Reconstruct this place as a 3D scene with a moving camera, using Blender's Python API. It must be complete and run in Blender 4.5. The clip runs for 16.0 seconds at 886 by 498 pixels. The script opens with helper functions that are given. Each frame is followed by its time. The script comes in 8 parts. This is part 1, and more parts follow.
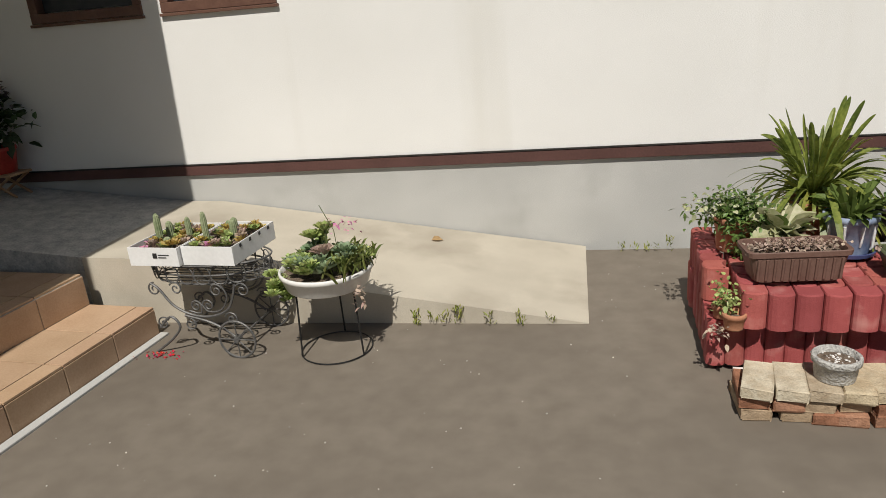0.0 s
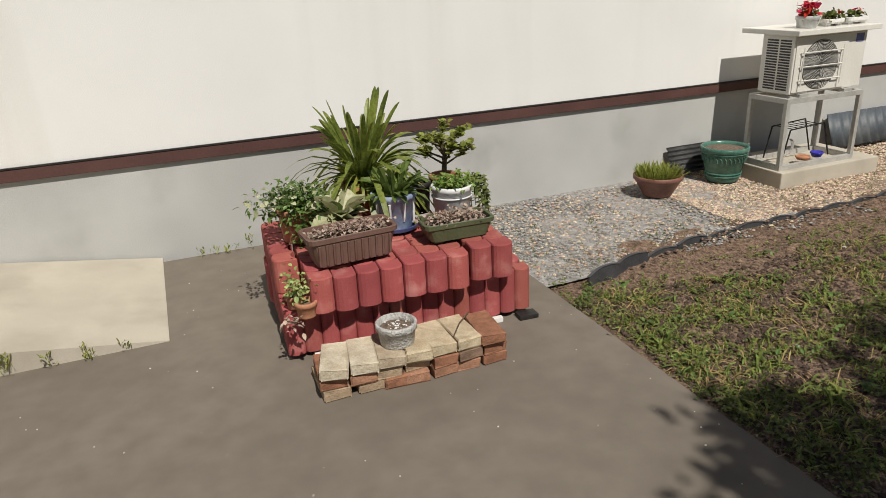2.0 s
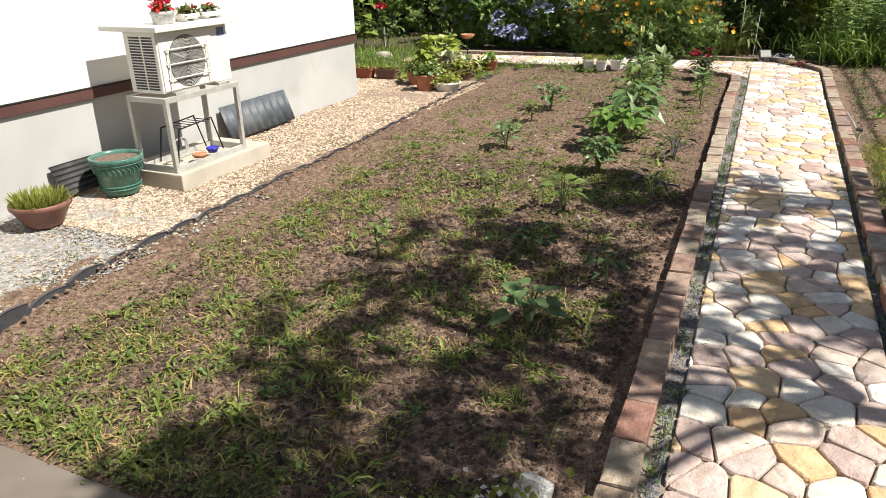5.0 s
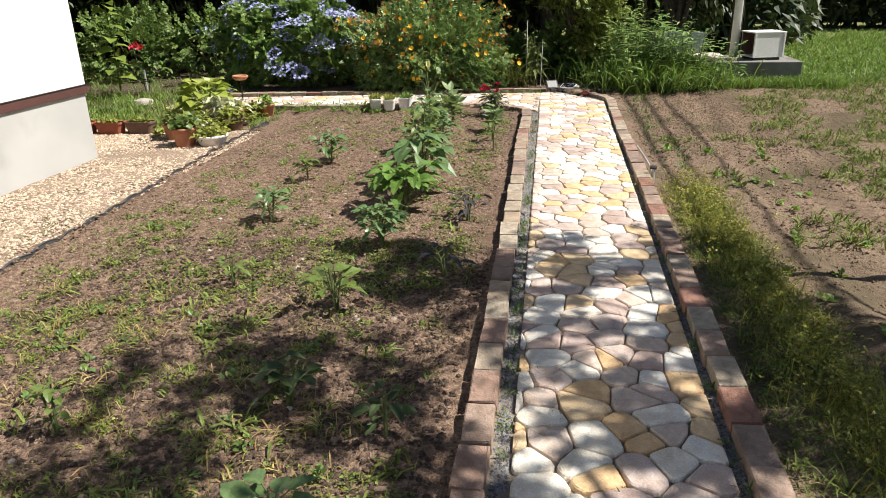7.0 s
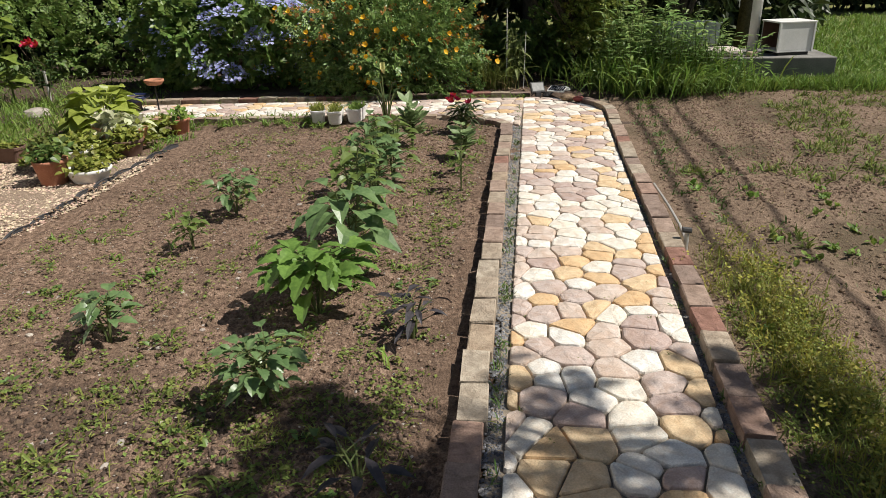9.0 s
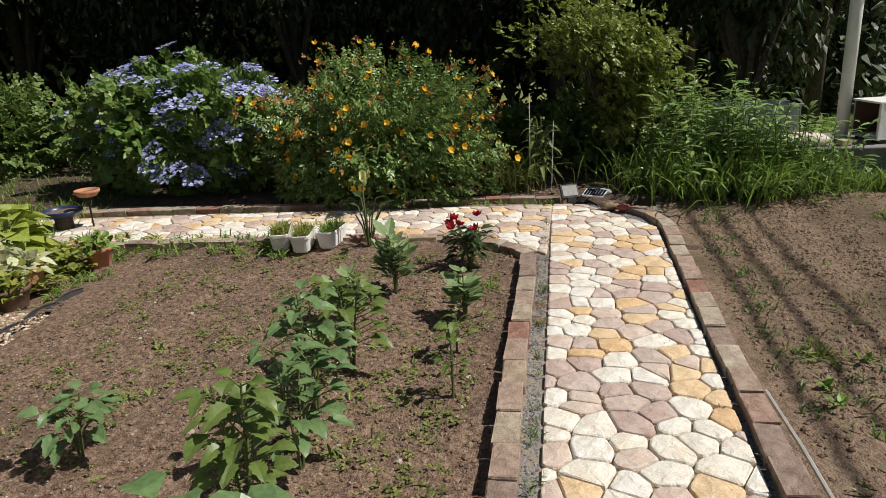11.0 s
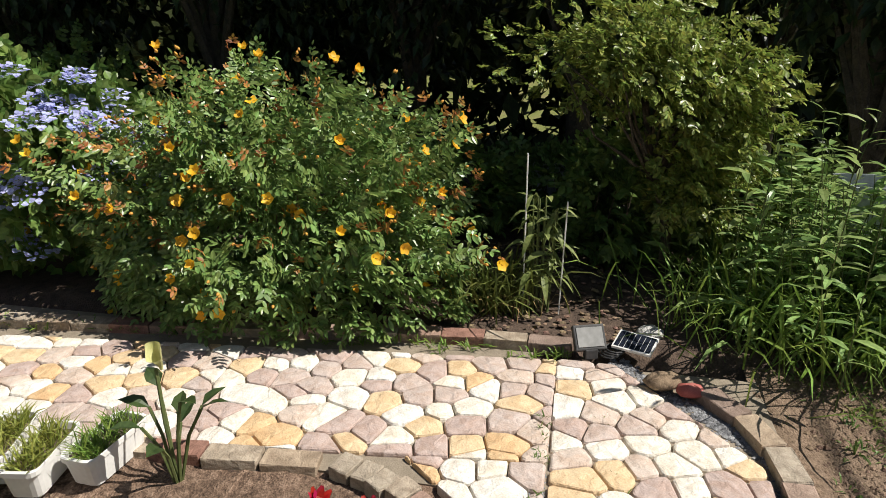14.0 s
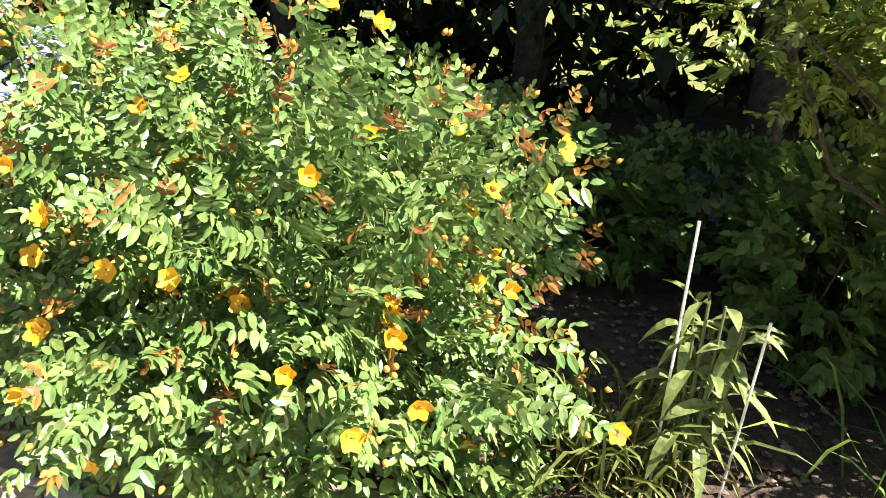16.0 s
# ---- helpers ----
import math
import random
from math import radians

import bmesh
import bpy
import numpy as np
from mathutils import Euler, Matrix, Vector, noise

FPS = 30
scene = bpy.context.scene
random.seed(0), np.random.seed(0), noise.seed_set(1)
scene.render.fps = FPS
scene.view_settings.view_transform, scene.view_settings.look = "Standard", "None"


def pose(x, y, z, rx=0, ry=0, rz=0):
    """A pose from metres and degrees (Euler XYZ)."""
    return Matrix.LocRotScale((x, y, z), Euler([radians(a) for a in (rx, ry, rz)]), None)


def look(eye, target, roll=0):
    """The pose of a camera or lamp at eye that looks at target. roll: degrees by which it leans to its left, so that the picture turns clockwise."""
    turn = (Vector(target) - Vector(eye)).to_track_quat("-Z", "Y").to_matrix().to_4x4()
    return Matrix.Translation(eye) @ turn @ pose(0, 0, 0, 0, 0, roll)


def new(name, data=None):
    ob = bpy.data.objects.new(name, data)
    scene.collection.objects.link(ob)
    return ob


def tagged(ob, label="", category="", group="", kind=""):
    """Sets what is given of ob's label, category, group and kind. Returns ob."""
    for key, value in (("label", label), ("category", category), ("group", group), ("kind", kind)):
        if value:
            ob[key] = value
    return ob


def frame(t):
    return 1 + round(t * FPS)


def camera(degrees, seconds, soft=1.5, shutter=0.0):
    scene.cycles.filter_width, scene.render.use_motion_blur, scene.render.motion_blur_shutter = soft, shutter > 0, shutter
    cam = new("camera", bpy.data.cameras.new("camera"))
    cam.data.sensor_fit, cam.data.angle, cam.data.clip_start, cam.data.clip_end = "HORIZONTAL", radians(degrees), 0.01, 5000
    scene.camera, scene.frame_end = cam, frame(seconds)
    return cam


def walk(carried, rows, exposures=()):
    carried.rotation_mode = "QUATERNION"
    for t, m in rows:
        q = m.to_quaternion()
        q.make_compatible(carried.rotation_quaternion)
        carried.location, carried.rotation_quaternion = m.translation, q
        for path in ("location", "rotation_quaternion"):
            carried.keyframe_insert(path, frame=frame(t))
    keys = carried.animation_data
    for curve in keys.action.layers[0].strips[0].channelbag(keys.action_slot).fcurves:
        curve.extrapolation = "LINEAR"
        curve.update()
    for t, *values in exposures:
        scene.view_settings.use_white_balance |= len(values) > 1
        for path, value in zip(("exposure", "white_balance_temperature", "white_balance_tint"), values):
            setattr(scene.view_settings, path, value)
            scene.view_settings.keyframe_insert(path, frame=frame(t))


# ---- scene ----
cam = camera(65.0, 16.0, 0.7)
PATH = [
    (0, (0.73, 0.635, 1.46), (0.346, 2.485, 0.806), -4.9),
    (0.5, (0.765, 0.661, 1.459), (0.702, 2.545, 0.79), -5.1),
    (1, (0.822, 0.679, 1.444), (1.037, 2.556, 0.788), -3.3),
    (1.5, (0.851, 0.684, 1.43), (1.327, 2.506, 0.755), -2.8),
    (2, (0.924, 0.702, 1.424), (1.597, 2.441, 0.699), -2.8),
    (2.5, (1.039, 0.706, 1.422), (1.86, 2.364, 0.664), -3.3),
    (3, (1.14, 0.697, 1.414), (2.088, 2.273, 0.626), -2.1),
    (3.5, (1.218, 0.701, 1.405), (2.403, 2.113, 0.628), -0.4),
    (4, (1.262, 0.716, 1.414), (2.683, 1.885, 0.631), -0.1),
    (4.5, (1.331, 0.726, 1.4), (2.904, 1.686, 0.62), -1.3),
    (5, (1.489, 0.694, 1.395), (3.153, 1.478, 0.61), -1.2),
    (5.2, (1.568, 0.678, 1.403), (3.245, 1.431, 0.614), -1.3),
    (7.3, (2.742, 0.72, 1.389), (4.584, 1.011, 0.667), -1.5),
    (7.5, (2.916, 0.722, 1.385), (4.757, 1.013, 0.661), -1.5),
    (8, (3.389, 0.721, 1.381), (5.189, 1.084, 0.588), -1.8),
    (8.5, (3.771, 0.781, 1.384), (5.557, 1.153, 0.565), -2.2),
    (9, (4.2, 0.767, 1.382), (6.025, 1.035, 0.611), -1.7),
    (9.5, (4.703, 0.733, 1.378), (6.495, 0.993, 0.528), -1.8),
    (10, (5.204, 0.774, 1.391), (7.028, 1.004, 0.605), -2.4),
    (10.2, (5.375, 0.783, 1.389), (7.22, 1.043, 0.661), -2.3),
    (12.3, (7.079, 0.793, 1.543), (8.957, 1.19, 0.983), -3.3),
    (12.5, (7.267, 0.793, 1.544), (9.14, 1.207, 0.977), -3.3),
    (13, (7.76, 0.791, 1.536), (9.589, 1.296, 0.905), -3.2),
    (13.5, (8.248, 0.832, 1.533), (10.099, 1.218, 0.879), -3.6),
    (14, (8.755, 0.879, 1.546), (10.603, 1.264, 0.883), -0.3),
    (14.5, (9.229, 0.934, 1.482), (11.058, 1.332, 0.777), 0.9),
    (15, (9.677, 0.991, 1.494), (11.502, 1.422, 0.798), 0.9),
    (15.5, (10.129, 1.006, 1.493), (11.869, 1.533, 0.659), 3.4),
    (16, (10.504, 1.135, 1.505), (12.168, 1.824, 0.637), 0.9),
]
EXPOSURES = [(0, -0.22), (1.5, -0.25), (2.5, -0.1), (3, 0.05), (3.5, 0.15), (4, 0.4), (4.5, 0.6), (5, 0.7), (7.5, 0.68), (8.5, 0.46), (10, -0.08), (12.5, 0.33), (14.2, 0.38), (15, 1.0), (15.5, 1.45), (16, 1.88)]
walk(cam, [(t, look(eye, target, roll)) for t, eye, target, roll in PATH], EXPOSURES)

# ---- world and sun ----
SUN_AZ, SUN_EL = 2.0, 53.0  # degrees: the sun stands south (-y), a little towards +x
world = bpy.data.worlds.new("sky")
scene.world = world
world.use_nodes = True
sky = world.node_tree.nodes.new("ShaderNodeTexSky")
sky.sky_type, sky.sun_disc = "NISHITA", False
sky.sun_elevation, sky.sun_rotation = radians(SUN_EL), radians(180 - SUN_AZ)
world.node_tree.links.new(sky.outputs[0], world.node_tree.nodes["Background"].inputs[0])
world.node_tree.nodes["Background"].inputs[1].default_value = 0.047
sun = new("sun", bpy.data.lights.new("sun", "SUN"))
sun.data.energy, sun.data.angle, sun.data.color = 5.0, radians(0.55), (1.0, 0.95, 0.87)
sun.matrix_world = look((0, 0, 0), (-math.sin(radians(SUN_AZ)), math.cos(radians(SUN_AZ)), -math.tan(radians(SUN_EL))))


# ---- helpers of this scene ----
def surface(name, cols, scale=8.0, rough=0.8, bump=0.3, grain=120.0, vary=0.0, metal=0.0, local=False, stain=None, island=0.0, spec=0.4, trans=0.0, dist=0.01):
    """A procedural surface: cols blended by coarse and fine noise, with relief, and vary/island: value change from piece to piece."""
    m = bpy.data.materials.new(name)
    m.use_nodes = True
    nt = m.node_tree
    N, L = nt.nodes, nt.links
    b = N["Principled BSDF"]
    pos = N.new("ShaderNodeTexCoord").outputs["Object"] if local else N.new("ShaderNodeNewGeometry").outputs["Position"]
    big, fine = N.new("ShaderNodeTexNoise"), N.new("ShaderNodeTexNoise")
    for n, s, d in ((big, scale, 5.0), (fine, grain, 3.0)):
        n.inputs["Scale"].default_value, n.inputs["Detail"].default_value = s, d
        L.new(pos, n.inputs["Vector"])
    add = N.new("ShaderNodeMath")
    add.operation = "MULTIPLY_ADD"
    add.inputs[1].default_value, add.inputs[2].default_value = 0.45, 0.0
    L.new(fine.outputs["Fac"], add.inputs[0])
    add2 = N.new("ShaderNodeMath")
    add2.operation = "MULTIPLY_ADD"
    add2.inputs[1].default_value = 0.55
    L.new(big.outputs["Fac"], add2.inputs[0])
    L.new(add.outputs[0], add2.inputs[2])
    ramp = N.new("ShaderNodeValToRGB")
    L.new(add2.outputs[0], ramp.inputs[0])
    el = ramp.color_ramp.elements
    while len(el) < len(cols):
        el.new(0.5)
    for i, c in enumerate(cols):
        el[i].position = 0.36 + 0.28 * i / max(1, len(cols) - 1)
        el[i].color = (*c, 1)
    out = ramp.outputs[0]
    if stain:
        col, s, lo, hi, *stretch = stain
        n = N.new("ShaderNodeTexNoise")
        n.inputs["Scale"].default_value, n.inputs["Detail"].default_value = s, 6.0
        place = pos
        if stretch:
            vm = N.new("ShaderNodeVectorMath")
            vm.operation = "MULTIPLY"
            vm.inputs[1].default_value = stretch[0]
            L.new(pos, vm.inputs[0])
            place = vm.outputs[0]
        L.new(place, n.inputs["Vector"])
        mr = N.new("ShaderNodeMapRange")
        mr.inputs["From Min"].default_value, mr.inputs["From Max"].default_value = lo, hi
        L.new(n.outputs["Fac"], mr.inputs["Value"])
        mx = N.new("ShaderNodeMix")
        mx.data_type = "RGBA"
        L.new(mr.outputs[0], mx.inputs["Factor"])
        L.new(out, mx.inputs["A"])
        mx.inputs["B"].default_value = (*col, 1)
        out = mx.outputs["Result"]
    for amount, source in ((vary, "ShaderNodeObjectInfo"), (island, "ShaderNodeNewGeometry")):
        if amount:
            r = N.new(source).outputs["Random" if source.endswith("Info") else "Random Per Island"]
            hs = N.new("ShaderNodeHueSaturation")
            for sock, lo, hi in (("Value", 1 - amount, 1 + amount), ("Hue", 0.5 - 0.06 * amount, 0.5 + 0.06 * amount)):
                mr = N.new("ShaderNodeMapRange")
                mr.inputs["To Min"].default_value, mr.inputs["To Max"].default_value = lo, hi
                if sock == "Hue":
                    w = N.new("ShaderNodeMath")
                    w.operation = "PINGPONG"
                    w.inputs[1].default_value = 0.31
                    L.new(r, w.inputs[0])
                    L.new(w.outputs[0], mr.inputs["Value"])
                    mr.inputs["From Max"].default_value = 0.31
                else:
                    L.new(r, mr.inputs["Value"])
                L.new(mr.outputs[0], hs.inputs[sock])
            L.new(out, hs.inputs["Color"])
            out = hs.outputs[0]
    L.new(out, b.inputs["Base Color"])
    b.inputs["Roughness"].default_value, b.inputs["Metallic"].default_value = rough, metal
    b.inputs["Specular IOR Level"].default_value = spec
    if bump:
        bp = N.new("ShaderNodeBump")
        bp.inputs["Strength"].default_value, bp.inputs["Distance"].default_value = bump, dist
        L.new(add2.outputs[0], bp.inputs["Height"])
        L.new(bp.outputs[0], b.inputs["Normal"])
    if trans:
        t = N.new("ShaderNodeBsdfTranslucent")
        mixs = N.new("ShaderNodeMixShader")
        mixs.inputs[0].default_value = trans
        L.new(out, t.inputs["Color"])
        L.new(b.outputs[0], mixs.inputs[1])
        L.new(t.outputs[0], mixs.inputs[2])
        L.new(mixs.outputs[0], N["Material Output"].inputs[0])
    return m


def pick(name, cols, rough=0.75, bump=0.4, scale=30.0, spec=0.35, local=True, dirt=None, relief=0.0):
    """Pieces that take one of several colours each, by Object Info's Random, with grain."""
    m = surface(name, [(0.55, 0.55, 0.55), (1, 1, 1)], scale, rough, bump, 160, local=local, spec=spec)
    nt = m.node_tree
    N, L = nt.nodes, nt.links
    b = N["Principled BSDF"]
    grain = b.inputs["Base Color"].links[0].from_socket
    ramp = N.new("ShaderNodeValToRGB")
    ramp.color_ramp.interpolation = "CONSTANT"
    el = ramp.color_ramp.elements
    while len(el) < len(cols):
        el.new(0.5)
    for i, c in enumerate(cols):
        el[i].position = i / len(cols)
        el[i].color = (*c, 1)
    L.new(N.new("ShaderNodeObjectInfo").outputs["Random"], ramp.inputs[0])
    mx = N.new("ShaderNodeMix")
    mx.data_type, mx.blend_type = "RGBA", "MULTIPLY"
    mx.inputs["Factor"].default_value = 0.75
    L.new(ramp.outputs[0], mx.inputs["A"])
    L.new(grain, mx.inputs["B"])
    out = mx.outputs["Result"]
    place = N.new("ShaderNodeNewGeometry").outputs["Position"]
    if dirt:
        vein = N.new("ShaderNodeTexNoise")
        vein.inputs["Scale"].default_value, vein.inputs["Detail"].default_value, vein.inputs["Distortion"].default_value = 15.0, 7.0, 1.2
        L.new(place, vein.inputs["Vector"])
        tone = N.new("ShaderNodeValToRGB")
        tone.color_ramp.elements[0].position, tone.color_ramp.elements[0].color = 0.36, (*dirt, 1)
        tone.color_ramp.elements[1].position, tone.color_ramp.elements[1].color = 0.62, (1, 1, 1, 1)
        L.new(vein.outputs[0], tone.inputs[0])
        soil = N.new("ShaderNodeMix")
        soil.data_type, soil.blend_type = "RGBA", "MULTIPLY"
        soil.inputs["Factor"].default_value = 0.6
        L.new(out, soil.inputs["A"])
        L.new(tone.outputs[0], soil.inputs["B"])
        out = soil.outputs["Result"]
    if relief:
        lumps = N.new("ShaderNodeTexNoise")
        lumps.inputs["Scale"].default_value, lumps.inputs["Detail"].default_value, lumps.inputs["Distortion"].default_value = 22.0, 5.0, 0.8
        L.new(place, lumps.inputs["Vector"])
        coarse = N.new("ShaderNodeBump")
        coarse.inputs["Strength"].default_value, coarse.inputs["Distance"].default_value = relief, 0.02
        L.new(lumps.outputs[0], coarse.inputs["Height"])
        if b.inputs["Normal"].links:
            L.new(b.inputs["Normal"].links[0].from_socket, coarse.inputs["Normal"])
        L.new(coarse.outputs[0], b.inputs["Normal"])
    L.new(out, b.inputs["Base Color"])
    return m


def leaf_mat(name, a, b, trans=0.3, rough=0.5, island=0.35, spec=0.4):
    return surface(name, [a, b], 9.0, rough, 0.15, 60, island=island, trans=trans, spec=spec)


STUCCO = surface("stucco", [(0.735, 0.73, 0.705), (0.80, 0.795, 0.775)], 1.3, 0.9, 0.25, 260, stain=((0.62, 0.60, 0.54), 1.6, 0.56, 0.85, (1.0, 1.0, 0.06)))
CEMENT = surface("cement", [(0.40, 0.40, 0.385), (0.50, 0.50, 0.48)], 2.2, 0.88, 0.25, 180, stain=((0.33, 0.33, 0.31), 1.7, 0.55, 0.75))
RAMP_CONCRETE = surface("ramp_concrete", [(0.42, 0.38, 0.31), (0.52, 0.475, 0.39)], 3.0, 0.9, 0.25, 220, stain=((0.33, 0.29, 0.23), 2.2, 0.5, 0.75))
ROUGH_CONCRETE = surface("rough_concrete", [(0.30, 0.30, 0.29), (0.55, 0.54, 0.50)], 14, 0.92, 0.7, 90)
ASPHALT = surface("asphalt", [(0.152, 0.129, 0.102), (0.175, 0.150, 0.120), (0.200, 0.172, 0.138)], 9.0, 0.9, 0.05, 520, stain=((0.118, 0.098, 0.077), 0.8, 0.44, 0.86), dist=0.003)
BAND = surface("brown_band", [(0.075, 0.035, 0.030), (0.11, 0.052, 0.045)], 4, 0.55, 0.1, 90)
DARK_METAL = surface("dark_metal", [(0.02, 0.02, 0.02), (0.05, 0.045, 0.04)], 20, 0.5, 0.1, 90, metal=0.3)
FRAME = surface("window_brown", [(0.11, 0.055, 0.04), (0.16, 0.085, 0.06)], 8, 0.45, 0.05, 70)
SOIL = surface("soil", [(0.060, 0.037, 0.025), (0.176, 0.113, 0.076), (0.34, 0.235, 0.168)], 34.0, 0.97, 1.0, 130, stain=((0.10, 0.064, 0.043), 1.4, 0.52, 0.80), dist=0.025)
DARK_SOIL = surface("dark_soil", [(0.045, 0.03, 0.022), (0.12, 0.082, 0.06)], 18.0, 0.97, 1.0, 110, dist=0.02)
DIRT = surface("dry_dirt", [(0.115, 0.076, 0.050), (0.28, 0.198, 0.136)], 30.0, 0.97, 1.0, 120, stain=((0.11, 0.082, 0.048), 1.1, 0.5, 0.66), dist=0.02)
CLOD = surface("clod", [(0.11, 0.07, 0.047), (0.26, 0.18, 0.127)], 40, 0.97, 0.6, 200, island=0.22)
DRY_CLOD = surface("dry_clod", [(0.11, 0.072, 0.048), (0.26, 0.18, 0.122)], 40, 0.97, 0.6, 200, island=0.2)
GRASSY = surface("grassy_ground", [(0.10, 0.12, 0.03), (0.17, 0.19, 0.05), (0.20, 0.165, 0.085)], 2.5, 0.97, 0.8, 60, dist=0.03)
PEBBLE = surface("tan_pebbles", [(0.30, 0.205, 0.14), (0.56, 0.45, 0.34)], 30, 0.75, 0.2, 200, island=0.5)
GREY_GRAVEL = surface("grey_gravel", [(0.15, 0.143, 0.132), (0.36, 0.35, 0.325)], 30, 0.85, 0.3, 200, island=0.5)
DARK_GRAVEL = surface("dark_gravel", [(0.085, 0.087, 0.094), (0.25, 0.25, 0.255)], 30, 0.85, 0.3, 200, island=0.5)
MORTAR = surface("path_joint", [(0.20, 0.165, 0.12), (0.30, 0.25, 0.19)], 20, 0.95, 0.6, 200)
PAVER = pick("paver", [(0.86, 0.83, 0.75), (0.76, 0.54, 0.31), (0.55, 0.435, 0.39), (0.86, 0.82, 0.72), (0.78, 0.60, 0.38), (0.60, 0.50, 0.45), (0.86, 0.84, 0.78), (0.68, 0.57, 0.49)], 0.75, 0.5, 9.0, dirt=(0.80, 0.68, 0.58), relief=0.55)
EDGE_BRICK = pick("edging_brick", [(0.46, 0.38, 0.29), (0.34, 0.185, 0.14), (0.48, 0.41, 0.32), (0.42, 0.31, 0.245), (0.33, 0.245, 0.20), (0.46, 0.36, 0.26), (0.40, 0.27, 0.21)], 0.9, 0.8, 14.0, dirt=(0.52, 0.47, 0.43), relief=0.6)
CREAM_BRICK = pick("cream_brick", [(0.62, 0.52, 0.36), (0.68, 0.61, 0.47), (0.52, 0.43, 0.31)], 0.9, 0.7, 12.0, dirt=(0.7, 0.62, 0.54), relief=0.3)
RED_BRICK = pick("red_brick", [(0.36, 0.17, 0.10), (0.45, 0.24, 0.15), (0.30, 0.20, 0.14), (0.48, 0.36, 0.24)], 0.9, 0.7, 12.0, dirt=(0.6, 0.55, 0.5), relief=0.3)
TILE = surface("step_tile", [(0.40, 0.265, 0.165), (0.49, 0.34, 0.225)], 5, 0.6, 0.15, 120, vary=0.08)
RED_BLOCK = surface("red_block", [(0.30, 0.068, 0.060), (0.40, 0.105, 0.094)], 9, 0.85, 0.4, 240, vary=0.14, stain=((0.48, 0.22, 0.19), 9, 0.56, 0.78))



def mesh_of(name, verts, faces, mat=None, smooth=False):
    me = bpy.data.meshes.new(name)
    me.from_pydata([tuple(v) for v in verts] if not isinstance(verts, np.ndarray) else verts.tolist(), [], faces.tolist() if isinstance(faces, np.ndarray) else faces)
    if mat:
        me.materials.append(mat)
    if smooth:
        me.polygons.foreach_set("use_smooth", [True] * len(me.polygons))
    me.update()
    return me


def thing(name, at=(0, 0, 0), label="", category="", group="", kind="", turn=0.0):
    ob = new(name)
    ob.empty_display_size = 0.05
    ob.matrix_world = pose(*at, 0, 0, turn)
    return tagged(ob, label, category, group, kind)


def part(name, bm, mat, parent=None, label="", smooth=False):
    """One mesh object from a bmesh (or a mesh), under a thing or a part, in the parent's own space."""
    if isinstance(bm, bmesh.types.BMesh):
        me = bpy.data.meshes.new(name)
        bmesh.ops.recalc_face_normals(bm, faces=bm.faces)
        bm.to_mesh(me)
        bm.free()
    else:
        me = bm
    if mat and not me.materials:
        me.materials.append(mat)
    if smooth:
        me.polygons.foreach_set("use_smooth", [True] * len(me.polygons))
    ob = new(name, me)
    ob.parent = parent
    return tagged(ob, label)


def box(x0, x1, y0, y1, z0, z1, bevel=0.0, bm=None, m=None):
    bm = bm or bmesh.new()
    vs = [bm.verts.new(Vector((x, y, z)) if m is None else m @ Vector((x, y, z))) for x in (x0, x1) for y in (y0, y1) for z in (z0, z1)]
    fs = [bm.faces.new([vs[i] for i in f]) for f in ((0, 1, 3, 2), (4, 6, 7, 5), (0, 4, 5, 1), (2, 3, 7, 6), (0, 2, 6, 4), (1, 5, 7, 3))]
    if bevel:
        edges = list({e for f in fs for e in f.edges})
        bmesh.ops.bevel(bm, geom=edges, offset=bevel, segments=2, affect="EDGES", profile=0.6)
    return bm


def lathe(profile, n=28, bm=None, m=None, close=True):
    """Turns (radius, z) pairs round the z axis."""
    bm = bm or bmesh.new()
    rings = []
    for r, z in profile:
        ring = []
        for i in range(n):
            a = 2 * math.pi * i / n
            v = Vector((r * math.cos(a), r * math.sin(a), z))
            ring.append(bm.verts.new(m @ v if m else v))
        rings.append(ring)
    for a, b in zip(rings, rings[1:]):
        for i in range(n):
            bm.faces.new((a[i], a[(i + 1) % n], b[(i + 1) % n], b[i]))
    if close:
        bm.faces.new(rings[0][::-1])
        bm.faces.new(rings[-1])
    return bm


def tube(points, r, n=6, bm=None, r1=None):
    """A rod of radius r (to r1) along points."""
    bm = bm or bmesh.new()
    pts = [Vector(p) for p in points]
    rings, side = [], None
    for i, p in enumerate(pts):
        d = (pts[min(i + 1, len(pts) - 1)] - pts[max(i - 1, 0)]).normalized()
        if side is None:
            side = d.orthogonal().normalized()
        side = (side - d * side.dot(d))
        side = side.normalized() if side.length > 1e-6 else d.orthogonal().normalized()
        up = d.cross(side)
        rr = r + ((r1 if r1 is not None else r) - r) * i / max(1, len(pts) - 1)
        rings.append([bm.verts.new(p + (side * math.cos(2 * math.pi * k / n) + up * math.sin(2 * math.pi * k / n)) * rr) for k in range(n)])
    for a, b in zip(rings, rings[1:]):
        for k in range(n):
            bm.faces.new((a[k], a[(k + 1) % n], b[(k + 1) % n], b[k]))
    bm.faces.new(rings[0][::-1])
    bm.faces.new(rings[-1])
    return bm


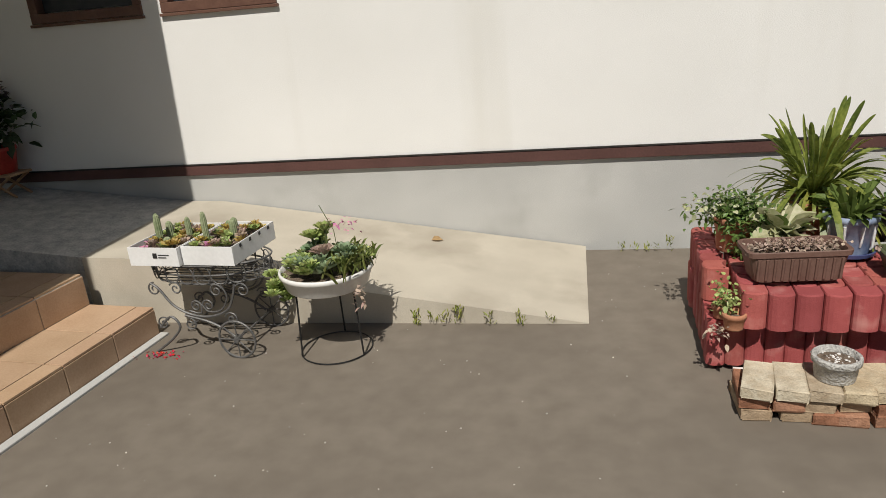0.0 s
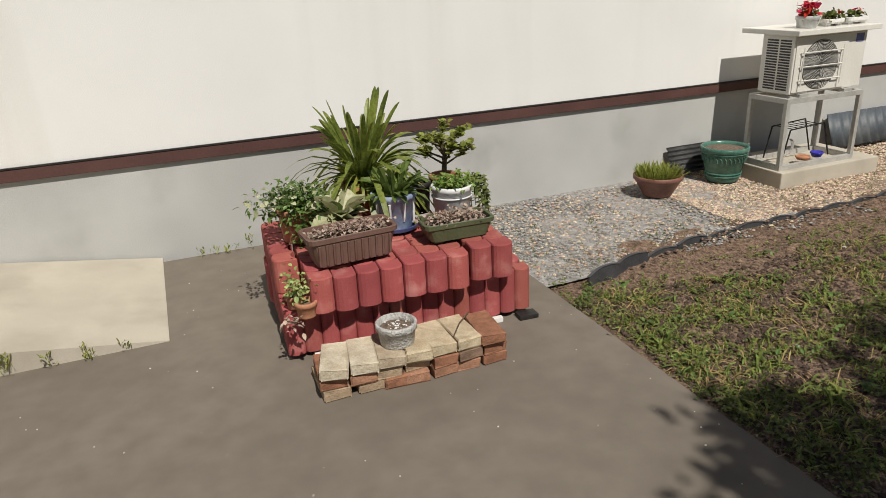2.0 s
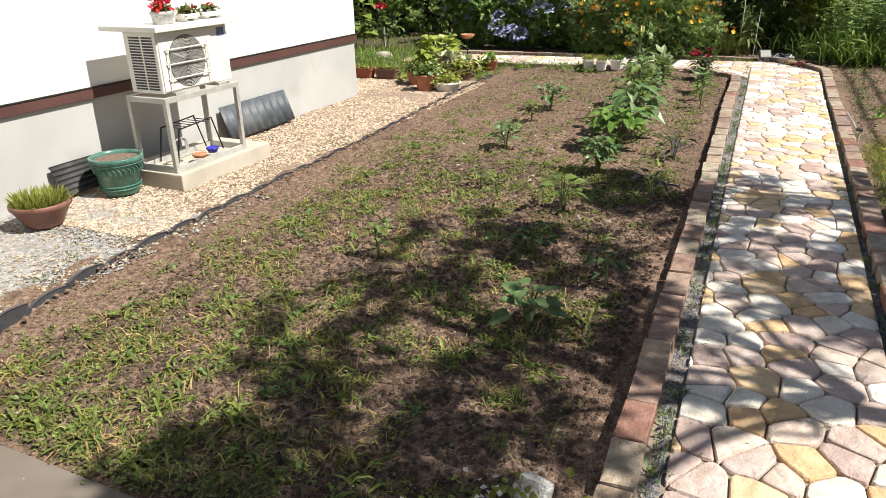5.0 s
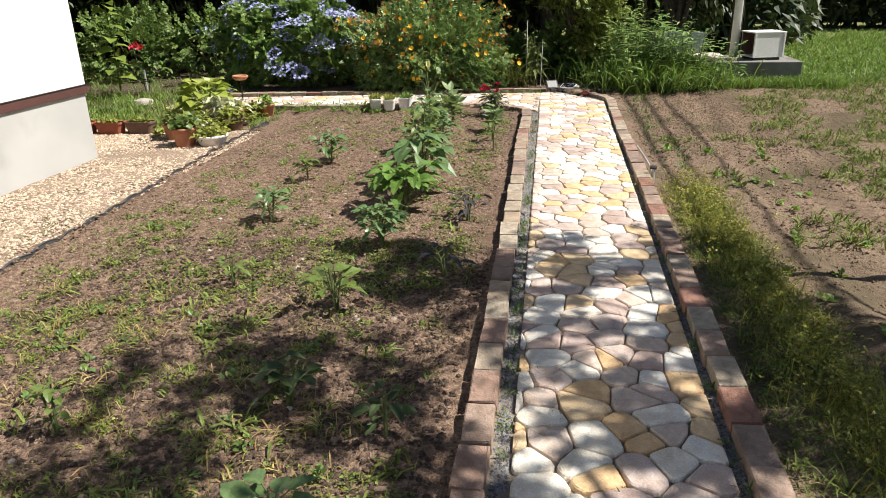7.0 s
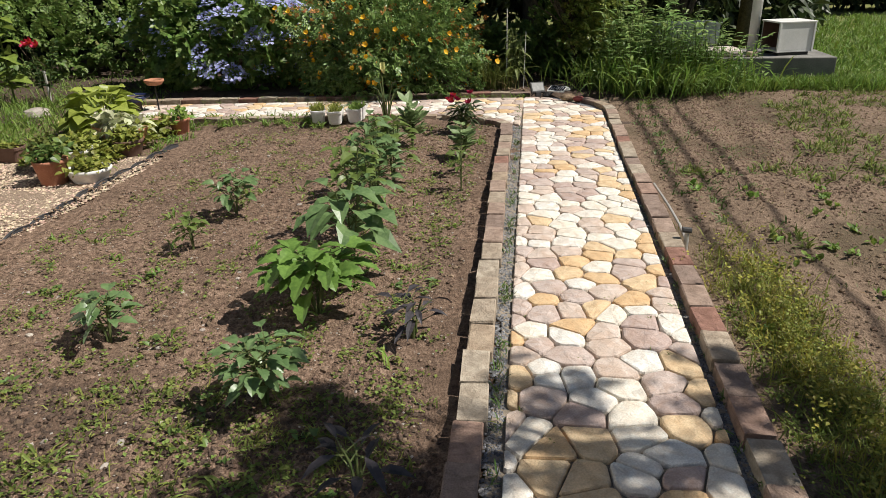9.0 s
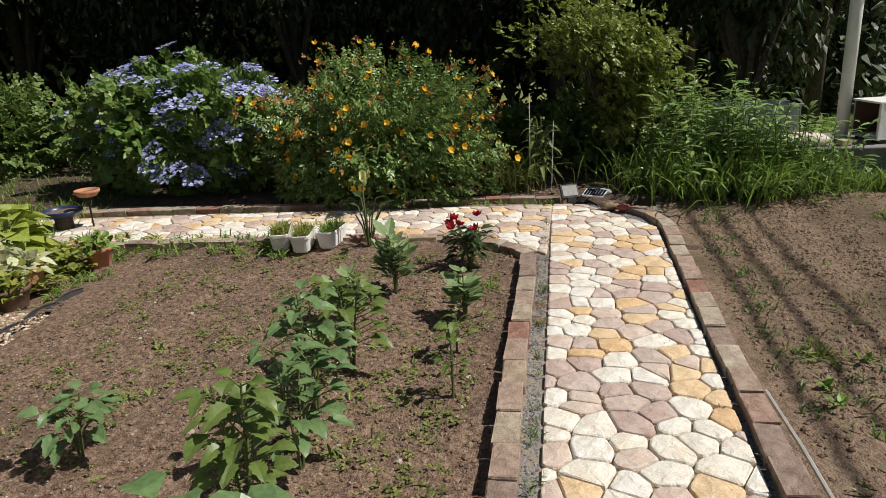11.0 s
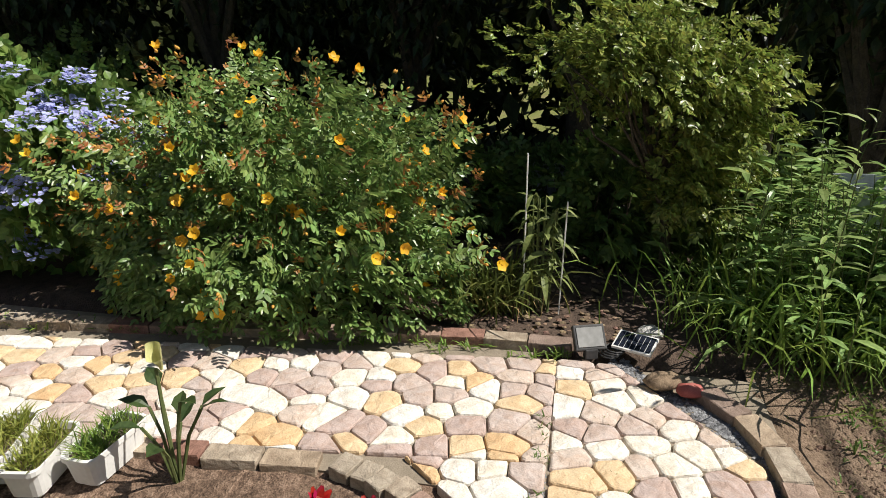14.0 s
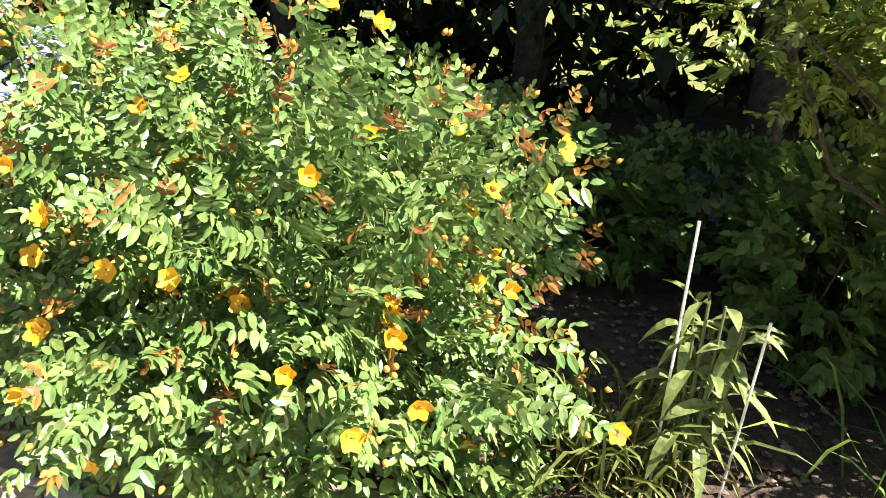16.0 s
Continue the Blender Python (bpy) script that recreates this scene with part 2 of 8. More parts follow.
def sheet(x0, x1, y0, y1, step, height):
    """A ground mesh over a rectangle, its height from height(x, y)."""
    nx, ny = max(2, int((x1 - x0) / step) + 1), max(2, int((y1 - y0) / step) + 1)
    xs, ys = np.linspace(x0, x1, nx), np.linspace(y0, y1, ny)
    verts = [(x, y, height(x, y)) for x in xs for y in ys]
    faces = [(i * ny + j, (i + 1) * ny + j, (i + 1) * ny + j + 1, i * ny + j + 1) for i in range(nx - 1) for j in range(ny - 1)]
    return verts, faces


OCTA = (np.array([(1, 0, 0), (0, 1, 0), (-1, 0, 0), (0, -1, 0), (0.2, 0.1, 0.9), (0, 0, -1)], float), np.array([(0, 1, 4), (1, 2, 4), (2, 3, 4), (3, 0, 4), (1, 0, 5), (2, 1, 5), (3, 2, 5), (0, 3, 5)]))
ICO = (lambda bm: (bmesh.ops.create_icosphere(bm, subdivisions=1, radius=1.0), np.array([v.co[:] for v in bm.verts]), np.array([[v.index for v in f.verts] for f in bm.faces])))(bmesh.new())[1:]
RNG = np.random.default_rng(7)


def pebbles(name, count, inside, size, mat, z=0.0, flat=0.6, parent=None, lift=0.3, shape=None):
    """Loose stones as one mesh: count places from inside(), each a rough lump."""
    P = np.array([inside() for _ in range(count)])
    V, F = shape or ICO
    n = len(V)
    S = size * RNG.uniform(0.6, 1.3, (count, 1, 1)) * RNG.uniform(0.7, 1.2, (count, 1, 3))
    S[:, :, 2] *= flat
    jig = V[None] * RNG.uniform(0.8, 1.15, (count, n, 1)) * S
    a = RNG.uniform(0, 2 * np.pi, count)
    c, s = np.cos(a)[:, None], np.sin(a)[:, None]
    out = np.empty_like(jig)
    out[..., 0] = c * jig[..., 0] - s * jig[..., 1] + P[:, None, 0]
    out[..., 1] = s * jig[..., 0] + c * jig[..., 1] + P[:, None, 1]
    out[..., 2] = jig[..., 2] + P[:, None, 2] + z + lift * size * flat
    faces = (F[None] + (np.arange(count) * n)[:, None, None]).reshape(-1, 3)
    ob = new(name, mesh_of(name, out.reshape(-1, 3), faces, mat))
    ob.parent = parent
    return ob


# leaf outlines: points along the leaf (y), half width (x) and sag (z), for a leaf one unit long
LEAF = ((0.0, 0.02), (0.3, 0.24), (0.62, 0.2), (1.0, 0.0))
LEAF_WIDE = ((0.0, 0.03), (0.25, 0.34), (0.6, 0.30), (1.0, 0.0))
SIMPLE = ((0.0, 0.03), (0.45, 0.26), (1.0, 0.0))
THIN = ((0.0, 0.005), (0.4, 0.008), (0.75, 0.006), (1.0, 0.0))
WIDE = ((0.0, 0.05), (0.5, 0.36), (1.0, 0.0))
GRASS = ((0.0, 0.03), (0.5, 0.042), (1.0, 0.0))
FINE = ((0.0, 0.012), (0.5, 0.018), (1.0, 0.0))
BLADE = ((0.0, 0.03), (0.35, 0.045), (0.7, 0.035), (1.0, 0.0))
STRAP = ((0.0, 0.04), (0.3, 0.05), (0.6, 0.05), (0.85, 0.04), (1.0, 0.0))


def leaves(P, D, size, outline=LEAF, droop=0.25, fold=0.25, up=None):
    """Vertices and faces of many leaves: from P along D (arrays n x 3), folded along the midrib and drooping."""
    P, D = np.asarray(P, float), np.asarray(D, float)
    n = len(P)
    D = D / np.maximum(np.linalg.norm(D, axis=1, keepdims=True), 1e-6)
    size = np.broadcast_to(np.asarray(size, float), (n,))[:, None]
    U = np.array([[0.0, 0.0, 1.0]]) if up is None else up
    X = np.cross(D, np.broadcast_to(U, (n, 3)) + RNG.normal(0, 0.25, (n, 3)))
    X /= np.maximum(np.linalg.norm(X, axis=1, keepdims=True), 1e-6)
    Z = np.cross(X, D)
    cols, F = [], []
    k = 0
    prev = None
    for y, w in outline:
        mid = P + D * (y * size) - np.array([0, 0, 1.0]) * (droop * y * y * size)
        if w <= 0.0:
            cols.append(mid)
            cur = (k,)
            k += 1
        else:
            cols += [mid - X * (w * size) + Z * (fold * w * size), mid, mid + X * (w * size) + Z * (fold * w * size)]
            cur = (k, k + 1, k + 2)
            k += 3
        if prev:
            if len(cur) == 3:
                F += [(prev[0], prev[1], cur[1], cur[0]), (prev[1], prev[2], cur[2], cur[1])]
            else:
                F += [(prev[0], prev[1], cur[0], cur[0]), (prev[1], prev[2], cur[0], cur[0])]
        prev = cur
    V = np.stack(cols, 1).reshape(-1, 3)
    base = (np.arange(n) * k)
    faces = []
    for f in F:
        f = f[:3] if f[2] == f[3] else f
        faces += (np.array(f)[None] + base[:, None]).tolist()
    return V, faces


def leaf_part(name, P, D, size, mat, parent=None, outline=LEAF, droop=0.25, fold=0.25, label="", kind="", up=None):
    V, F = leaves(P, D, size, outline, droop, fold, up)
    ob = part(name, mesh_of(name, V, F), mat, parent, label)
    return tagged(ob, kind=kind)


def rand_dirs(n, up=0.3):
    D = RNG.normal(0, 1, (n, 3))
    D /= np.linalg.norm(D, axis=1, keepdims=True)
    D[:, 2] += up
    return D


def blob_points(n, centre, radii, lumps=9, shell=0.55, lump_size=0.52):
    """Places in the outer layer of an uneven, lumpy crown."""
    C = RNG.normal(0, 1, (lumps, 3))
    C /= np.linalg.norm(C, axis=1, keepdims=True)
    C = C * RNG.uniform(0.35, 0.75, (lumps, 1))
    which = RNG.integers(0, lumps, n)
    Q = RNG.normal(0, 1, (n, 3))
    Q /= np.linalg.norm(Q, axis=1, keepdims=True)
    r = RNG.uniform(shell, 1.0, (n, 1)) * RNG.uniform(0.75, 1.1, (lumps, 1))[which] * lump_size
    W = C[which] + Q * r
    return np.asarray(centre) + W * np.asarray(radii), W


# ---- the setting ----
WALL_Y, CORNER_X = 4.766, 8.06


def bumps(x, y, amp, s):
    return amp * noise.noise((x * s, y * s, 0.3)) + 0.5 * amp * noise.noise((x * s * 2.7, y * s * 2.7, 5.1))


# one ground sheet out to the horizon
gv, gf = sheet(-300, 300, -300, 300, 20, lambda x, y: -0.09)
ground = tagged(new("ground", mesh_of("ground", gv, gf, GRASSY)), "wide grassy ground with bare earth patches", "ground", kind="structure")

asphalt = part("pavement", box(-9, 2.5, -8, 4.70, -0.12, 0.0, 0.0), ASPHALT)
tagged(asphalt, "grey-brown worn asphalt yard in front of the house", "pavement", kind="structure")


def soil_height(x, y):
    h = -0.03 + bumps(x, y, 0.022, 1.7) + bumps(x, y, 0.014, 9.0) + bumps(x, y, 0.008, 27.0)
    return h + 0.02 * min(1.0, max(0.0, (3.3 - abs(y - 2.3) * 3) / 3))


sv, sf = sheet(2.50, 10.74, 0.91, 3.75, 0.03, soil_height)
garden = tagged(new("garden_soil", mesh_of("garden_soil", sv, sf, SOIL, True)), "bare brown vegetable bed of crumbly earth", "soil", kind="structure")


def dirt_height(x, y):
    furrow = 0.012 * math.cos((y + 0.15 * math.sin(x * 0.6)) * 2 * math.pi / 0.34) * min(1.0, max(0.0, (-0.15 - y) * 3)) * min(1.0, max(0.0, (1.9 + y) * 1.5))
    return -0.035 + furrow + bumps(x, y, 0.02, 2.1) + bumps(x, y, 0.012, 11.0)


dv, df = sheet(2.50, 13.5, -4.2, 0.12, 0.045, dirt_height)
dirt = tagged(new("dirt_field", mesh_of("dirt_field", dv, df, DIRT, True)), "dry hoed earth with patches of weeds", "soil", kind="structure")
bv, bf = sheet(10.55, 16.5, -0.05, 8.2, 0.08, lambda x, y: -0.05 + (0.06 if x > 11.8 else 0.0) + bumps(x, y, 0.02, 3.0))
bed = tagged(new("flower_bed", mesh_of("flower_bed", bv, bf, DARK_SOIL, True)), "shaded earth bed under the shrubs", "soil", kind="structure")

# gravel along the house
EDGE_LINE = ((2.4, 3.36), (2.70, 3.38), (3.02, 3.47), (3.67, 3.58), (5.2, 3.65), (6.6, 3.69), (8.3, 3.80), (9.0, 3.82), (9.85, 3.80), (11.0, 3.8))


def edge_y(x):
    return float(np.interp(x, [p[0] for p in EDGE_LINE], [p[1] for p in EDGE_LINE]))


gvl, gfl = sheet(2.42, 4.44, 3.45, 4.86, 0.06, lambda x, y: (-0.028 if y > edge_y(x) else -0.12) + bumps(x, y, 0.01, 3.0))
gravel = tagged(new("gravel_strip", mesh_of("gravel_strip", gvl, gfl, GREY_GRAVEL, True)), "strip of grey gravel along the house wall", "gravel", kind="structure")
TAN_GROUND = surface("tan_gravel_ground", [(0.16, 0.112, 0.08), (0.36, 0.275, 0.2)], 60, 0.95, 0.9, 160, dist=0.02)
gvl, gfl = sheet(4.44, 9.3, 3.45, 6.2, 0.06, lambda x, y: (-0.028 if y > edge_y(x) else -0.12) + bumps(x, y, 0.01, 3.0))
tan_strip = tagged(new("gravel_strip", mesh_of("gravel_strip", gvl, gfl, TAN_GROUND, True)), "strip of tan pebbly gravel along the house wall", "gravel", kind="structure")

# house: rendered wall on a cement base with a brown drip band
house = thing("house", (0, 0, 0), "cream rendered house with a grey cement base and brown band", "house")
WIN = ((-2.66, -1.88, 1.60), (-1.75, -1.0, 1.60), (0.825, 1.536, 1.518), (1.652, 2.365, 1.518))
wz1 = 2.50
edges = [-9.0] + [x for w in WIN for x in w[:2]] + [CORNER_X]
for i, (a, b) in enumerate(zip(edges, edges[1:])):
    if i % 2:
        wz0 = WIN[i // 2][2]
        part("wall_panel", box(a, b, WALL_Y, WALL_Y + 0.2, 0.62, wz0), STUCCO, house)
        part("wall_panel", box(a, b, WALL_Y, WALL_Y + 0.2, wz1, 3.4), STUCCO, house)
    else:
        part("wall_panel", box(a, b, WALL_Y, WALL_Y + 0.2, 0.62, 3.4), STUCCO, house, "cream rendered wall with faint stains")
part("wall_east", box(CORNER_X - 0.2, CORNER_X, WALL_Y + 0.2, WALL_Y + 7, 0.62, 3.4), STUCCO, house)
part("wall_inner", box(-9, CORNER_X - 0.2, WALL_Y + 3.2, WALL_Y + 3.4, 0.62, 3.4), STUCCO, house)
part("roof", box(-9.3, CORNER_X + 0.35, WALL_Y - 0.25, WALL_Y + 7.2, 3.4, 3.55, 0.01), DARK_METAL, house)
part("base", box(-9, CORNER_X - 0.012, WALL_Y + 0.012, WALL_Y + 6.99, -0.15, 0.545, 0.002), CEMENT, house, "grey cement base")
band = bmesh.new()
box(-9, CORNER_X + 0.012, WALL_Y - 0.012, WALL_Y + 0.03, 0.547, 0.612, 0.004, band)
box(CORNER_X - 0.03, CORNER_X + 0.012, WALL_Y + 0.03, WALL_Y + 7, 0.547, 0.612, 0.0, band)
part("drip_band", band, BAND, house, "brown metal drip band")
lip = bmesh.new()
box(-9, CORNER_X + 0.016, WALL_Y - 0.016, WALL_Y + 0.02, 0.614, 0.622, 0.0, lip)
part("band_lip", lip, DARK_METAL, house)
GLASS = surface("window_glass", [(0.02, 0.025, 0.03), (0.04, 0.045, 0.05)], 2, 0.05, 0.0, 20, spec=0.6)
for a, b, wz0 in WIN:
    w = part("window", box(a + 0.06, b - 0.06, WALL_Y + 0.05, WALL_Y + 0.062, wz0 + 0.03, wz1 - 0.06), GLASS, house)
    fr = bmesh.new()
    for q in ((a, b, wz0 - 0.035, wz0 + 0.025), (a, b, wz1 - 0.06, wz1 + 0.03)):
        box(q[0], q[1], WALL_Y - 0.016, WALL_Y + 0.09, q[2], q[3], 0.004, fr)
    for q in ((a, a + 0.055), (b - 0.055, b)):
        box(q[0], q[1], WALL_Y - 0.014, WALL_Y + 0.09, wz0 + 0.025, wz1 - 0.06, 0.004, fr)
    part("window_frame", fr, FRAME, w)
    part("window_sill", box(a - 0.01, b + 0.01, WALL_Y - 0.024, WALL_Y - 0.001, wz0 - 0.055, wz0 - 0.037, 0.003), FRAME, w)

# wheelchair ramp and landing
RX0, RX1, RY0, RY1, RZ = -1.84, 0.77, 3.67, 4.764, 0.375
bm = bmesh.new()
q = [(RX0, RZ), (RX0 + 0.25, RZ - 0.008), (RX1 - 0.12, 0.022), (RX1, 0.003), (RX1, -0.1), (RX0, -0.1)]
fa = [bm.verts.new((x, RY0, z)) for x, z in q]
fb = [bm.verts.new((x, RY1, z)) for x, z in q]
bm.faces.new(fa)
bm.faces.new(fb[::-1])
for i in range(len(q)):
    bm.faces.new((fa[i], fb[i], fb[(i + 1) % len(q)], fa[(i + 1) % len(q)]))
ramp = part("ramp", bm, RAMP_CONCRETE)
tagged(ramp, "pale beige concrete ramp rising along the house wall", "ramp", kind="structure")
bm = bmesh.new()
LX1, LX0, LZ = RX0 - 0.002, -2.95, 0.505
q = [(-6.0, LZ), (LX0, LZ), (LX1, RZ), (LX1, -0.1), (-6.0, -0.1)]
fa = [bm.verts.new((x, RY0, z)) for x, z in q]
fb = [bm.verts.new((x, RY1, z)) for x, z in q]
bm.faces.new(fa)
bm.faces.new(fb[::-1])
for i in range(len(q)):
    bm.faces.new((fa[i], fb[i], fb[(i + 1) % len(q)], fa[(i + 1) % len(q)]))
bmesh.ops.recalc_face_normals(bm, faces=bm.faces)
landing = part("landing", bm, ROUGH_CONCRETE)
tagged(landing, "grey concrete landing sloping up towards the entrance", "landing", kind="structure")

# unseen porch roof over the steps, which shades the landing
porch = thing("porch", (0, 0, 0), "unseen porch roof over the entrance steps on a post, with an added shade wall", "porch")
part("roof", box(-6.0, -1.74, -2.6, WALL_Y - 0.03, 2.75, 2.9, 0.01), STUCCO, porch)
# unseen wall, added to cut the sky light under the roof
part("side_wall", box(-6.0, -5.8, -2.6, WALL_Y - 0.03, -0.05, 2.748, 0.005), STUCCO, porch)
part("post", box(-5.2, -5.06, -2.5, -2.36, -0.05, 2.75, 0.01), FRAME, porch)
part("post", box(-2.3, -2.16, -2.5, -2.36, -0.05, 2.75, 0.01), FRAME, porch)

# tiled entrance steps, turned a little against the wall
steps = thing("entrance_steps", (-1.37, 3.655, 0), "tan tiled entrance steps rising beside the landing", "steps", turn=-5.5)
part("core", box(-4.0, -0.012, -4.0, -0.12, -0.05, 0.140), ROUGH_CONCRETE, steps)
part("core", box(-4.0, -0.402, -4.0, -0.12, 0.140, 0.310), ROUGH_CONCRETE, steps)
part("kerb", box(0.002, 0.05, -4.0, -0.12, -0.05, 0.012, 0.004), CEMENT, steps, "pale cement kerb")
tile_mesh = {}


def tile(w, d, h, x, y, z):
    key = (w, d, h)
    if key not in tile_mesh:
        bm = box(0, w - 0.005, 0, d - 0.005, 0, h, 0.0025)
        me = bpy.data.meshes.new("tile")
        bm.to_mesh(me)
        bm.free()
        me.materials.append(TILE)
        tile_mesh[key] = me
    ob = new("tile", tile_mesh[key])
    ob.parent = steps
    ob.location = (x, y, z)


for k in range(10):
    y = -0.12 - 0.303 * (k + 1)
    tile(0.10, 0.303, 0.012, -0.10, y, 0.140)
    tile(0.295, 0.303, 0.012, -0.397, y, 0.140)
    tile(0.014, 0.303, 0.132, -0.012, y, 0.006)
    tile(0.10, 0.303, 0.012, -0.50, y, 0.310)
    tile(0.303, 0.303, 0.012, -0.805, y, 0.310)
    tile(0.303, 0.303, 0.012, -1.11, y, 0.310)
    tile(0.014, 0.303, 0.155, -0.406, y, 0.153)


# ---- stone path, its joints and edging ----
PX0, PX1 = 2.62, 11.70


def path_edges(x):
    """Right and left edge of the straight path's stones at x."""
    return 0.165 + 0.004 * (x - 6.5), 0.862 + 0.018 * (x - 6.5)


def clip(poly, px, py, nx, ny):
    """Keeps the side of polygon where (p - (px, py)) . n <= 0."""
    out = []
    for i, a in enumerate(poly):
        b = poly[(i + 1) % len(poly)]
        da, db = (a[0] - px) * nx + (a[1] - py) * ny, (b[0] - px) * nx + (b[1] - py) * ny
        if da <= 0:
            out.append(a)
        if da * db < 0:
            t = da / (da - db)
            out.append((a[0] + (b[0] - a[0]) * t, a[1] + (b[1] - a[1]) * t))
    return out


def cells(pts, outline, near=0.45):
    """The cell of each point: what lies nearer to it than to its neighbours, inside a convex outline."""
    pts = np.array(pts)
    res = []
    for p in pts:
        poly = [(p[0] - near, p[1] - near), (p[0] + near, p[1] - near), (p[0] + near, p[1] + near), (p[0] - near, p[1] + near)]
        d = np.hypot(*(pts - p).T)
        for j in np.argsort(d)[1:18]:
            if d[j] < 2 * near:
                m = (p + pts[j]) / 2
                poly = clip(poly, m[0], m[1], *(pts[j] - p))
                if not poly:
                    break
        for (x, y, nx, ny) in outline:
            poly = clip(poly, x, y, nx, ny) if poly else poly
        if len(poly) >= 3:
            res.append(poly)
    return res


def stone(poly, gap=0.004, h=0.05, z=0.0):
    """One paver: a polygon with cut corners, a rounded shoulder and slightly uneven top."""
    P = np.array(poly)
    c = P.mean(0)
    size = np.hypot(*(P - c).T).mean()
    if size < 0.025:
        return None
    cut = []
    for i in range(len(P)):
        a, b, d = P[i - 1], P[i], P[(i + 1) % len(P)]
        for q in (a, d):
            l = np.hypot(*(q - b))
            cut.append(b + (q - b) * min(0.3, 0.012 / max(l, 1e-6)))
    P = np.array(cut)
    n = len(P)
    ring = lambda inset: c + (P - c) * (1 - inset / size)
    tilt = RNG.normal(0, 0.012, 2)
    top = lambda R, zz: [(x, y, zz + (x - c[0]) * tilt[0] + (y - c[1]) * tilt[1]) for x, y in R]
    mid = [(x, y, z - 0.0005 + RNG.normal(0, 0.0012)) for x, y in ring(gap + 0.011)]
    V = [(x, y, z - h) for x, y in ring(gap)] + top(ring(gap), z - 0.010) + top(ring(gap + 0.004), z - 0.0025) + mid + [(c[0], c[1], z + 0.0015)]
    F = [(k * n + i, k * n + (i + 1) % n, (k + 1) * n + (i + 1) % n, (k + 1) * n + i) for k in range(3) for i in range(n)]
    F += [(3 * n + i, 3 * n + (i + 1) % n, 4 * n) for i in range(n)]
    V = [(x - c[0], y - c[1], zz) for x, y, zz in V]
    me = mesh_of("stone", V, F, PAVER)
    return me, c


path_main = part("stone_path", box(PX0, 6.8, 0.09, 0.90, -0.1, -0.018), MORTAR)
tagged(path_main, "garden path of cream, tan and mauve crazy-paving stones", "path", kind="structure")
path_far = part("stone_path", box(6.8, PX1 - 0.05, 0.09, 0.99, -0.1, -0.018), MORTAR)
tagged(path_far, "sunlit garden path of cream, tan and mauve crazy-paving stones", "path", kind="structure")
path_cross = part("stone_path", box(10.70, 11.74, 1.064, 5.6, -0.1, -0.018), MORTAR)
tagged(path_cross, "crosswise path of pale crazy-paving stones", "path", kind="structure")


def jitter_points(x0, x1, y0, y1, sx, sy, j=0.42):
    pts = []
    for i, x in enumerate(np.arange(x0, x1, sx)):
        for k, y in enumerate(np.arange(y0, y1, sy)):
            pts.append((x + RNG.uniform(-j, j) * sx + (0.5 * sx if k % 2 else 0), y + RNG.uniform(-j, j) * sy))
    return pts


STONES = []
main_pts = jitter_points(PX0 - 0.1, 11.75, 0.18, 0.95, 0.126, 0.140, 0.40)
lo0, hi0 = path_edges(PX0)
lo1, hi1 = path_edges(PX1)
side = [(PX0, lo0, (lo1 - lo0), -(PX1 - PX0)), (PX0, hi0, -(hi1 - hi0), (PX1 - PX0)), (PX0, 0, -1, 0), (PX1 - 0.03, 0, 1, 0), (11.02, 0.20, 0.50, -0.66)]
for poly in cells(main_pts, side):
    STONES.append((poly, path_main if np.mean([q[0] for q in poly]) < 6.8 else path_far))
cross_pts = jitter_points(10.55, 11.85, 0.97, 5.5, 0.128, 0.138, 0.40)
yl = path_edges(10.9)[1] + 0.004
side = [(0, yl, 0, -1), (11.67, 0.9, 1, 0.10), (10.81, 1.6, -1, -0.11), (0, 5.5, 0, 1)]
wedge = [(0, yl, 0, -1), (10.81, 1.6, 1, 0.11), (10.42, 1.02, -0.74, 0.67)]
for poly in cells(cross_pts, side) + cells(jitter_points(10.38, 10.95, 0.97, 1.7, 0.14, 0.14), wedge):
    STONES.append((poly, path_cross))

# edging bricks: centre line, turn and owner
BRICKS = []
edge_left = tagged(part("brick_edging", box(PX0, 10.28, 0.90, 1.08, -0.2, -0.11), MORTAR), "row of old buff and red edging bricks along the bed", "edging", kind="structure")
edge_right = tagged(part("brick_edging", box(PX0, 10.9, -0.02, 0.14, -0.2, -0.11), MORTAR), "row of weathered edging bricks along the path", "edging", kind="structure")
edge_far = tagged(part("brick_edging", box(11.72, 11.9, 0.7, 5.4, -0.2, -0.11), MORTAR), "row of old bricks edging the flower bed", "edging", kind="structure")
edge_near = tagged(part("brick_edging", box(10.55, 10.68, 1.75, 5.2, -0.2, -0.11), MORTAR), "row of red-brown bricks edging the cross path", "edging", kind="structure")


def brick_line(points, owner, z, length=0.212):
    """Lays bricks end to end along a polyline."""
    pts = [Vector((*p, 0)) for p in points]
    seg, s = 0, 0.0
    while True:
        todo, i, pos = length, seg, s
        start = pts[i].lerp(pts[i + 1], pos / (pts[i + 1] - pts[i]).length)
        while i < len(pts) - 1 and (pts[i + 1] - pts[i]).length - pos < todo:
            todo -= (pts[i + 1] - pts[i]).length - pos
            i, pos = i + 1, 0.0
        if i >= len(pts) - 1:
            break
        end = pts[i].lerp(pts[i + 1], (pos + todo) / (pts[i + 1] - pts[i]).length)
        d = end - start
        BRICKS.append(((start + end) / 2, math.degrees(math.atan2(d.y, d.x)), owner, z, length))
        seg, s = i, pos + todo


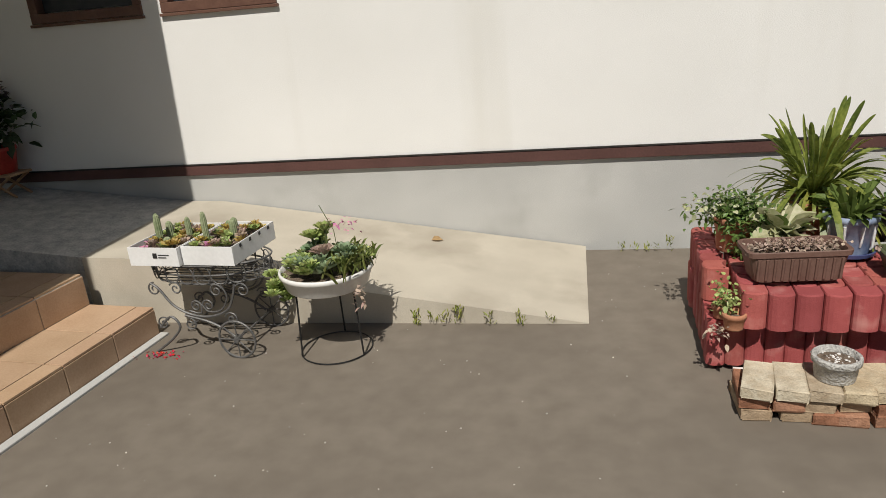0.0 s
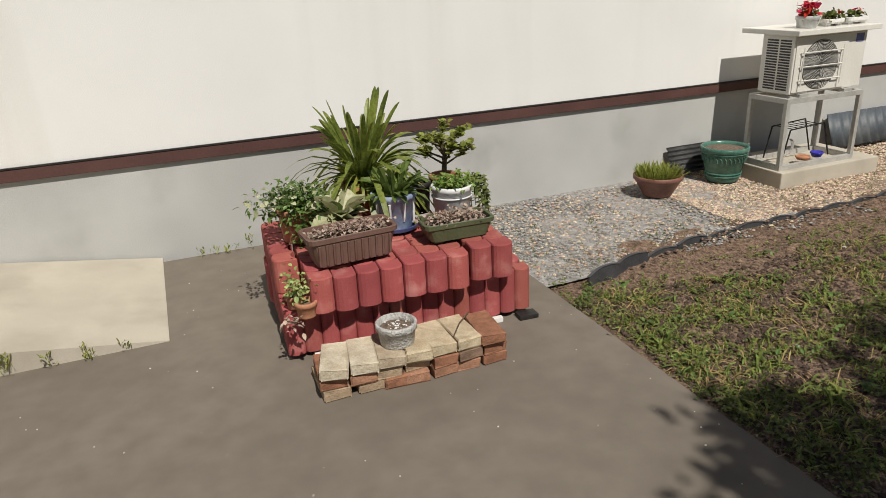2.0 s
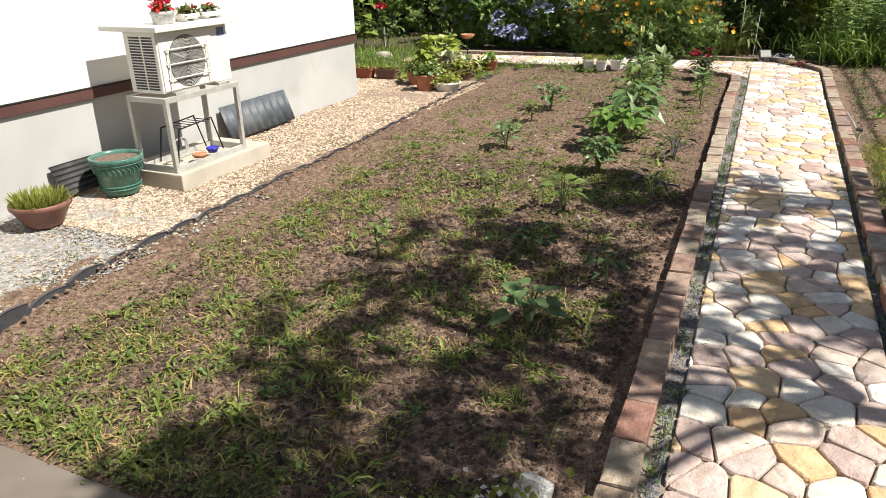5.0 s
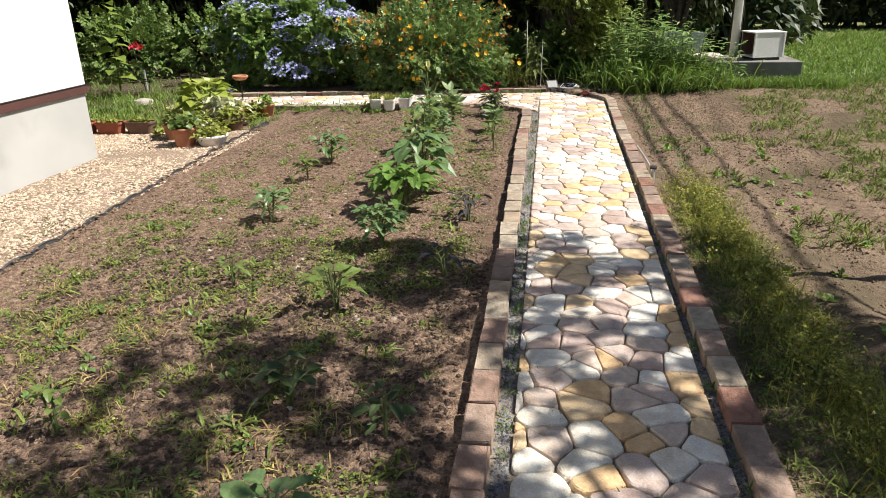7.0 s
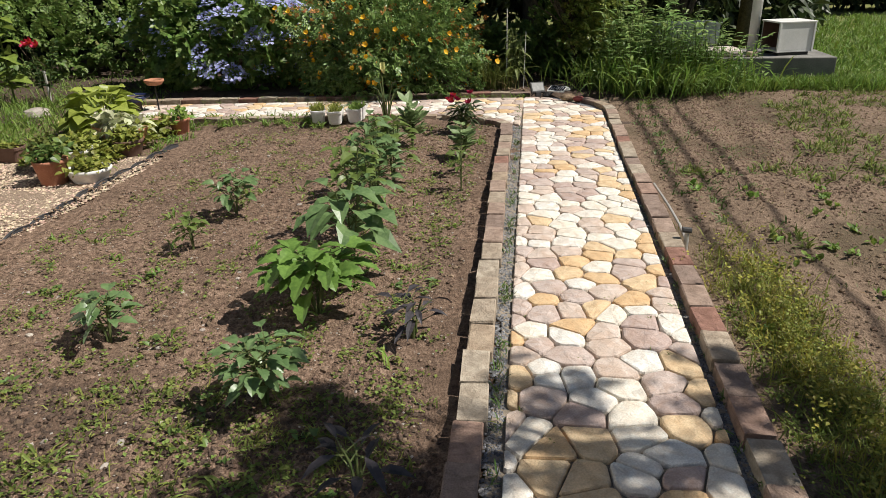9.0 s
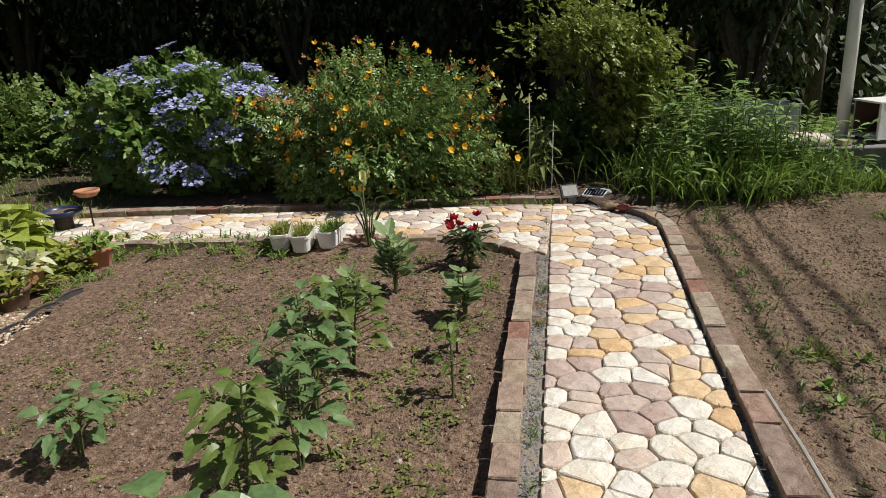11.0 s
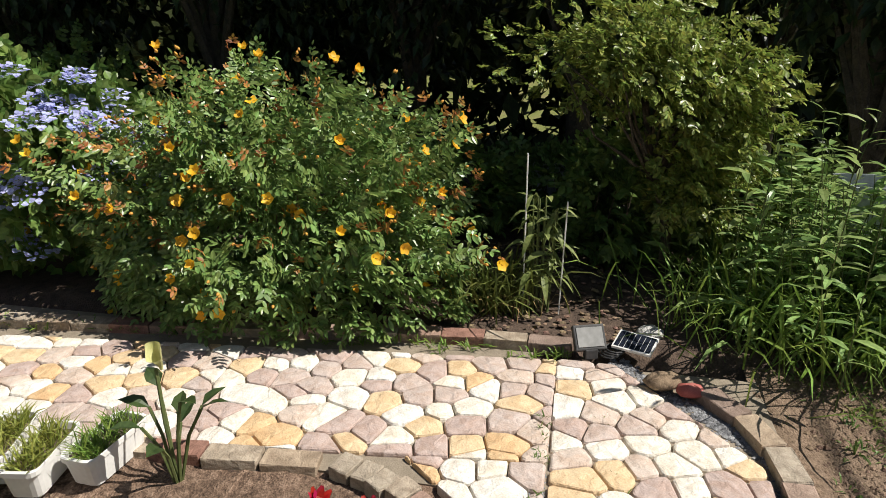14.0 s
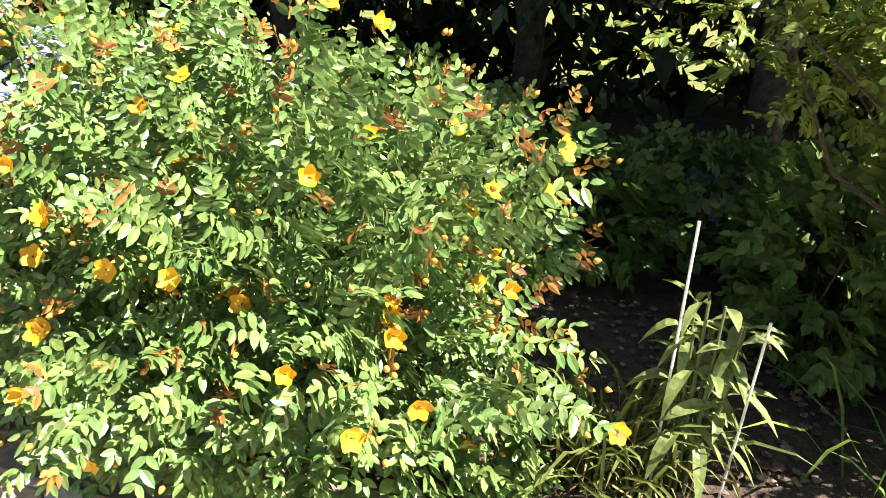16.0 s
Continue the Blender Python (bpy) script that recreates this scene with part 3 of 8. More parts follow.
def eased(points, n=10):
    """A smooth line through a few points."""
    P = [Vector(p) for p in points]
    out = []
    for i in range(len(P) - 1):
        a, b, c, d = P[max(i - 1, 0)], P[i], P[i + 1], P[min(i + 2, len(P) - 1)]
        for k in range(n):
            t = k / n
            out.append(tuple(0.5 * ((2 * b) + (c - a) * t + (2 * a - 5 * b + 4 * c - d) * t * t + (3 * b - a - 3 * c + d) * t ** 3)))
    return out + [tuple(P[-1])]


brick_line([(2.62, 0.914), (5.1, 0.945), (6.8, 0.982), (9.1, 1.036), (10.27, 1.055)], edge_left, 0.035)
brick_line([(2.62, 0.075), (6.5, 0.082), (9.6, 0.115)] + eased([(9.6, 0.115), (10.5, 0.115), (11.05, 0.125), (11.36, 0.24), (11.62, 0.46)]), edge_right, 0.035)
brick_line([(11.80, 0.88), (11.80, 1.35), (11.74, 1.95), (11.62, 2.9), (11.36, 5.2)], edge_far, 0.03)
brick_line([(10.29, 1.06), (10.42, 1.17), (10.55, 1.33), (10.66, 1.50), (10.73, 1.70)], edge_near, 0.03, 0.085)
brick_line([(10.73, 1.75), (10.70, 2.0), (10.62, 2.83), (10.51, 3.86), (10.45, 4.5)], edge_near, 0.02)


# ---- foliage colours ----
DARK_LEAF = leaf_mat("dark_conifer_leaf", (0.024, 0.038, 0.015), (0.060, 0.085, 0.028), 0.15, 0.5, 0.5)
BARK = surface("bark", [(0.05, 0.04, 0.03), (0.12, 0.095, 0.07)], 20, 0.95, 0.9, 90, dist=0.02)
GREEN_LEAF = leaf_mat("green_leaf", (0.085, 0.14, 0.035), (0.155, 0.235, 0.06), 0.3, 0.4)
BLUE_GREEN = leaf_mat("blue_green_leaf", (0.075, 0.15, 0.055), (0.16, 0.26, 0.105), 0.25, 0.36)
BRIGHT_LEAF = leaf_mat("bright_leaf", (0.13, 0.215, 0.035), (0.24, 0.34, 0.07), 0.35)
YELLOW_LEAF = leaf_mat("yellow_green_leaf", (0.19, 0.22, 0.035), (0.32, 0.34, 0.075), 0.35)
OLIVE_LEAF = leaf_mat("olive_leaf", (0.085, 0.11, 0.025), (0.18, 0.205, 0.05), 0.25)
DEEP_LEAF = leaf_mat("deep_green_leaf", (0.02, 0.045, 0.014), (0.05, 0.085, 0.025), 0.2)
PURPLE_LEAF = leaf_mat("purple_leaf", (0.03, 0.03, 0.035), (0.07, 0.06, 0.065), 0.15)
STRAW = leaf_mat("dry_straw", (0.26, 0.18, 0.07), (0.42, 0.31, 0.14), 0.2, 0.8)
RUST_LEAF = leaf_mat("orange_tip_leaf", (0.34, 0.13, 0.035), (0.42, 0.22, 0.06), 0.3)
STEM = surface("green_stem", [(0.07, 0.10, 0.03), (0.13, 0.15, 0.05)], 20, 0.7, 0.2, 80)
TWIG = surface("twig", [(0.08, 0.055, 0.035), (0.15, 0.11, 0.07)], 30, 0.9, 0.4, 120)
YELLOW_PETAL = surface("yellow_petal", [(0.80, 0.43, 0.015), (0.88, 0.54, 0.04)], 40, 0.55, 0.1, 90, trans=0.3, vary=0.1)
BLUE_PETAL = leaf_mat("hydrangea_floret", (0.40, 0.42, 0.80), (0.62, 0.64, 0.90), 0.3, 0.6, 0.3)
RED_PETAL = leaf_mat("red_petal", (0.45, 0.012, 0.03), (0.60, 0.03, 0.06), 0.25)
PINK_PETAL = leaf_mat("pink_petal", (0.55, 0.15, 0.30), (0.70, 0.35, 0.50), 0.3)
WHITE_PETAL = leaf_mat("white_petal", (0.70, 0.68, 0.62), (0.8, 0.78, 0.72), 0.3)


def branches(centre, base, radii, n, r0, parent, mat=TWIG, name="branch", label=""):
    """Limbs from the base out to the crown, as one branching part."""
    bm = bmesh.new()
    c, b = Vector(centre), Vector(base)
    for i in range(n):
        d = Vector(RNG.normal(0, 1, 3)).normalized()
        d.z = abs(d.z) * 0.6
        end = c + Vector((d.x * radii[0], d.y * radii[1], d.z * radii[2])) * 0.75
        mid = b.lerp(end, 0.5) + Vector(RNG.normal(0, 0.06, 3)) * max(radii)
        tube([b, b.lerp(mid, 0.5) + Vector(RNG.normal(0, 0.02, 3)) * max(radii), mid, end], r0, 5, bm, r0 * 0.25)
    return part(name, bm, mat, parent, label)


def crown_tree(name, base, height, radii, n, size, label, leafmat, r0=0.12, low=0.35, category="tree", lumps=14, shell=0.35, outline=SIMPLE, lump_size=0.52):
    """A trunk with limbs and an uneven crown of many leaves."""
    t = thing(name, base, label, category)
    zc = low * height + (1 - low) * height / 2
    lean = RNG.normal(0, 0.05, 2)
    part("trunk", tube([(0, 0, -0.1), (lean[0], lean[1], height * 0.3), (lean[0] * 2, 0, height * 0.6), (0, lean[1], height * 0.85)], r0, 9, None, r0 * 0.3), BARK, t, "dark rough bark", True)
    for k in range(10):
        branches((0, 0, zc), (0, 0, max(low * height * 0.8, 0.2)), radii, 1, r0 * 0.4, t, BARK, "limb")
    P, W = blob_points(n, (0, 0, zc), radii, lumps, shell, lump_size)
    leaf_part("crown", P, rand_dirs(n, -0.2) + W * 0.8, size * RNG.uniform(0.6, 1.2, n), leafmat, t, outline, kind="stuff")
    return t


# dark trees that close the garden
# the one at (13.9, -1.0) is added to shade the ground behind the shrubs
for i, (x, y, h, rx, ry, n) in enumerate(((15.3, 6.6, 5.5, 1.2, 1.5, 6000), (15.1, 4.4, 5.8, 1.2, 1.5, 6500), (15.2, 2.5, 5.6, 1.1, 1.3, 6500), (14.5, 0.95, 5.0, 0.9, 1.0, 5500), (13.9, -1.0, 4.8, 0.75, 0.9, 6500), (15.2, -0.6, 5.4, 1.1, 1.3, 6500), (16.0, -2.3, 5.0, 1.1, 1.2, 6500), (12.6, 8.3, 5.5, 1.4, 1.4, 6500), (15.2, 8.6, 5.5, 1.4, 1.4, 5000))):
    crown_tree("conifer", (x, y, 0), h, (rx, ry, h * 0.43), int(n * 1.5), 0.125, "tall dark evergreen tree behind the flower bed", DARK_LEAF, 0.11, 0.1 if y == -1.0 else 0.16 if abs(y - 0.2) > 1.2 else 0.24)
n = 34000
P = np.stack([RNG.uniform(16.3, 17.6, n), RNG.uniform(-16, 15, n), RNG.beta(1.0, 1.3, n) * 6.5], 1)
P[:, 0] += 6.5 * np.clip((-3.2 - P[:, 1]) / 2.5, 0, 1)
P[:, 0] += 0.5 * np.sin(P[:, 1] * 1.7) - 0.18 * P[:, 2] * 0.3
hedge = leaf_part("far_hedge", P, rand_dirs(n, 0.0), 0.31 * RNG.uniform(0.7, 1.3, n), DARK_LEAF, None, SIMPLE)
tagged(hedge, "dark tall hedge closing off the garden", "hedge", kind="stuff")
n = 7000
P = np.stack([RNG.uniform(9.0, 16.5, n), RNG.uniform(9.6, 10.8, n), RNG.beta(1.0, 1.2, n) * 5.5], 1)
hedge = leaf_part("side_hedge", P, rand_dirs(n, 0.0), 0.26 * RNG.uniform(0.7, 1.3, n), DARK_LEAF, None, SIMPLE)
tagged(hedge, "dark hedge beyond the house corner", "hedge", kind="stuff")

# trees beside the path whose crowns shade its near end
SHADE_LEAF = leaf_mat("shade_tree_leaf", (0.04, 0.07, 0.02), (0.08, 0.12, 0.03), 0.2)
crown_tree("garden_tree", (3.9, -1.45, 0), 5.2, (2.1, 1.25, 0.9), 3900, 0.092, "leafy garden tree beside the path", SHADE_LEAF, 0.07, 0.55, lumps=125, shell=0.0, lump_size=0.105)
crown_tree("garden_tree", (5.35, -2.75, 0), 5.0, (1.75, 1.45, 0.9), 3900, 0.092, "slender leafy garden tree beside the path", SHADE_LEAF, 0.06, 0.6, lumps=95, shell=0.0, lump_size=0.12)
# three more trees out of view, added only to cast patches of shade
crown_tree("garden_tree", (2.85, -1.05, 0), 4.4, (0.80, 0.5, 0.5), 1300, 0.10, "unseen young tree added to shade the asphalt's edge", SHADE_LEAF, 0.04, 0.7, lumps=12, shell=0.0, lump_size=0.32)
crown_tree("garden_tree", (4.95, -2.95, 0), 4.9, (0.95, 0.8, 0.6), 1500, 0.095, "unseen narrow tree added to shade the path and field edge", SHADE_LEAF, 0.05, 0.62, lumps=34, shell=0.0, lump_size=0.16)
crown_tree("garden_tree", (5.95, -1.5, 0), 4.3, (0.55, 0.5, 0.5), 800, 0.10, "unseen young tree added to shade the bed", SHADE_LEAF, 0.04, 0.74, lumps=9, shell=0.0, lump_size=0.34)

# overhead wires along the garden, whose shadows streak the field
CABLE = surface("black_cable", [(0.02, 0.02, 0.02), (0.04, 0.04, 0.04)], 30, 0.6, 0.1, 90)
for x in (-14.0, 24.0):
    pole = thing("utility_pole", (x, -4.15, -0.1), "grey concrete utility pole carrying the wires", "utility pole")
    part("pole", tube([(0, 0, 0), (0, 0, 6.4)], 0.14, 14, None, 0.09), ROUGH_CONCRETE, pole, "", True)
    part("crossarm", box(-0.05, 0.05, -0.55, 0.55, 5.02, 5.12, 0.01), DARK_METAL, pole)
for y in (-3.72, -3.93, -4.17):
    wire = tagged(part("overhead_wire", tube([(-14.0 + 3.8 * k, y, 4.72 + 0.36 * (2 * k / 10 - 1) ** 2) for k in range(11)], 0.017, 6), CABLE), "thick black overhead cable along the garden", "cable", "overhead cables")


def petals(n, r, cup, w=0.42, parts=3):
    """A flower of n broad overlapping petals, cupped, facing +z."""
    bm = bmesh.new()
    for k in range(n):
        a = 2 * math.pi * k / n
        rows = []
        for j in range(parts + 1):
            t = j / parts
            d = r * (0.08 + 0.92 * t)
            half = r * w * math.sin(math.pi * min(0.18 + 0.70 * t, 1.0)) * (1.0 if j < parts else 0.6)
            z = cup * r * t * t
            rows.append([bm.verts.new((d * math.cos(a) - s * half * math.sin(a), d * math.sin(a) + s * half * math.cos(a), z + 0.004 * (k % 2) + (0.05 * r if s else 0))) for s in (-1, 0, 1)])
        for p, q in zip(rows, rows[1:]):
            for j in range(2):
                bm.faces.new((p[j], p[j + 1], q[j + 1], q[j]))
    return bm


def to_mesh(name, bm, mats, smooth=False):
    me = bpy.data.meshes.new(name)
    bm.to_mesh(me)
    bm.free()
    for m in mats:
        me.materials.append(m)
    if smooth:
        me.polygons.foreach_set("use_smooth", [True] * len(me.polygons))
    return me


FLOWER_MESH = [to_mesh("flower", petals(5, r, c, w), [YELLOW_PETAL], True) for r, c, w in ((0.031, 0.5, 0.52), (0.027, 0.9, 0.54), (0.033, 0.3, 0.50), (0.024, 1.2, 0.5))]
STAMEN = surface("stamen", [(0.55, 0.22, 0.02), (0.70, 0.36, 0.03)], 60, 0.7, 0.2, 200)


def surface_points(n, centre, radii, seed, lump=0.16, zmin=-1.0):
    """Places on the uneven outside of a bush, with outward directions."""
    D = RNG.normal(0, 1, (n, 3))
    D /= np.linalg.norm(D, axis=1, keepdims=True)
    D = D[D[:, 2] > zmin]
    k = np.array([1 + lump * noise.noise((d[0] * 2.3 + seed, d[1] * 2.3, d[2] * 2.3)) * 2 + 0.5 * lump * noise.noise((d[0] * 6 + seed, d[1] * 6, d[2] * 6)) for d in D])
    return np.asarray(centre) + D * k[:, None] * np.asarray(radii), D


SUNWARD = np.array([0.0, -0.55, 0.8])


def unit(A):
    return A / np.maximum(np.linalg.norm(A, axis=1, keepdims=True), 1e-6)


def sprays(P, D, pairs, step, size, rise=0.3, toss=0.4, face=0.7):
    """Leafy twigs from P outward along D: opposite leaves lie flat along each twig and turn to the light."""
    m = len(P)
    T = unit(D + RNG.normal(0, toss, (m, 3)) + np.array([0, 0, rise]))
    N = unit(D * 0.45 + SUNWARD * face + RNG.normal(0, 0.28, (m, 3)))
    N = unit(N - T * (N * T).sum(1, keepdims=True))
    S = np.cross(T, N)
    Q, L, Z, U = [], [], [], []
    for j in range(pairs):
        at = P + T * (step * (j + 0.5)) - np.array([0, 0, 1.0]) * (0.10 * step * j * j / pairs)
        for s in (-1, 1):
            Q.append(at)
            L.append(S * s * 0.85 + T * 0.55 + RNG.normal(0, 0.16, (m, 3)))
            Z.append(size * RNG.uniform(0.75, 1.2, m) * (1.0 - 0.35 * j / pairs))
            U.append(N + RNG.normal(0, 0.12, (m, 3)))
    Q.append(P + T * (step * pairs))
    L.append(T)
    Z.append(size * RNG.uniform(0.5, 0.8, m))
    U.append(N)
    return np.concatenate(Q), np.concatenate(L), np.concatenate(Z), np.concatenate(U)


def bush(name, at, centre, radii, m, size, leafmat, label, outline=LEAF, seed=1.0, depth=0.35, stems=26, lump=0.16, category="shrub", pairs=4, step=0.6, twigmat=TWIG):
    """A shrub of leafy sprays over an uneven body, on stems from its foot."""
    t = thing(name, at, label, category)
    for k in range(stems):
        branches(centre, (RNG.normal(0, 0.05), RNG.normal(0, 0.1), -0.02), radii, 1, 0.011, t, twigmat, "stem")
    P, D = surface_points(m, centre, radii, seed, lump)
    P = P - D * RNG.beta(1.0, 2.6, (len(P), 1)) * depth * np.asarray(radii)
    Q, L, Z, U = sprays(P, D, pairs, size * step, size)
    keep = Q[:, 2] > 0.02
    leaf_part("foliage", Q[keep], L[keep], Z[keep], leafmat, t, outline, 0.2, 0.2, kind="stuff", up=U[keep])
    return t


# golden-flowered shrub at the bend of the path
HYP_LEAF = leaf_mat("shrub_leaf", (0.105, 0.180, 0.044), (0.235, 0.335, 0.100), 0.26, 0.36, spec=0.5)
LEAF_OVAL = ((0.0, 0.05), (0.22, 0.22), (0.5, 0.25), (0.78, 0.17), (1.0, 0.0))
hyp_c, hyp_r = (0, 0.05, 0.50), (0.56, 0.98, 0.60)
hyp = bush("flowering_shrub", (12.10, 2.44, 0), hyp_c, hyp_r, 2900, 0.051, HYP_LEAF, "broad green shrub with golden yellow cup flowers", LEAF_OVAL, seed=3.1, lump=0.42, depth=0.75, pairs=4, step=0.60)
n = 330
low_a = RNG.uniform(-1.35, 1.35, n)
D = np.stack([-np.cos(low_a), np.sin(low_a), RNG.uniform(-0.4, 0.2, n)], 1)
P = np.stack([D[:, 0] * 0.52, D[:, 1] * 0.95, RNG.uniform(0.06, 0.42, n)], 1)
Q, L, Z, U = sprays(P, D, 4, 0.033, 0.056, 0.1)
keep = Q[:, 2] > 0.02
leaf_part("low_foliage", Q[keep], L[keep], Z[keep], HYP_LEAF, hyp, LEAF_OVAL, 0.2, 0.2, kind="stuff", up=U[keep])
P, D = surface_points(1900, hyp_c, (0.61, 1.04, 0.66), 3.1, 0.42)
young = (D[:, 2] > -0.2) & (RNG.random(len(P)) < 0.34)
Q, L, Z, U = sprays(P[young], D[young], 2, 0.018, 0.038, 0.8)
leaf_part("young_growth", Q, L, Z, RUST_LEAF, hyp, label="orange-tinted young shoots", kind="stuff", up=U)
front = [(p, d) for p, d in zip(P, D) if d[0] < 0.35 and p[2] > 0.02]
random.shuffle(front)
for p, d in front[:105]:
    f = new("flower", random.choice(FLOWER_MESH))
    f.parent = hyp
    d = Vector(d) + Vector((-0.5, -0.2, 0.35)) + Vector(RNG.normal(0, 0.35, 3))
    f.matrix_basis = Matrix.Translation(Vector(p) + Vector(d).normalized() * 0.045) @ d.to_track_quat("Z", "Y").to_matrix().to_4x4()
BUD_MESH = to_mesh("flower_bud", lathe([(0.002, 0.0), (0.008, 0.006), (0.007, 0.014), (0.001, 0.022)], 6), [surface("bud", [(0.50, 0.22, 0.04), (0.62, 0.34, 0.06)], 40, 0.5, 0.1, 90)], True)
for p, d in front[105:340]:
    f = new("flower_bud", BUD_MESH)
    f.parent = hyp
    f.matrix_basis = Matrix.Translation(Vector(p) + Vector(d).normalized() * 0.04) @ Vector(d).to_track_quat("Z", "Y").to_matrix().to_4x4()

# lacecap hydrangea
HYD_LEAF = leaf_mat("hydrangea_leaf", (0.105, 0.18, 0.04), (0.22, 0.32, 0.085), 0.38, 0.38)
hyd_c, hyd_r = (0, 0, 0.52), (0.60, 1.16, 0.66)
hyd = bush("hydrangea", (12.45, 4.45, 0), hyd_c, hyd_r, 1500, 0.105, HYD_LEAF, "large hydrangea bush with blue lacecap flower heads", LEAF_WIDE, 8.2, stems=24, lump=0.2, pairs=2, step=0.45)
bm = bmesh.new()
for k in range(22):
    a, r = 2.4 * k, 0.014 * math.sqrt(k) * 1.25
    fl = petals(4, 0.017 if r > 0.052 else 0.008, 0.1, 0.62, 2)
    for fc in fl.faces:
        fc.material_index = 0 if r > 0.052 else 1
    off = Matrix.Translation((r * math.cos(a), r * math.sin(a), 0.012 * math.cos(r * 20))) @ pose(0, 0, 0, random.uniform(-25, 25), random.uniform(-25, 25), random.uniform(0, 90))
    me = to_mesh("tmp", fl, [])
    me.transform(off)
    bm.from_mesh(me)
    bpy.data.meshes.remove(me)
HEAD = to_mesh("flower_head", bm, [BLUE_PETAL, leaf_mat("hydrangea_centre", (0.24, 0.25, 0.60), (0.42, 0.42, 0.74), 0.3, 0.6, 0.3)])
P, D = surface_points(420, hyd_c, (0.66, 1.16, 0.72), 8.2, 0.2)
front = [(p, d) for p, d in zip(P, D) if d[0] < 0.35 and p[2] > 0.14]
for p, d in front[:110]:
    f = new("flower_head", HEAD)
    f.parent = hyd
    d = Vector(d) * 0.5 + Vector((-0.2, 0, 0.9)) + Vector(RNG.normal(0, 0.2, 3))
    s = random.uniform(0.95, 1.45)
    f.matrix_basis = Matrix.Translation(Vector(p) + Vector((0, 0, 0.03))) @ d.to_track_quat("Z", "Y").to_matrix().to_4x4() @ Matrix.Diagonal((s, s, s, 1))

# clipped small tree with pale leaves at the bend
AZ_LEAF = leaf_mat("pale_olive_leaf", (0.12, 0.165, 0.032), (0.34, 0.39, 0.09), 0.35, 0.35, 0.5)
az = thing("small_tree", (12.75, 0.50, 0), "small round-headed tree with pale green leaves", "tree")
part("trunk", tube([(0.05, -0.12, -0.05), (0, -0.1, 0.35), (0.03, 0.02, 0.75), (0, 0.1, 1.15)], 0.035, 8, None, 0.018), BARK, az, "", True)
for k in range(26):
    branches((0, 0.05, 1.25), (0.02, 0.0, 0.6), (0.55, 0.72, 0.4), 1, 0.013, az, BARK, "limb")
for c, r, n in (((0, 0.10, 1.28), (0.48, 0.63, 0.31), 5400), ((-0.06, -0.30, 1.02), (0.34, 0.34, 0.30), 2600), ((-0.05, -0.22, 0.66), (0.28, 0.32, 0.36), 2300)):
    P, D = surface_points(n // 4, c, r, 5.5 + c[2], 0.42)
    P = P - D * RNG.beta(1, 1.5, (len(P), 1)) * 0.75 * np.asarray(r)
    Q, L, Z, U = sprays(P, D, 4, 0.013, 0.043, 0.2, 0.7, 1.2)
    leaf_part("crown", Q, L, Z, AZ_LEAF, az, ((0.0, 0.05), (0.35, 0.17), (0.7, 0.25), (0.9, 0.15), (1.0, 0.0)), 0.2, 0.2, kind="stuff", up=U)

# rank grass and herbs beside the small tree
WEED_LEAF = leaf_mat("herb_leaf", (0.17, 0.27, 0.075), (0.35, 0.47, 0.17), 0.4, 0.36)
weeds = thing("tall_weeds", (12.28, -0.50, 0), "clump of rank grass and leafy herbs", "weeds")
n = 3200
B = np.stack([RNG.normal(0, 0.27, n), RNG.normal(0, 0.36, n), np.zeros(n)], 1)
leaf_part("grass", B, np.stack([RNG.normal(-0.15, 0.4, n), RNG.normal(0, 0.4, n), np.ones(n)], 1), RNG.uniform(0.35, 0.85, n), BRIGHT_LEAF, weeds, THIN, 0.45, kind="stuff")
n = 620
B = np.stack([np.clip(RNG.normal(-0.05, 0.24, n), -0.42, 0.6), np.clip(RNG.normal(0, 0.34, n), -0.8, 0.62), np.zeros(n)], 1)
leaf_part("broad_grass", B, np.stack([np.clip(RNG.normal(-0.2, 0.45, n), -0.75, 0.8), np.clip(RNG.normal(0, 0.45, n), -0.8, 0.6), np.ones(n)], 1), RNG.uniform(0.35, 0.8, n), WEED_LEAF, weeds, ((0.0, 0.010), (0.4, 0.020), (0.75, 0.015), (1.0, 0.0)), 0.6, kind="stuff")
n = 130
S = np.stack([RNG.normal(0, 0.26, n), RNG.normal(-0.02, 0.38, n), np.zeros(n)], 1)
bm = bmesh.new()
LP, LD = [], []
for s in S:
    h = RNG.uniform(0.5, 1.0) * (1.1 - 0.5 * min(1, abs(s[1] - 0.2)))
    top = Vector((s[0] + RNG.normal(-0.05, 0.1), s[1] + RNG.normal(0, 0.1), h))
    tube([Vector(s), Vector(s).lerp(top, 0.5), top], 0.004, 4, bm, 0.002)
    for j in range(15):
        t = 0.25 + 0.75 * j / 14
        LP.append(Vector(s).lerp(top, t))
        LD.append((RNG.normal(), RNG.normal(), 0.35))
tagged(part("herb_stalk", bm, STEM, weeds), kind="stuff")
leaf_part("herb_foliage", LP, LD, RNG.uniform(0.08, 0.16, len(LP)), WEED_LEAF, weeds, ((0, 0.02), (0.35, 0.12), (0.7, 0.1), (1, 0)), kind="stuff")


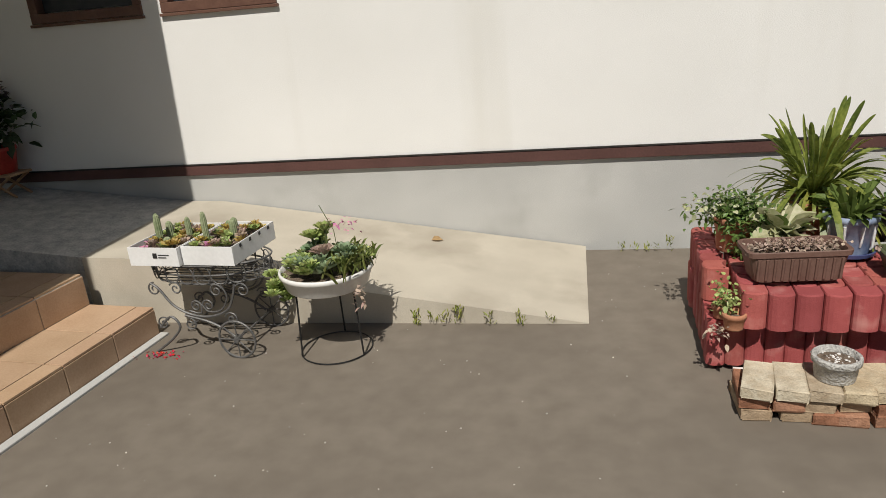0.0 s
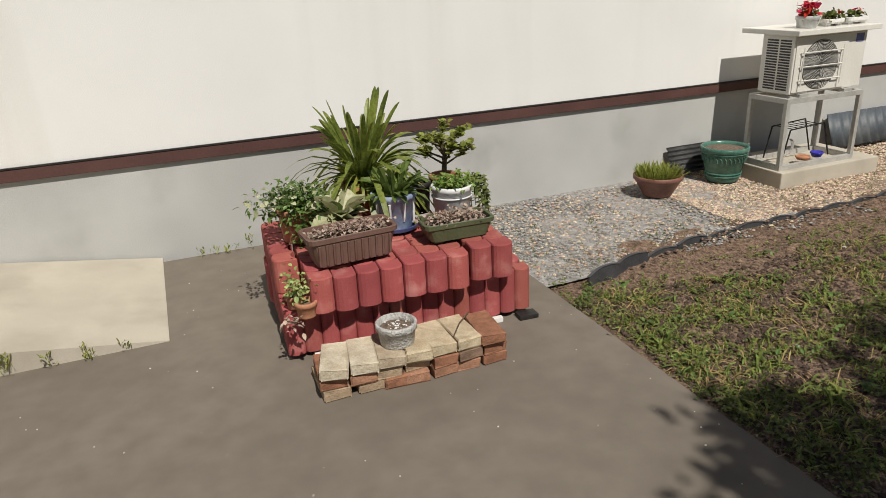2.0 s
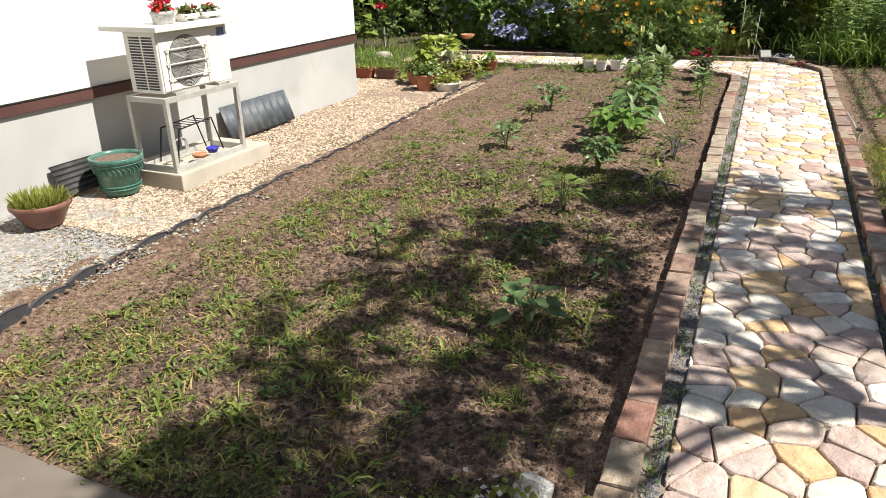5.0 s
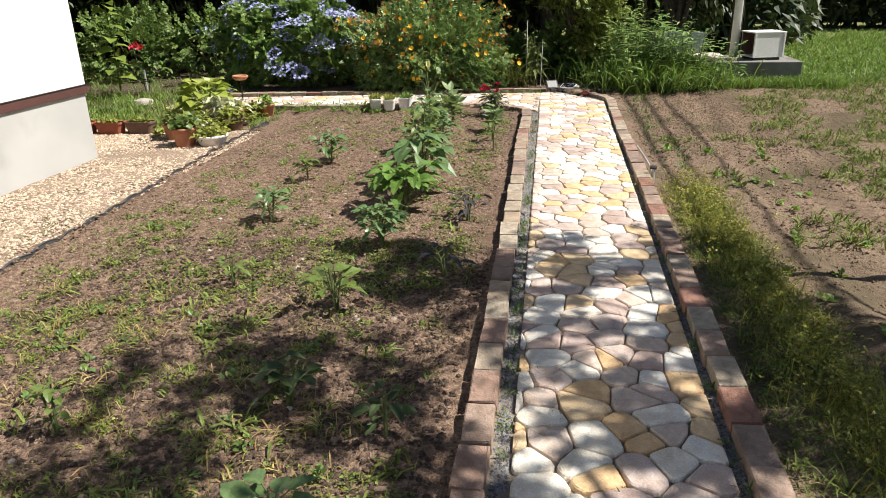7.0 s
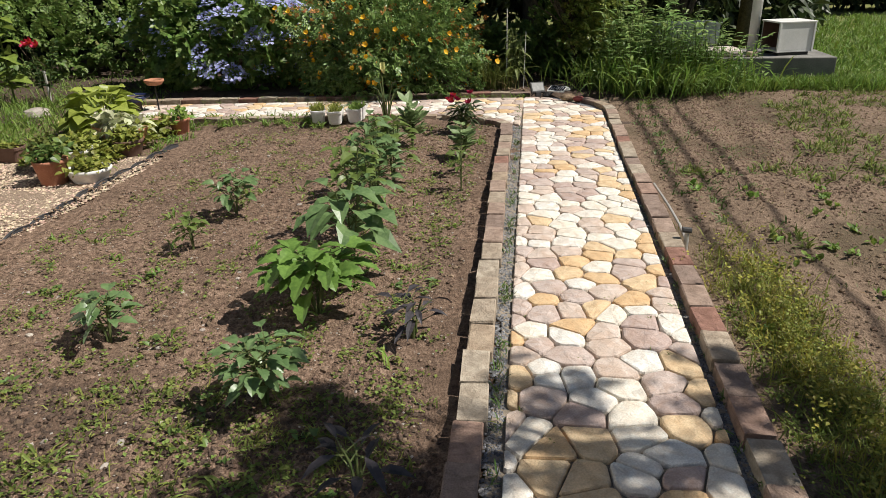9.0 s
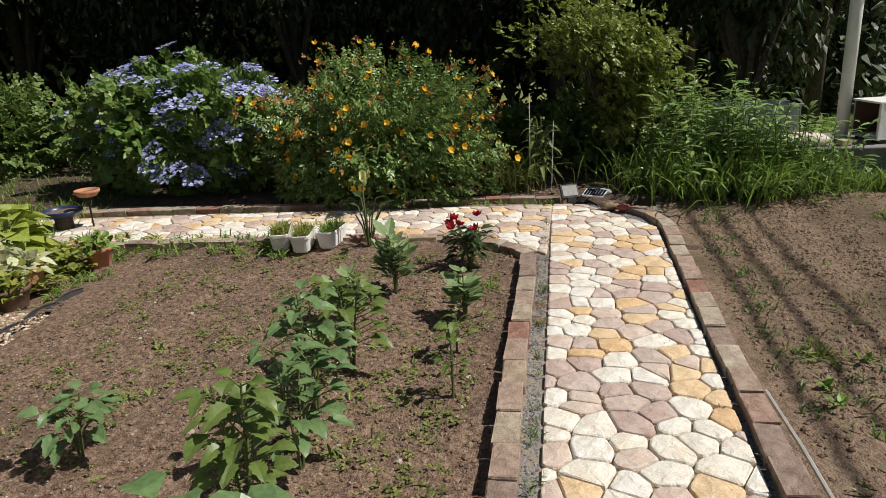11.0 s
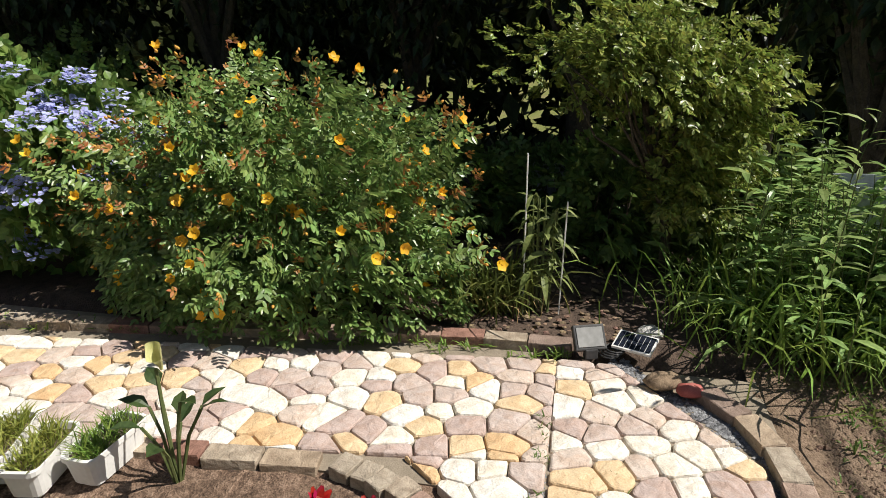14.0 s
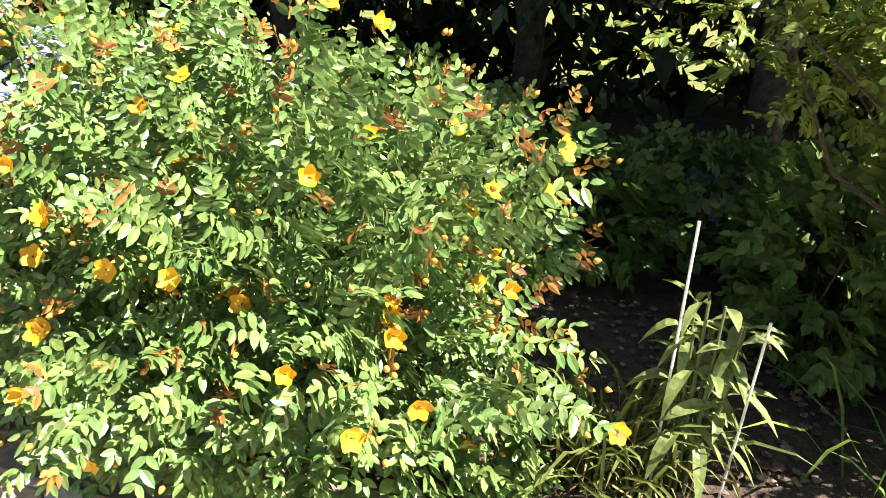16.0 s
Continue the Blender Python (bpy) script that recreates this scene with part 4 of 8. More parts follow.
# shaded undergrowth that fills the ground under the evergreens
UNDER_LEAF = leaf_mat("undergrowth_leaf", (0.10, 0.16, 0.035), (0.19, 0.27, 0.07), 0.3)
for k, (x, y, rx, ry, h, m) in enumerate(((13.05, 0.70, 0.26, 0.26, 0.85, 300), (13.5, 1.75, 0.35, 0.5, 0.62, 420), (14.0, 1.15, 0.3, 0.45, 0.55, 380), (13.65, 0.62, 0.35, 0.4, 0.5, 360), (13.2, -0.1, 0.4, 0.45, 0.7, 420), (13.45, 2.6, 0.4, 0.6, 0.9, 480), (13.9, 4.6, 0.4, 0.9, 0.9, 520), (13.6, 6.3, 0.5, 0.9, 1.1, 620), (13.1, 7.6, 0.6, 0.8, 1.2, 620), (14.4, 5.5, 0.5, 0.8, 1.3, 520))):
    bush("undergrowth_shrub", (x, y, 0), (0, 0, h * 0.42), (rx, ry, h * 0.5), m, 0.07, UNDER_LEAF, "low leafy undergrowth in the shade of the trees", LEAF_WIDE, 11.0 + k, 0.5, 6, 0.3, pairs=3, step=0.6)


# ---- pots and their plants ----
TERRACOTTA = surface("terracotta", [(0.34, 0.14, 0.08), (0.46, 0.22, 0.13)], 14, 0.85, 0.3, 120, vary=0.1)
BROWN_POT = surface("brown_plastic", [(0.13, 0.072, 0.055), (0.17, 0.10, 0.078)], 10, 0.6, 0.1, 90)
GREEN_POT = surface("olive_plastic", [(0.07, 0.085, 0.04), (0.11, 0.125, 0.065)], 10, 0.5, 0.1, 90)
WHITE_POT = surface("white_glaze", [(0.66, 0.66, 0.66), (0.78, 0.78, 0.77)], 8, 0.35, 0.05, 60)
WHITE_PLASTIC = surface("white_plastic", [(0.68, 0.67, 0.64), (0.78, 0.77, 0.74)], 8, 0.5, 0.05, 60)
BLUE_GLAZE = surface("blue_glaze", [(0.16, 0.22, 0.36), (0.42, 0.48, 0.58)], 10, 0.3, 0.05, 30)
JADE_GLAZE = surface("jade_glaze", [(0.045, 0.125, 0.095), (0.105, 0.225, 0.17)], 12, 0.25, 0.2, 50)
STONEWARE = surface("rough_stone", [(0.36, 0.35, 0.33), (0.58, 0.57, 0.54)], 30, 0.95, 1.0, 120, dist=0.02)
POT_SOIL = surface("pot_soil", [(0.10, 0.07, 0.05), (0.26, 0.20, 0.15)], 60, 0.97, 1.0, 160, dist=0.02)
SUCCULENT = leaf_mat("succulent_leaf", (0.25, 0.32, 0.10), (0.44, 0.50, 0.19), 0.2, 0.4)
PALE_SUCC = leaf_mat("pink_succulent", (0.34, 0.24, 0.19), (0.46, 0.36, 0.29), 0.15, 0.6)
VARIEGATED = leaf_mat("variegated_leaf", (0.34, 0.38, 0.18), (0.62, 0.60, 0.42), 0.3)
CACTUS = surface("cactus", [(0.16, 0.21, 0.10), (0.33, 0.36, 0.22)], 40, 0.8, 0.5, 120)
IRON = surface("wrought_iron", [(0.10, 0.10, 0.098), (0.17, 0.165, 0.16)], 30, 0.55, 0.2, 120, metal=0.4)
BLACK_IRON = surface("black_wire", [(0.012, 0.012, 0.012), (0.03, 0.03, 0.03)], 30, 0.5, 0.2, 120, metal=0.3)


def pot(name, at, r, h, mat, label, taper=0.72, rim=0.012, category="flower pot", soil=True, turn=0.0, foot=0.0):
    """A round pot: body with rolled rim, hollow, and its soil."""
    t = thing(name, at, label, category, turn=turn)
    r0 = r * taper
    prof = [(r0, foot), (r0 * 1.02, foot + 0.004), (r - rim * 0.6, h - rim * 2.2), (r, h - rim * 1.9), (r, h - 0.003), (r - 0.004, h), (r - rim, h), (r - rim * 1.1, h - 0.02), (r0 * 0.9, 0.02 + foot)]
    part("pot", lathe(prof, 30), mat, t, "", True)
    if soil:
        part("soil", lathe([(r - rim * 1.4, h - 0.034), (r - rim * 1.25, h - 0.024), (r * 0.45, h - 0.017)], 20), POT_SOIL, t)
    return t


def clump(t, n, centre, radii, size, mat, outline=LEAF, name="foliage", up=0.4, droop=0.3, label=""):
    P = np.asarray(centre) + RNG.normal(0, 0.5, (n, 3)) * np.asarray(radii)
    D = rand_dirs(n, up) + (P - np.asarray(centre)) / (np.asarray(radii) + 1e-3) * 0.5
    return leaf_part(name, P, D, size * RNG.uniform(0.6, 1.3, n), mat, t, outline, droop, label=label, kind="stuff")


def fountain(t, n, base, length, spread, mat, outline=STRAP, droop=0.6, single=True, lo=0.6):
    """Strap leaves arching out of one crown; each leaf a part."""
    for k in range(n):
        a, s = 2.399 * k, spread * random.uniform(0.25, 1.0)
        V, F = leaves([Vector(base) + Vector((math.cos(a), math.sin(a), 0)) * 0.02], [(math.cos(a) * s, math.sin(a) * s, 1.0)], length * random.uniform(lo, 1.1), outline, droop * s, 0.5)
        part("leaf", mesh_of("leaf", V, F), mat, t)


def trough(name, at, l, w, h, mat, label, turn, ribs=0):
    """A long planter with flaring sides, a rolled rim and ribs."""
    t = thing(name, at, label, "planter", turn=turn)
    bm = bmesh.new()

    def ring(s, z, rr=0.03):
        out = []
        hx, hy = l / 2 * s, w / 2 * (s if s < 1 else s)
        for cx, cy, a0 in ((hx - rr, hy - rr, 0), (-hx + rr, hy - rr, 90), (-hx + rr, -hy + rr, 180), (hx - rr, -hy + rr, 270)):
            for q in range(4):
                a = radians(a0 + q * 30)
                out.append(bm.verts.new((cx + rr * math.cos(a), cy + rr * math.sin(a), z)))
        return out

    rs = [ring(0.84, 0.012), ring(0.96, h - 0.025), ring(1.02, h - 0.022), ring(1.03, h - 0.003), ring(1.0, h), ring(0.94, h - 0.002), ring(0.92, h - 0.03)]
    for a, b in zip(rs, rs[1:]):
        for i in range(16):
            bm.faces.new((a[i], a[(i + 1) % 16], b[(i + 1) % 16], b[i]))
    bm.faces.new(rs[0][::-1])
    part("trough", bm, mat, t)
    bm = bmesh.new()
    bm.faces.new(ring(0.925, h - 0.028))
    part("soil", bm, POT_SOIL, t)
    for k in range(ribs):
        x = -l * 0.40 + l * 0.8 * k / max(1, ribs - 1)
        bm = tube([(x, -w / 2 * 0.85 - 0.001, 0.02), (x, -w / 2 * 0.955 - 0.002, h - 0.03)], 0.006, 6)
        part("rib", bm, mat, t)
    for sx in (-1, 1):
        part("foot", box(sx * l * 0.3 - 0.02, sx * l * 0.3 + 0.02, -w * 0.3, w * 0.3, 0, 0.013), mat, t)
    return t


# ---- stacked red edging blocks ----
pile = thing("block_stack", (1.22, 3.25, 0), "stack of dark red concrete palisade blocks used as a plant stand", "block stack", turn=-3.0)
part("board", box(0.10, 0.93, -0.035, -0.01, 0.0, 0.024, 0.003), WHITE_PLASTIC, pile, "white plank under the blocks")
part("tray", box(1.0, 1.09, -0.06, 0.0, 0.0, 0.02, 0.003), DARK_METAL, pile, "black tray edge under the blocks")


def log_block(w, d, h):
    """One palisade log: rounded front, hollowed back, chamfered top."""
    bm = bmesh.new()
    out = []
    for k in range(9):
        a = math.pi * k / 8
        out.append((-w / 2 * math.cos(a), -d * 0.35 - w * 0.32 * math.sin(a)))
    out += [(w / 2, d * 0.5)] + [(w / 2 * math.cos(math.pi * k / 6) * 0.9, d * 0.5 - w * 0.22 * math.sin(math.pi * k / 6)) for k in range(1, 6)] + [(-w / 2, d * 0.5)]
    cx, cy = 0.0, 0.0
    rings = [[bm.verts.new((x * s, cy + (y - cy) * s, z)) for x, y in out] for s, z in ((1, 0), (1, h - 0.006), (0.94, h))]
    for a, b in zip(rings, rings[1:]):
        for i in range(len(out)):
            bm.faces.new((a[i], a[(i + 1) % len(out)], b[(i + 1) % len(out)], b[i]))
    bm.faces.new(rings[-1])
    bm.faces.new(rings[0][::-1])
    bmesh.ops.recalc_face_normals(bm, faces=bm.faces)
    return to_mesh("block", bm, [RED_BLOCK])


LOW, HIGH = log_block(0.072, 0.075, 0.195), log_block(0.092, 0.085, 0.147)


def put_log(me, x, y, z, a=0.0):
    ob = new("block", me)
    ob.parent = pile
    ob.matrix_basis = pose(x, y, z + random.uniform(-0.004, 0.004), 0, 0, a + random.uniform(-2, 2))


for row in range(5):
    for k in range(15 - (row > 1)):
        put_log(LOW, 0.036 + 0.0718 * k, 0.04 + row * 0.105, 0.028)
for k in range(9):
    put_log(LOW, 0.035, 0.06 + 0.072 * k, 0.029, -90) if k > 6 else None
for row in range(5):
    for k in range(9):
        put_log(HIGH, 0.152 + 0.0945 * k + (0.012 if k > 6 else 0), -0.035 + row * 0.098 + (0.012 if k > 6 else 0), 0.226 + (0.012 if k > 6 else 0))
for k in range(6):
    put_log(HIGH, 0.055, 0.22 + 0.09 * k, 0.226, -90)

# fire bricks laid in front of the stack
heap = thing("brick_pile", (1.272, 2.885, 0), "low pile of old red and cream bricks", "brick pile", turn=-2.0)
BR = []
for seed in range(4):
    r = random.Random(seed + 50)
    bm = box(-0.05, 0.05, -0.105, 0.105, 0, 0.043, 0.005)
    for v in bm.verts:
        v.co += Vector((r.uniform(-1, 1), r.uniform(-1, 1), r.uniform(-1, 1))) * 0.0035
    BR.append(bm)
BR_RED = [to_mesh("brick", bm.copy(), [RED_BRICK]) for bm in BR]
BR_CREAM = [to_mesh("brick", bm, [CREAM_BRICK]) for bm in BR]
for layer in range(3):
    for k in range(7):
        cream = layer == 2
        ob = new("brick", random.choice(BR_CREAM if cream and k != 6 else BR_RED))
        ob.parent = heap
        tilt = -9 if cream and k < 4 else 0
        x = 0.055 + 0.1045 * k + (0.03 if layer == 0 and k > 0 and k < 3 else 0) + (0.018 if cream and k < 4 else 0)
        ob.matrix_basis = pose(x, 0.105 + random.uniform(-0.012, 0.012) - (0.02 if cream and k < 4 else 0), 0.001 + 0.0445 * layer + (0.004 if cream else 0), 0, 0, random.uniform(-6, 6) + tilt)

TOP = 0.378
stone_pot = pot("stone_bowl", (1.595, 2.965, 0.138), 0.080, 0.088, STONEWARE, "rough grey stone bowl with gravelly soil", 0.80, 0.012, "bowl")
tagged(pebbles("grit", 40, lambda: (RNG.normal(0, 0.028), RNG.normal(0, 0.028), 0.069), 0.005, WHITE_PLASTIC, 0, 0.7, stone_pot), kind="stuff")
stick = tagged(part("dry_twig", tube([(1.80, 2.90, 0.140), (1.86, 2.98, 0.15), (1.93, 3.05, 0.15)], 0.003, 5), TWIG), "dry twig lying on the bricks", "twig")
tr = trough("long_planter", (1.525, 3.30, TOP), 0.365, 0.17, 0.135, BROWN_POT, "brown ribbed plastic planter with withered plants", 4, 11)
clump(tr, 620, (0, 0, 0.132), (0.15, 0.05, 0.012), 0.017, PALE_SUCC, LEAF_WIDE)
tr = trough("long_planter", (2.00, 3.325, TOP), 0.31, 0.155, 0.092, GREEN_POT, "olive green planter full of pale stubby succulents", -2)
clump(tr, 800, (0, 0, 0.092), (0.12, 0.055, 0.02), 0.018, PALE_SUCC, LEAF_WIDE, up=0.9)
p = pot("glazed_pot", (1.80, 3.54, TOP + 0.02), 0.103, 0.16, BLUE_GLAZE, "pale blue drip-glazed pot on a saucer with a leafy cactus", 0.72)
part("saucer", lathe([(0.07, -0.018), (0.10, -0.004), (0.105, 0.012), (0.097, 0.012), (0.08, -0.004)], 26), surface("saucer_blue", [(0.05, 0.07, 0.18), (0.09, 0.11, 0.25)], 8, 0.3, 0.0, 30), p, "dark blue saucer")
for k in range(9):
    a = 2 * math.pi * k / 9
    part("glaze_drip", tube([(0.094 * math.cos(a), 0.094 * math.sin(a), 0.125), (0.089 * math.cos(a), 0.089 * math.sin(a), 0.09 - 0.03 * (k % 3)), (0.083 * math.cos(a), 0.083 * math.sin(a), 0.06 - 0.02 * (k % 3))], 0.007, 6, None, 0.004), WHITE_POT, p, "white glaze drip")
fountain(p, 60, (0, 0, 0.13), 0.22, 1.25, GREEN_LEAF, ((0, 0.03), (0.2, 0.09), (0.35, 0.05), (0.5, 0.09), (0.65, 0.05), (0.8, 0.08), (1.0, 0)), 0.5)
p = pot("white_pot", (2.075, 3.53, TOP), 0.096, 0.175, WHITE_POT, "white ceramic pot with low green foliage", 0.8)
part("band", tube([(0.0915 * math.cos(2 * math.pi * q / 32), 0.0915 * math.sin(2 * math.pi * q / 32), 0.125) for q in range(33)], 0.004, 5), WHITE_POT, p, "", True)
clump(p, 480, (0.005, 0.005, 0.184), (0.090, 0.082, 0.024), 0.028, BRIGHT_LEAF, LEAF)
p = pot("ivy_pot", (2.165, 3.66, TOP), 0.055, 0.13, TERRACOTTA, "small clay pot with trailing ivy", 0.8)
bm = bmesh.new()
LP, LD = [], []
for k in range(13):
    a = -1.2 + 0.16 * k
    pts_ = [Vector((0.06 * math.cos(a), 0.06 * math.sin(a), 0.13)), Vector((0.12 * math.cos(a), 0.12 * math.sin(a), 0.15)), Vector((0.135 * math.cos(a), 0.135 * math.sin(a), 0.05)), Vector((0.15 * math.cos(a), 0.15 * math.sin(a), -0.05 - 0.1 * random.random()))]
    tube(pts_, 0.002, 4, bm)
    for a_, b_ in zip(pts_, pts_[1:]):
        for s in range(6):
            LP.append(a_.lerp(b_, s / 6))
            LD.append((RNG.normal(), RNG.normal(), RNG.normal(0, 0.5)))
part("vine", bm, STEM, p)
leaf_part("foliage", LP, LD, RNG.uniform(0.02, 0.042, len(LP)), OLIVE_LEAF, p, LEAF_WIDE, kind="stuff")
STRAP_LEAF = leaf_mat("strap_leaf", (0.07, 0.12, 0.022), (0.25, 0.31, 0.065), 0.35, 0.4)
p = pot("clay_pot", (1.735, 3.80, TOP), 0.12, 0.17, TERRACOTTA, "clay pot with a large strap-leaved plant", 0.75)
BLUNT = ((0.0, 0.014), (0.2, 0.018), (0.4, 0.022), (0.6, 0.025), (0.8, 0.023), (0.92, 0.017), (0.98, 0.009), (1.0, 0.0))
fountain(p, 60, (0, 0, 0.17), 0.51, 0.95, STRAP_LEAF, BLUNT, 0.75, lo=0.6)
fountain(p, 55, (0, 0, 0.17), 0.55, 1.5, STRAP_LEAF, BLUNT, 0.85, lo=0.6)
fountain(p, 16, (0, 0, 0.17), 0.50, 1.2, YELLOW_LEAF, BLUNT, 1.0, lo=0.5)
fountain(p, 9, (0, 0, 0.15), 0.42, 1.3, YELLOW_LEAF, ((0.0, 0.03), (0.3, 0.05), (0.7, 0.045), (1.0, 0.0)), 0.9)
p = pot("clay_pot", (2.13, 3.76, TOP), 0.075, 0.16, TERRACOTTA, "clay pot with a branching jade plant", 0.75)
bm = bmesh.new()
LP, LD = [], []
tube([(0, 0, 0.13), (0.01, 0, 0.25), (0.0, 0.0, 0.33)], 0.014, 7, bm, 0.009)
for k in range(12):
    a, h = 2.4 * k, 0.20 + 0.010 * k
    e = Vector((0.015 + 0.14 * math.cos(a), 0.10 * math.sin(a), h + 0.05 + 0.09 * random.random()))
    m_ = Vector((0.06 * math.cos(a), 0.05 * math.sin(a), h + 0.03))
    tube([(0, 0, h), m_, e], 0.006, 5, bm, 0.003)
    for s in range(34):
        LP.append(m_.lerp(e, 0.2 + 0.7 * random.random()) + Vector(RNG.normal(0, 0.008, 3)))
        LD.append((RNG.normal(), RNG.normal(), 0.6))
part("stem", bm, TWIG, p)
leaf_part("foliage", LP, LD, RNG.uniform(0.028, 0.044, len(LP)), YELLOW_LEAF, p, LEAF_WIDE, kind="stuff")
p = pot("brown_pot", (1.545, 3.53, TOP), 0.088, 0.11, BROWN_POT, "brown pot with a variegated hosta", 0.8)
fountain(p, 38, (0, 0, 0.09), 0.19, 1.5, VARIEGATED, ((0, 0.05), (0.2, 0.06), (0.35, 0.18), (0.55, 0.23), (0.75, 0.19), (0.9, 0.09), (1.0, 0.0)), 0.5)
fountain(p, 9, (0, 0, 0.09), 0.15, 1.1, GREEN_LEAF, ((0, 0.05), (0.2, 0.06), (0.35, 0.15), (0.55, 0.20), (0.75, 0.16), (0.9, 0.08), (1.0, 0.0)), 0.4)
p = pot("clay_pot", (1.385, 3.64, TOP), 0.09, 0.15, TERRACOTTA, "clay pot overgrown with small-leaved ivy", 0.78)
clump(p, 1500, (0, 0, 0.17), (0.135, 0.12, 0.06), 0.028, GREEN_LEAF, LEAF)
clump(p, 80, (-0.05, -0.02, 0.21), (0.17, 0.14, 0.05), 0.028, VARIEGATED, LEAF_WIDE, "pale_foliage")
clump(p, 90, (0.0, -0.12, 0.06), (0.06, 0.03, 0.10), 0.028, GREEN_LEAF, LEAF_WIDE, "hanging_foliage", -0.2)
p = pot("dark_pot", (1.98, 3.74, TOP), 0.07, 0.15, DARK_METAL, "dark green pot between the other pots", 0.8)
clump(p, 60, (0, 0, 0.16), (0.05, 0.05, 0.03), 0.04, GREEN_LEAF)
p = pot("clay_pot", (1.30, 3.17, 0.226), 0.045, 0.065, TERRACOTTA, "small clay pot with a pale trailing succulent", 0.75, 0.009)
clump(p, 90, (-0.02, 0.02, 0.10), (0.05, 0.05, 0.05), 0.022, SUCCULENT, LEAF_WIDE)
clump(p, 60, (-0.06, -0.02, 0.0), (0.04, 0.03, 0.03), 0.02, PALE_SUCC, LEAF_WIDE, "trailing_foliage")
p = pot("clay_pot", (1.275, 3.27, 0.226), 0.04, 0.055, TERRACOTTA, "small clay pot with a spiky succulent", 0.75, 0.009)
clump(p, 70, (0, 0, 0.10), (0.04, 0.04, 0.06), 0.024, SUCCULENT, LEAF_WIDE)

def succulents(t, spots, size, mat, name, n=22):
    """Rosettes of thick leaves at the given places, as one leafy part."""
    P, D, S = [], [], []
    for c in spots:
        lean = RNG.normal(0, 0.25, 2)
        for k in range(n):
            a, f = 2.4 * k, (k + 1) / n
            P.append((c[0] + 0.12 * size * math.cos(a), c[1] + 0.12 * size * math.sin(a), c[2]))
            D.append((math.cos(a) * f * 1.5 + lean[0], math.sin(a) * f * 1.5 + lean[1], 1.15 - 0.75 * f))
            S.append(size * (0.55 + 0.5 * f))
    return leaf_part(name, P, D, S, mat, t, ((0.0, 0.10), (0.3, 0.17), (0.6, 0.27), (0.85, 0.21), (1.0, 0.0)), -0.15, 0.5, kind="stuff")


AUTUMN_SUCC = leaf_mat("amber_succulent", (0.36, 0.26, 0.07), (0.55, 0.42, 0.14), 0.2, 0.45)

# ---- wire cart with two white trays of cacti ----
cart = thing("wire_cart", (-0.985, 3.475, 0), "wrought iron ornamental flower cart with spoked wheels", "plant cart", turn=-4)


def scroll(c, r, turns, start, flip=1, plane_y=0.0, n=26):
    out = []
    for k in range(n):
        t = k / (n - 1)
        a = start + flip * turns * 2 * math.pi * t
        rr = r * (1 - 0.78 * t)
        out.append((c[0] + rr * math.cos(a), plane_y, c[1] + rr * math.sin(a)))
    return out


for z, rx, ry in ((0.355, 0.285, 0.14), (0.40, 0.30, 0.15), (0.45, 0.315, 0.16)):
    part("rail", tube([(rx * math.cos(2 * math.pi * k / 40), ry * math.sin(2 * math.pi * k / 40), z) for k in range(41)], 0.0045, 6), IRON, cart)
for k in range(9):
    y = -0.13 + 0.0325 * k
    h = 0.285 * math.sqrt(max(0.05, 1 - (y / 0.152) ** 2))
    part("slat", tube([(-h, y, 0.355), (h, y, 0.355)], 0.003, 5), IRON, cart)
for k in range(22):
    a = 2 * math.pi * k / 22
    c0 = Vector((0.30 * math.cos(a), 0.15 * math.sin(a), 0.402))
    tdir = Vector((-0.325 * math.sin(a), 0.16 * math.cos(a), 0)).normalized()
    part("ring", tube([c0 + tdir * (0.042 * math.cos(b)) + Vector((0, 0, 0.045 * math.sin(b))) for b in [math.pi * q / 8 for q in range(17)]], 0.0028, 5), IRON, cart)
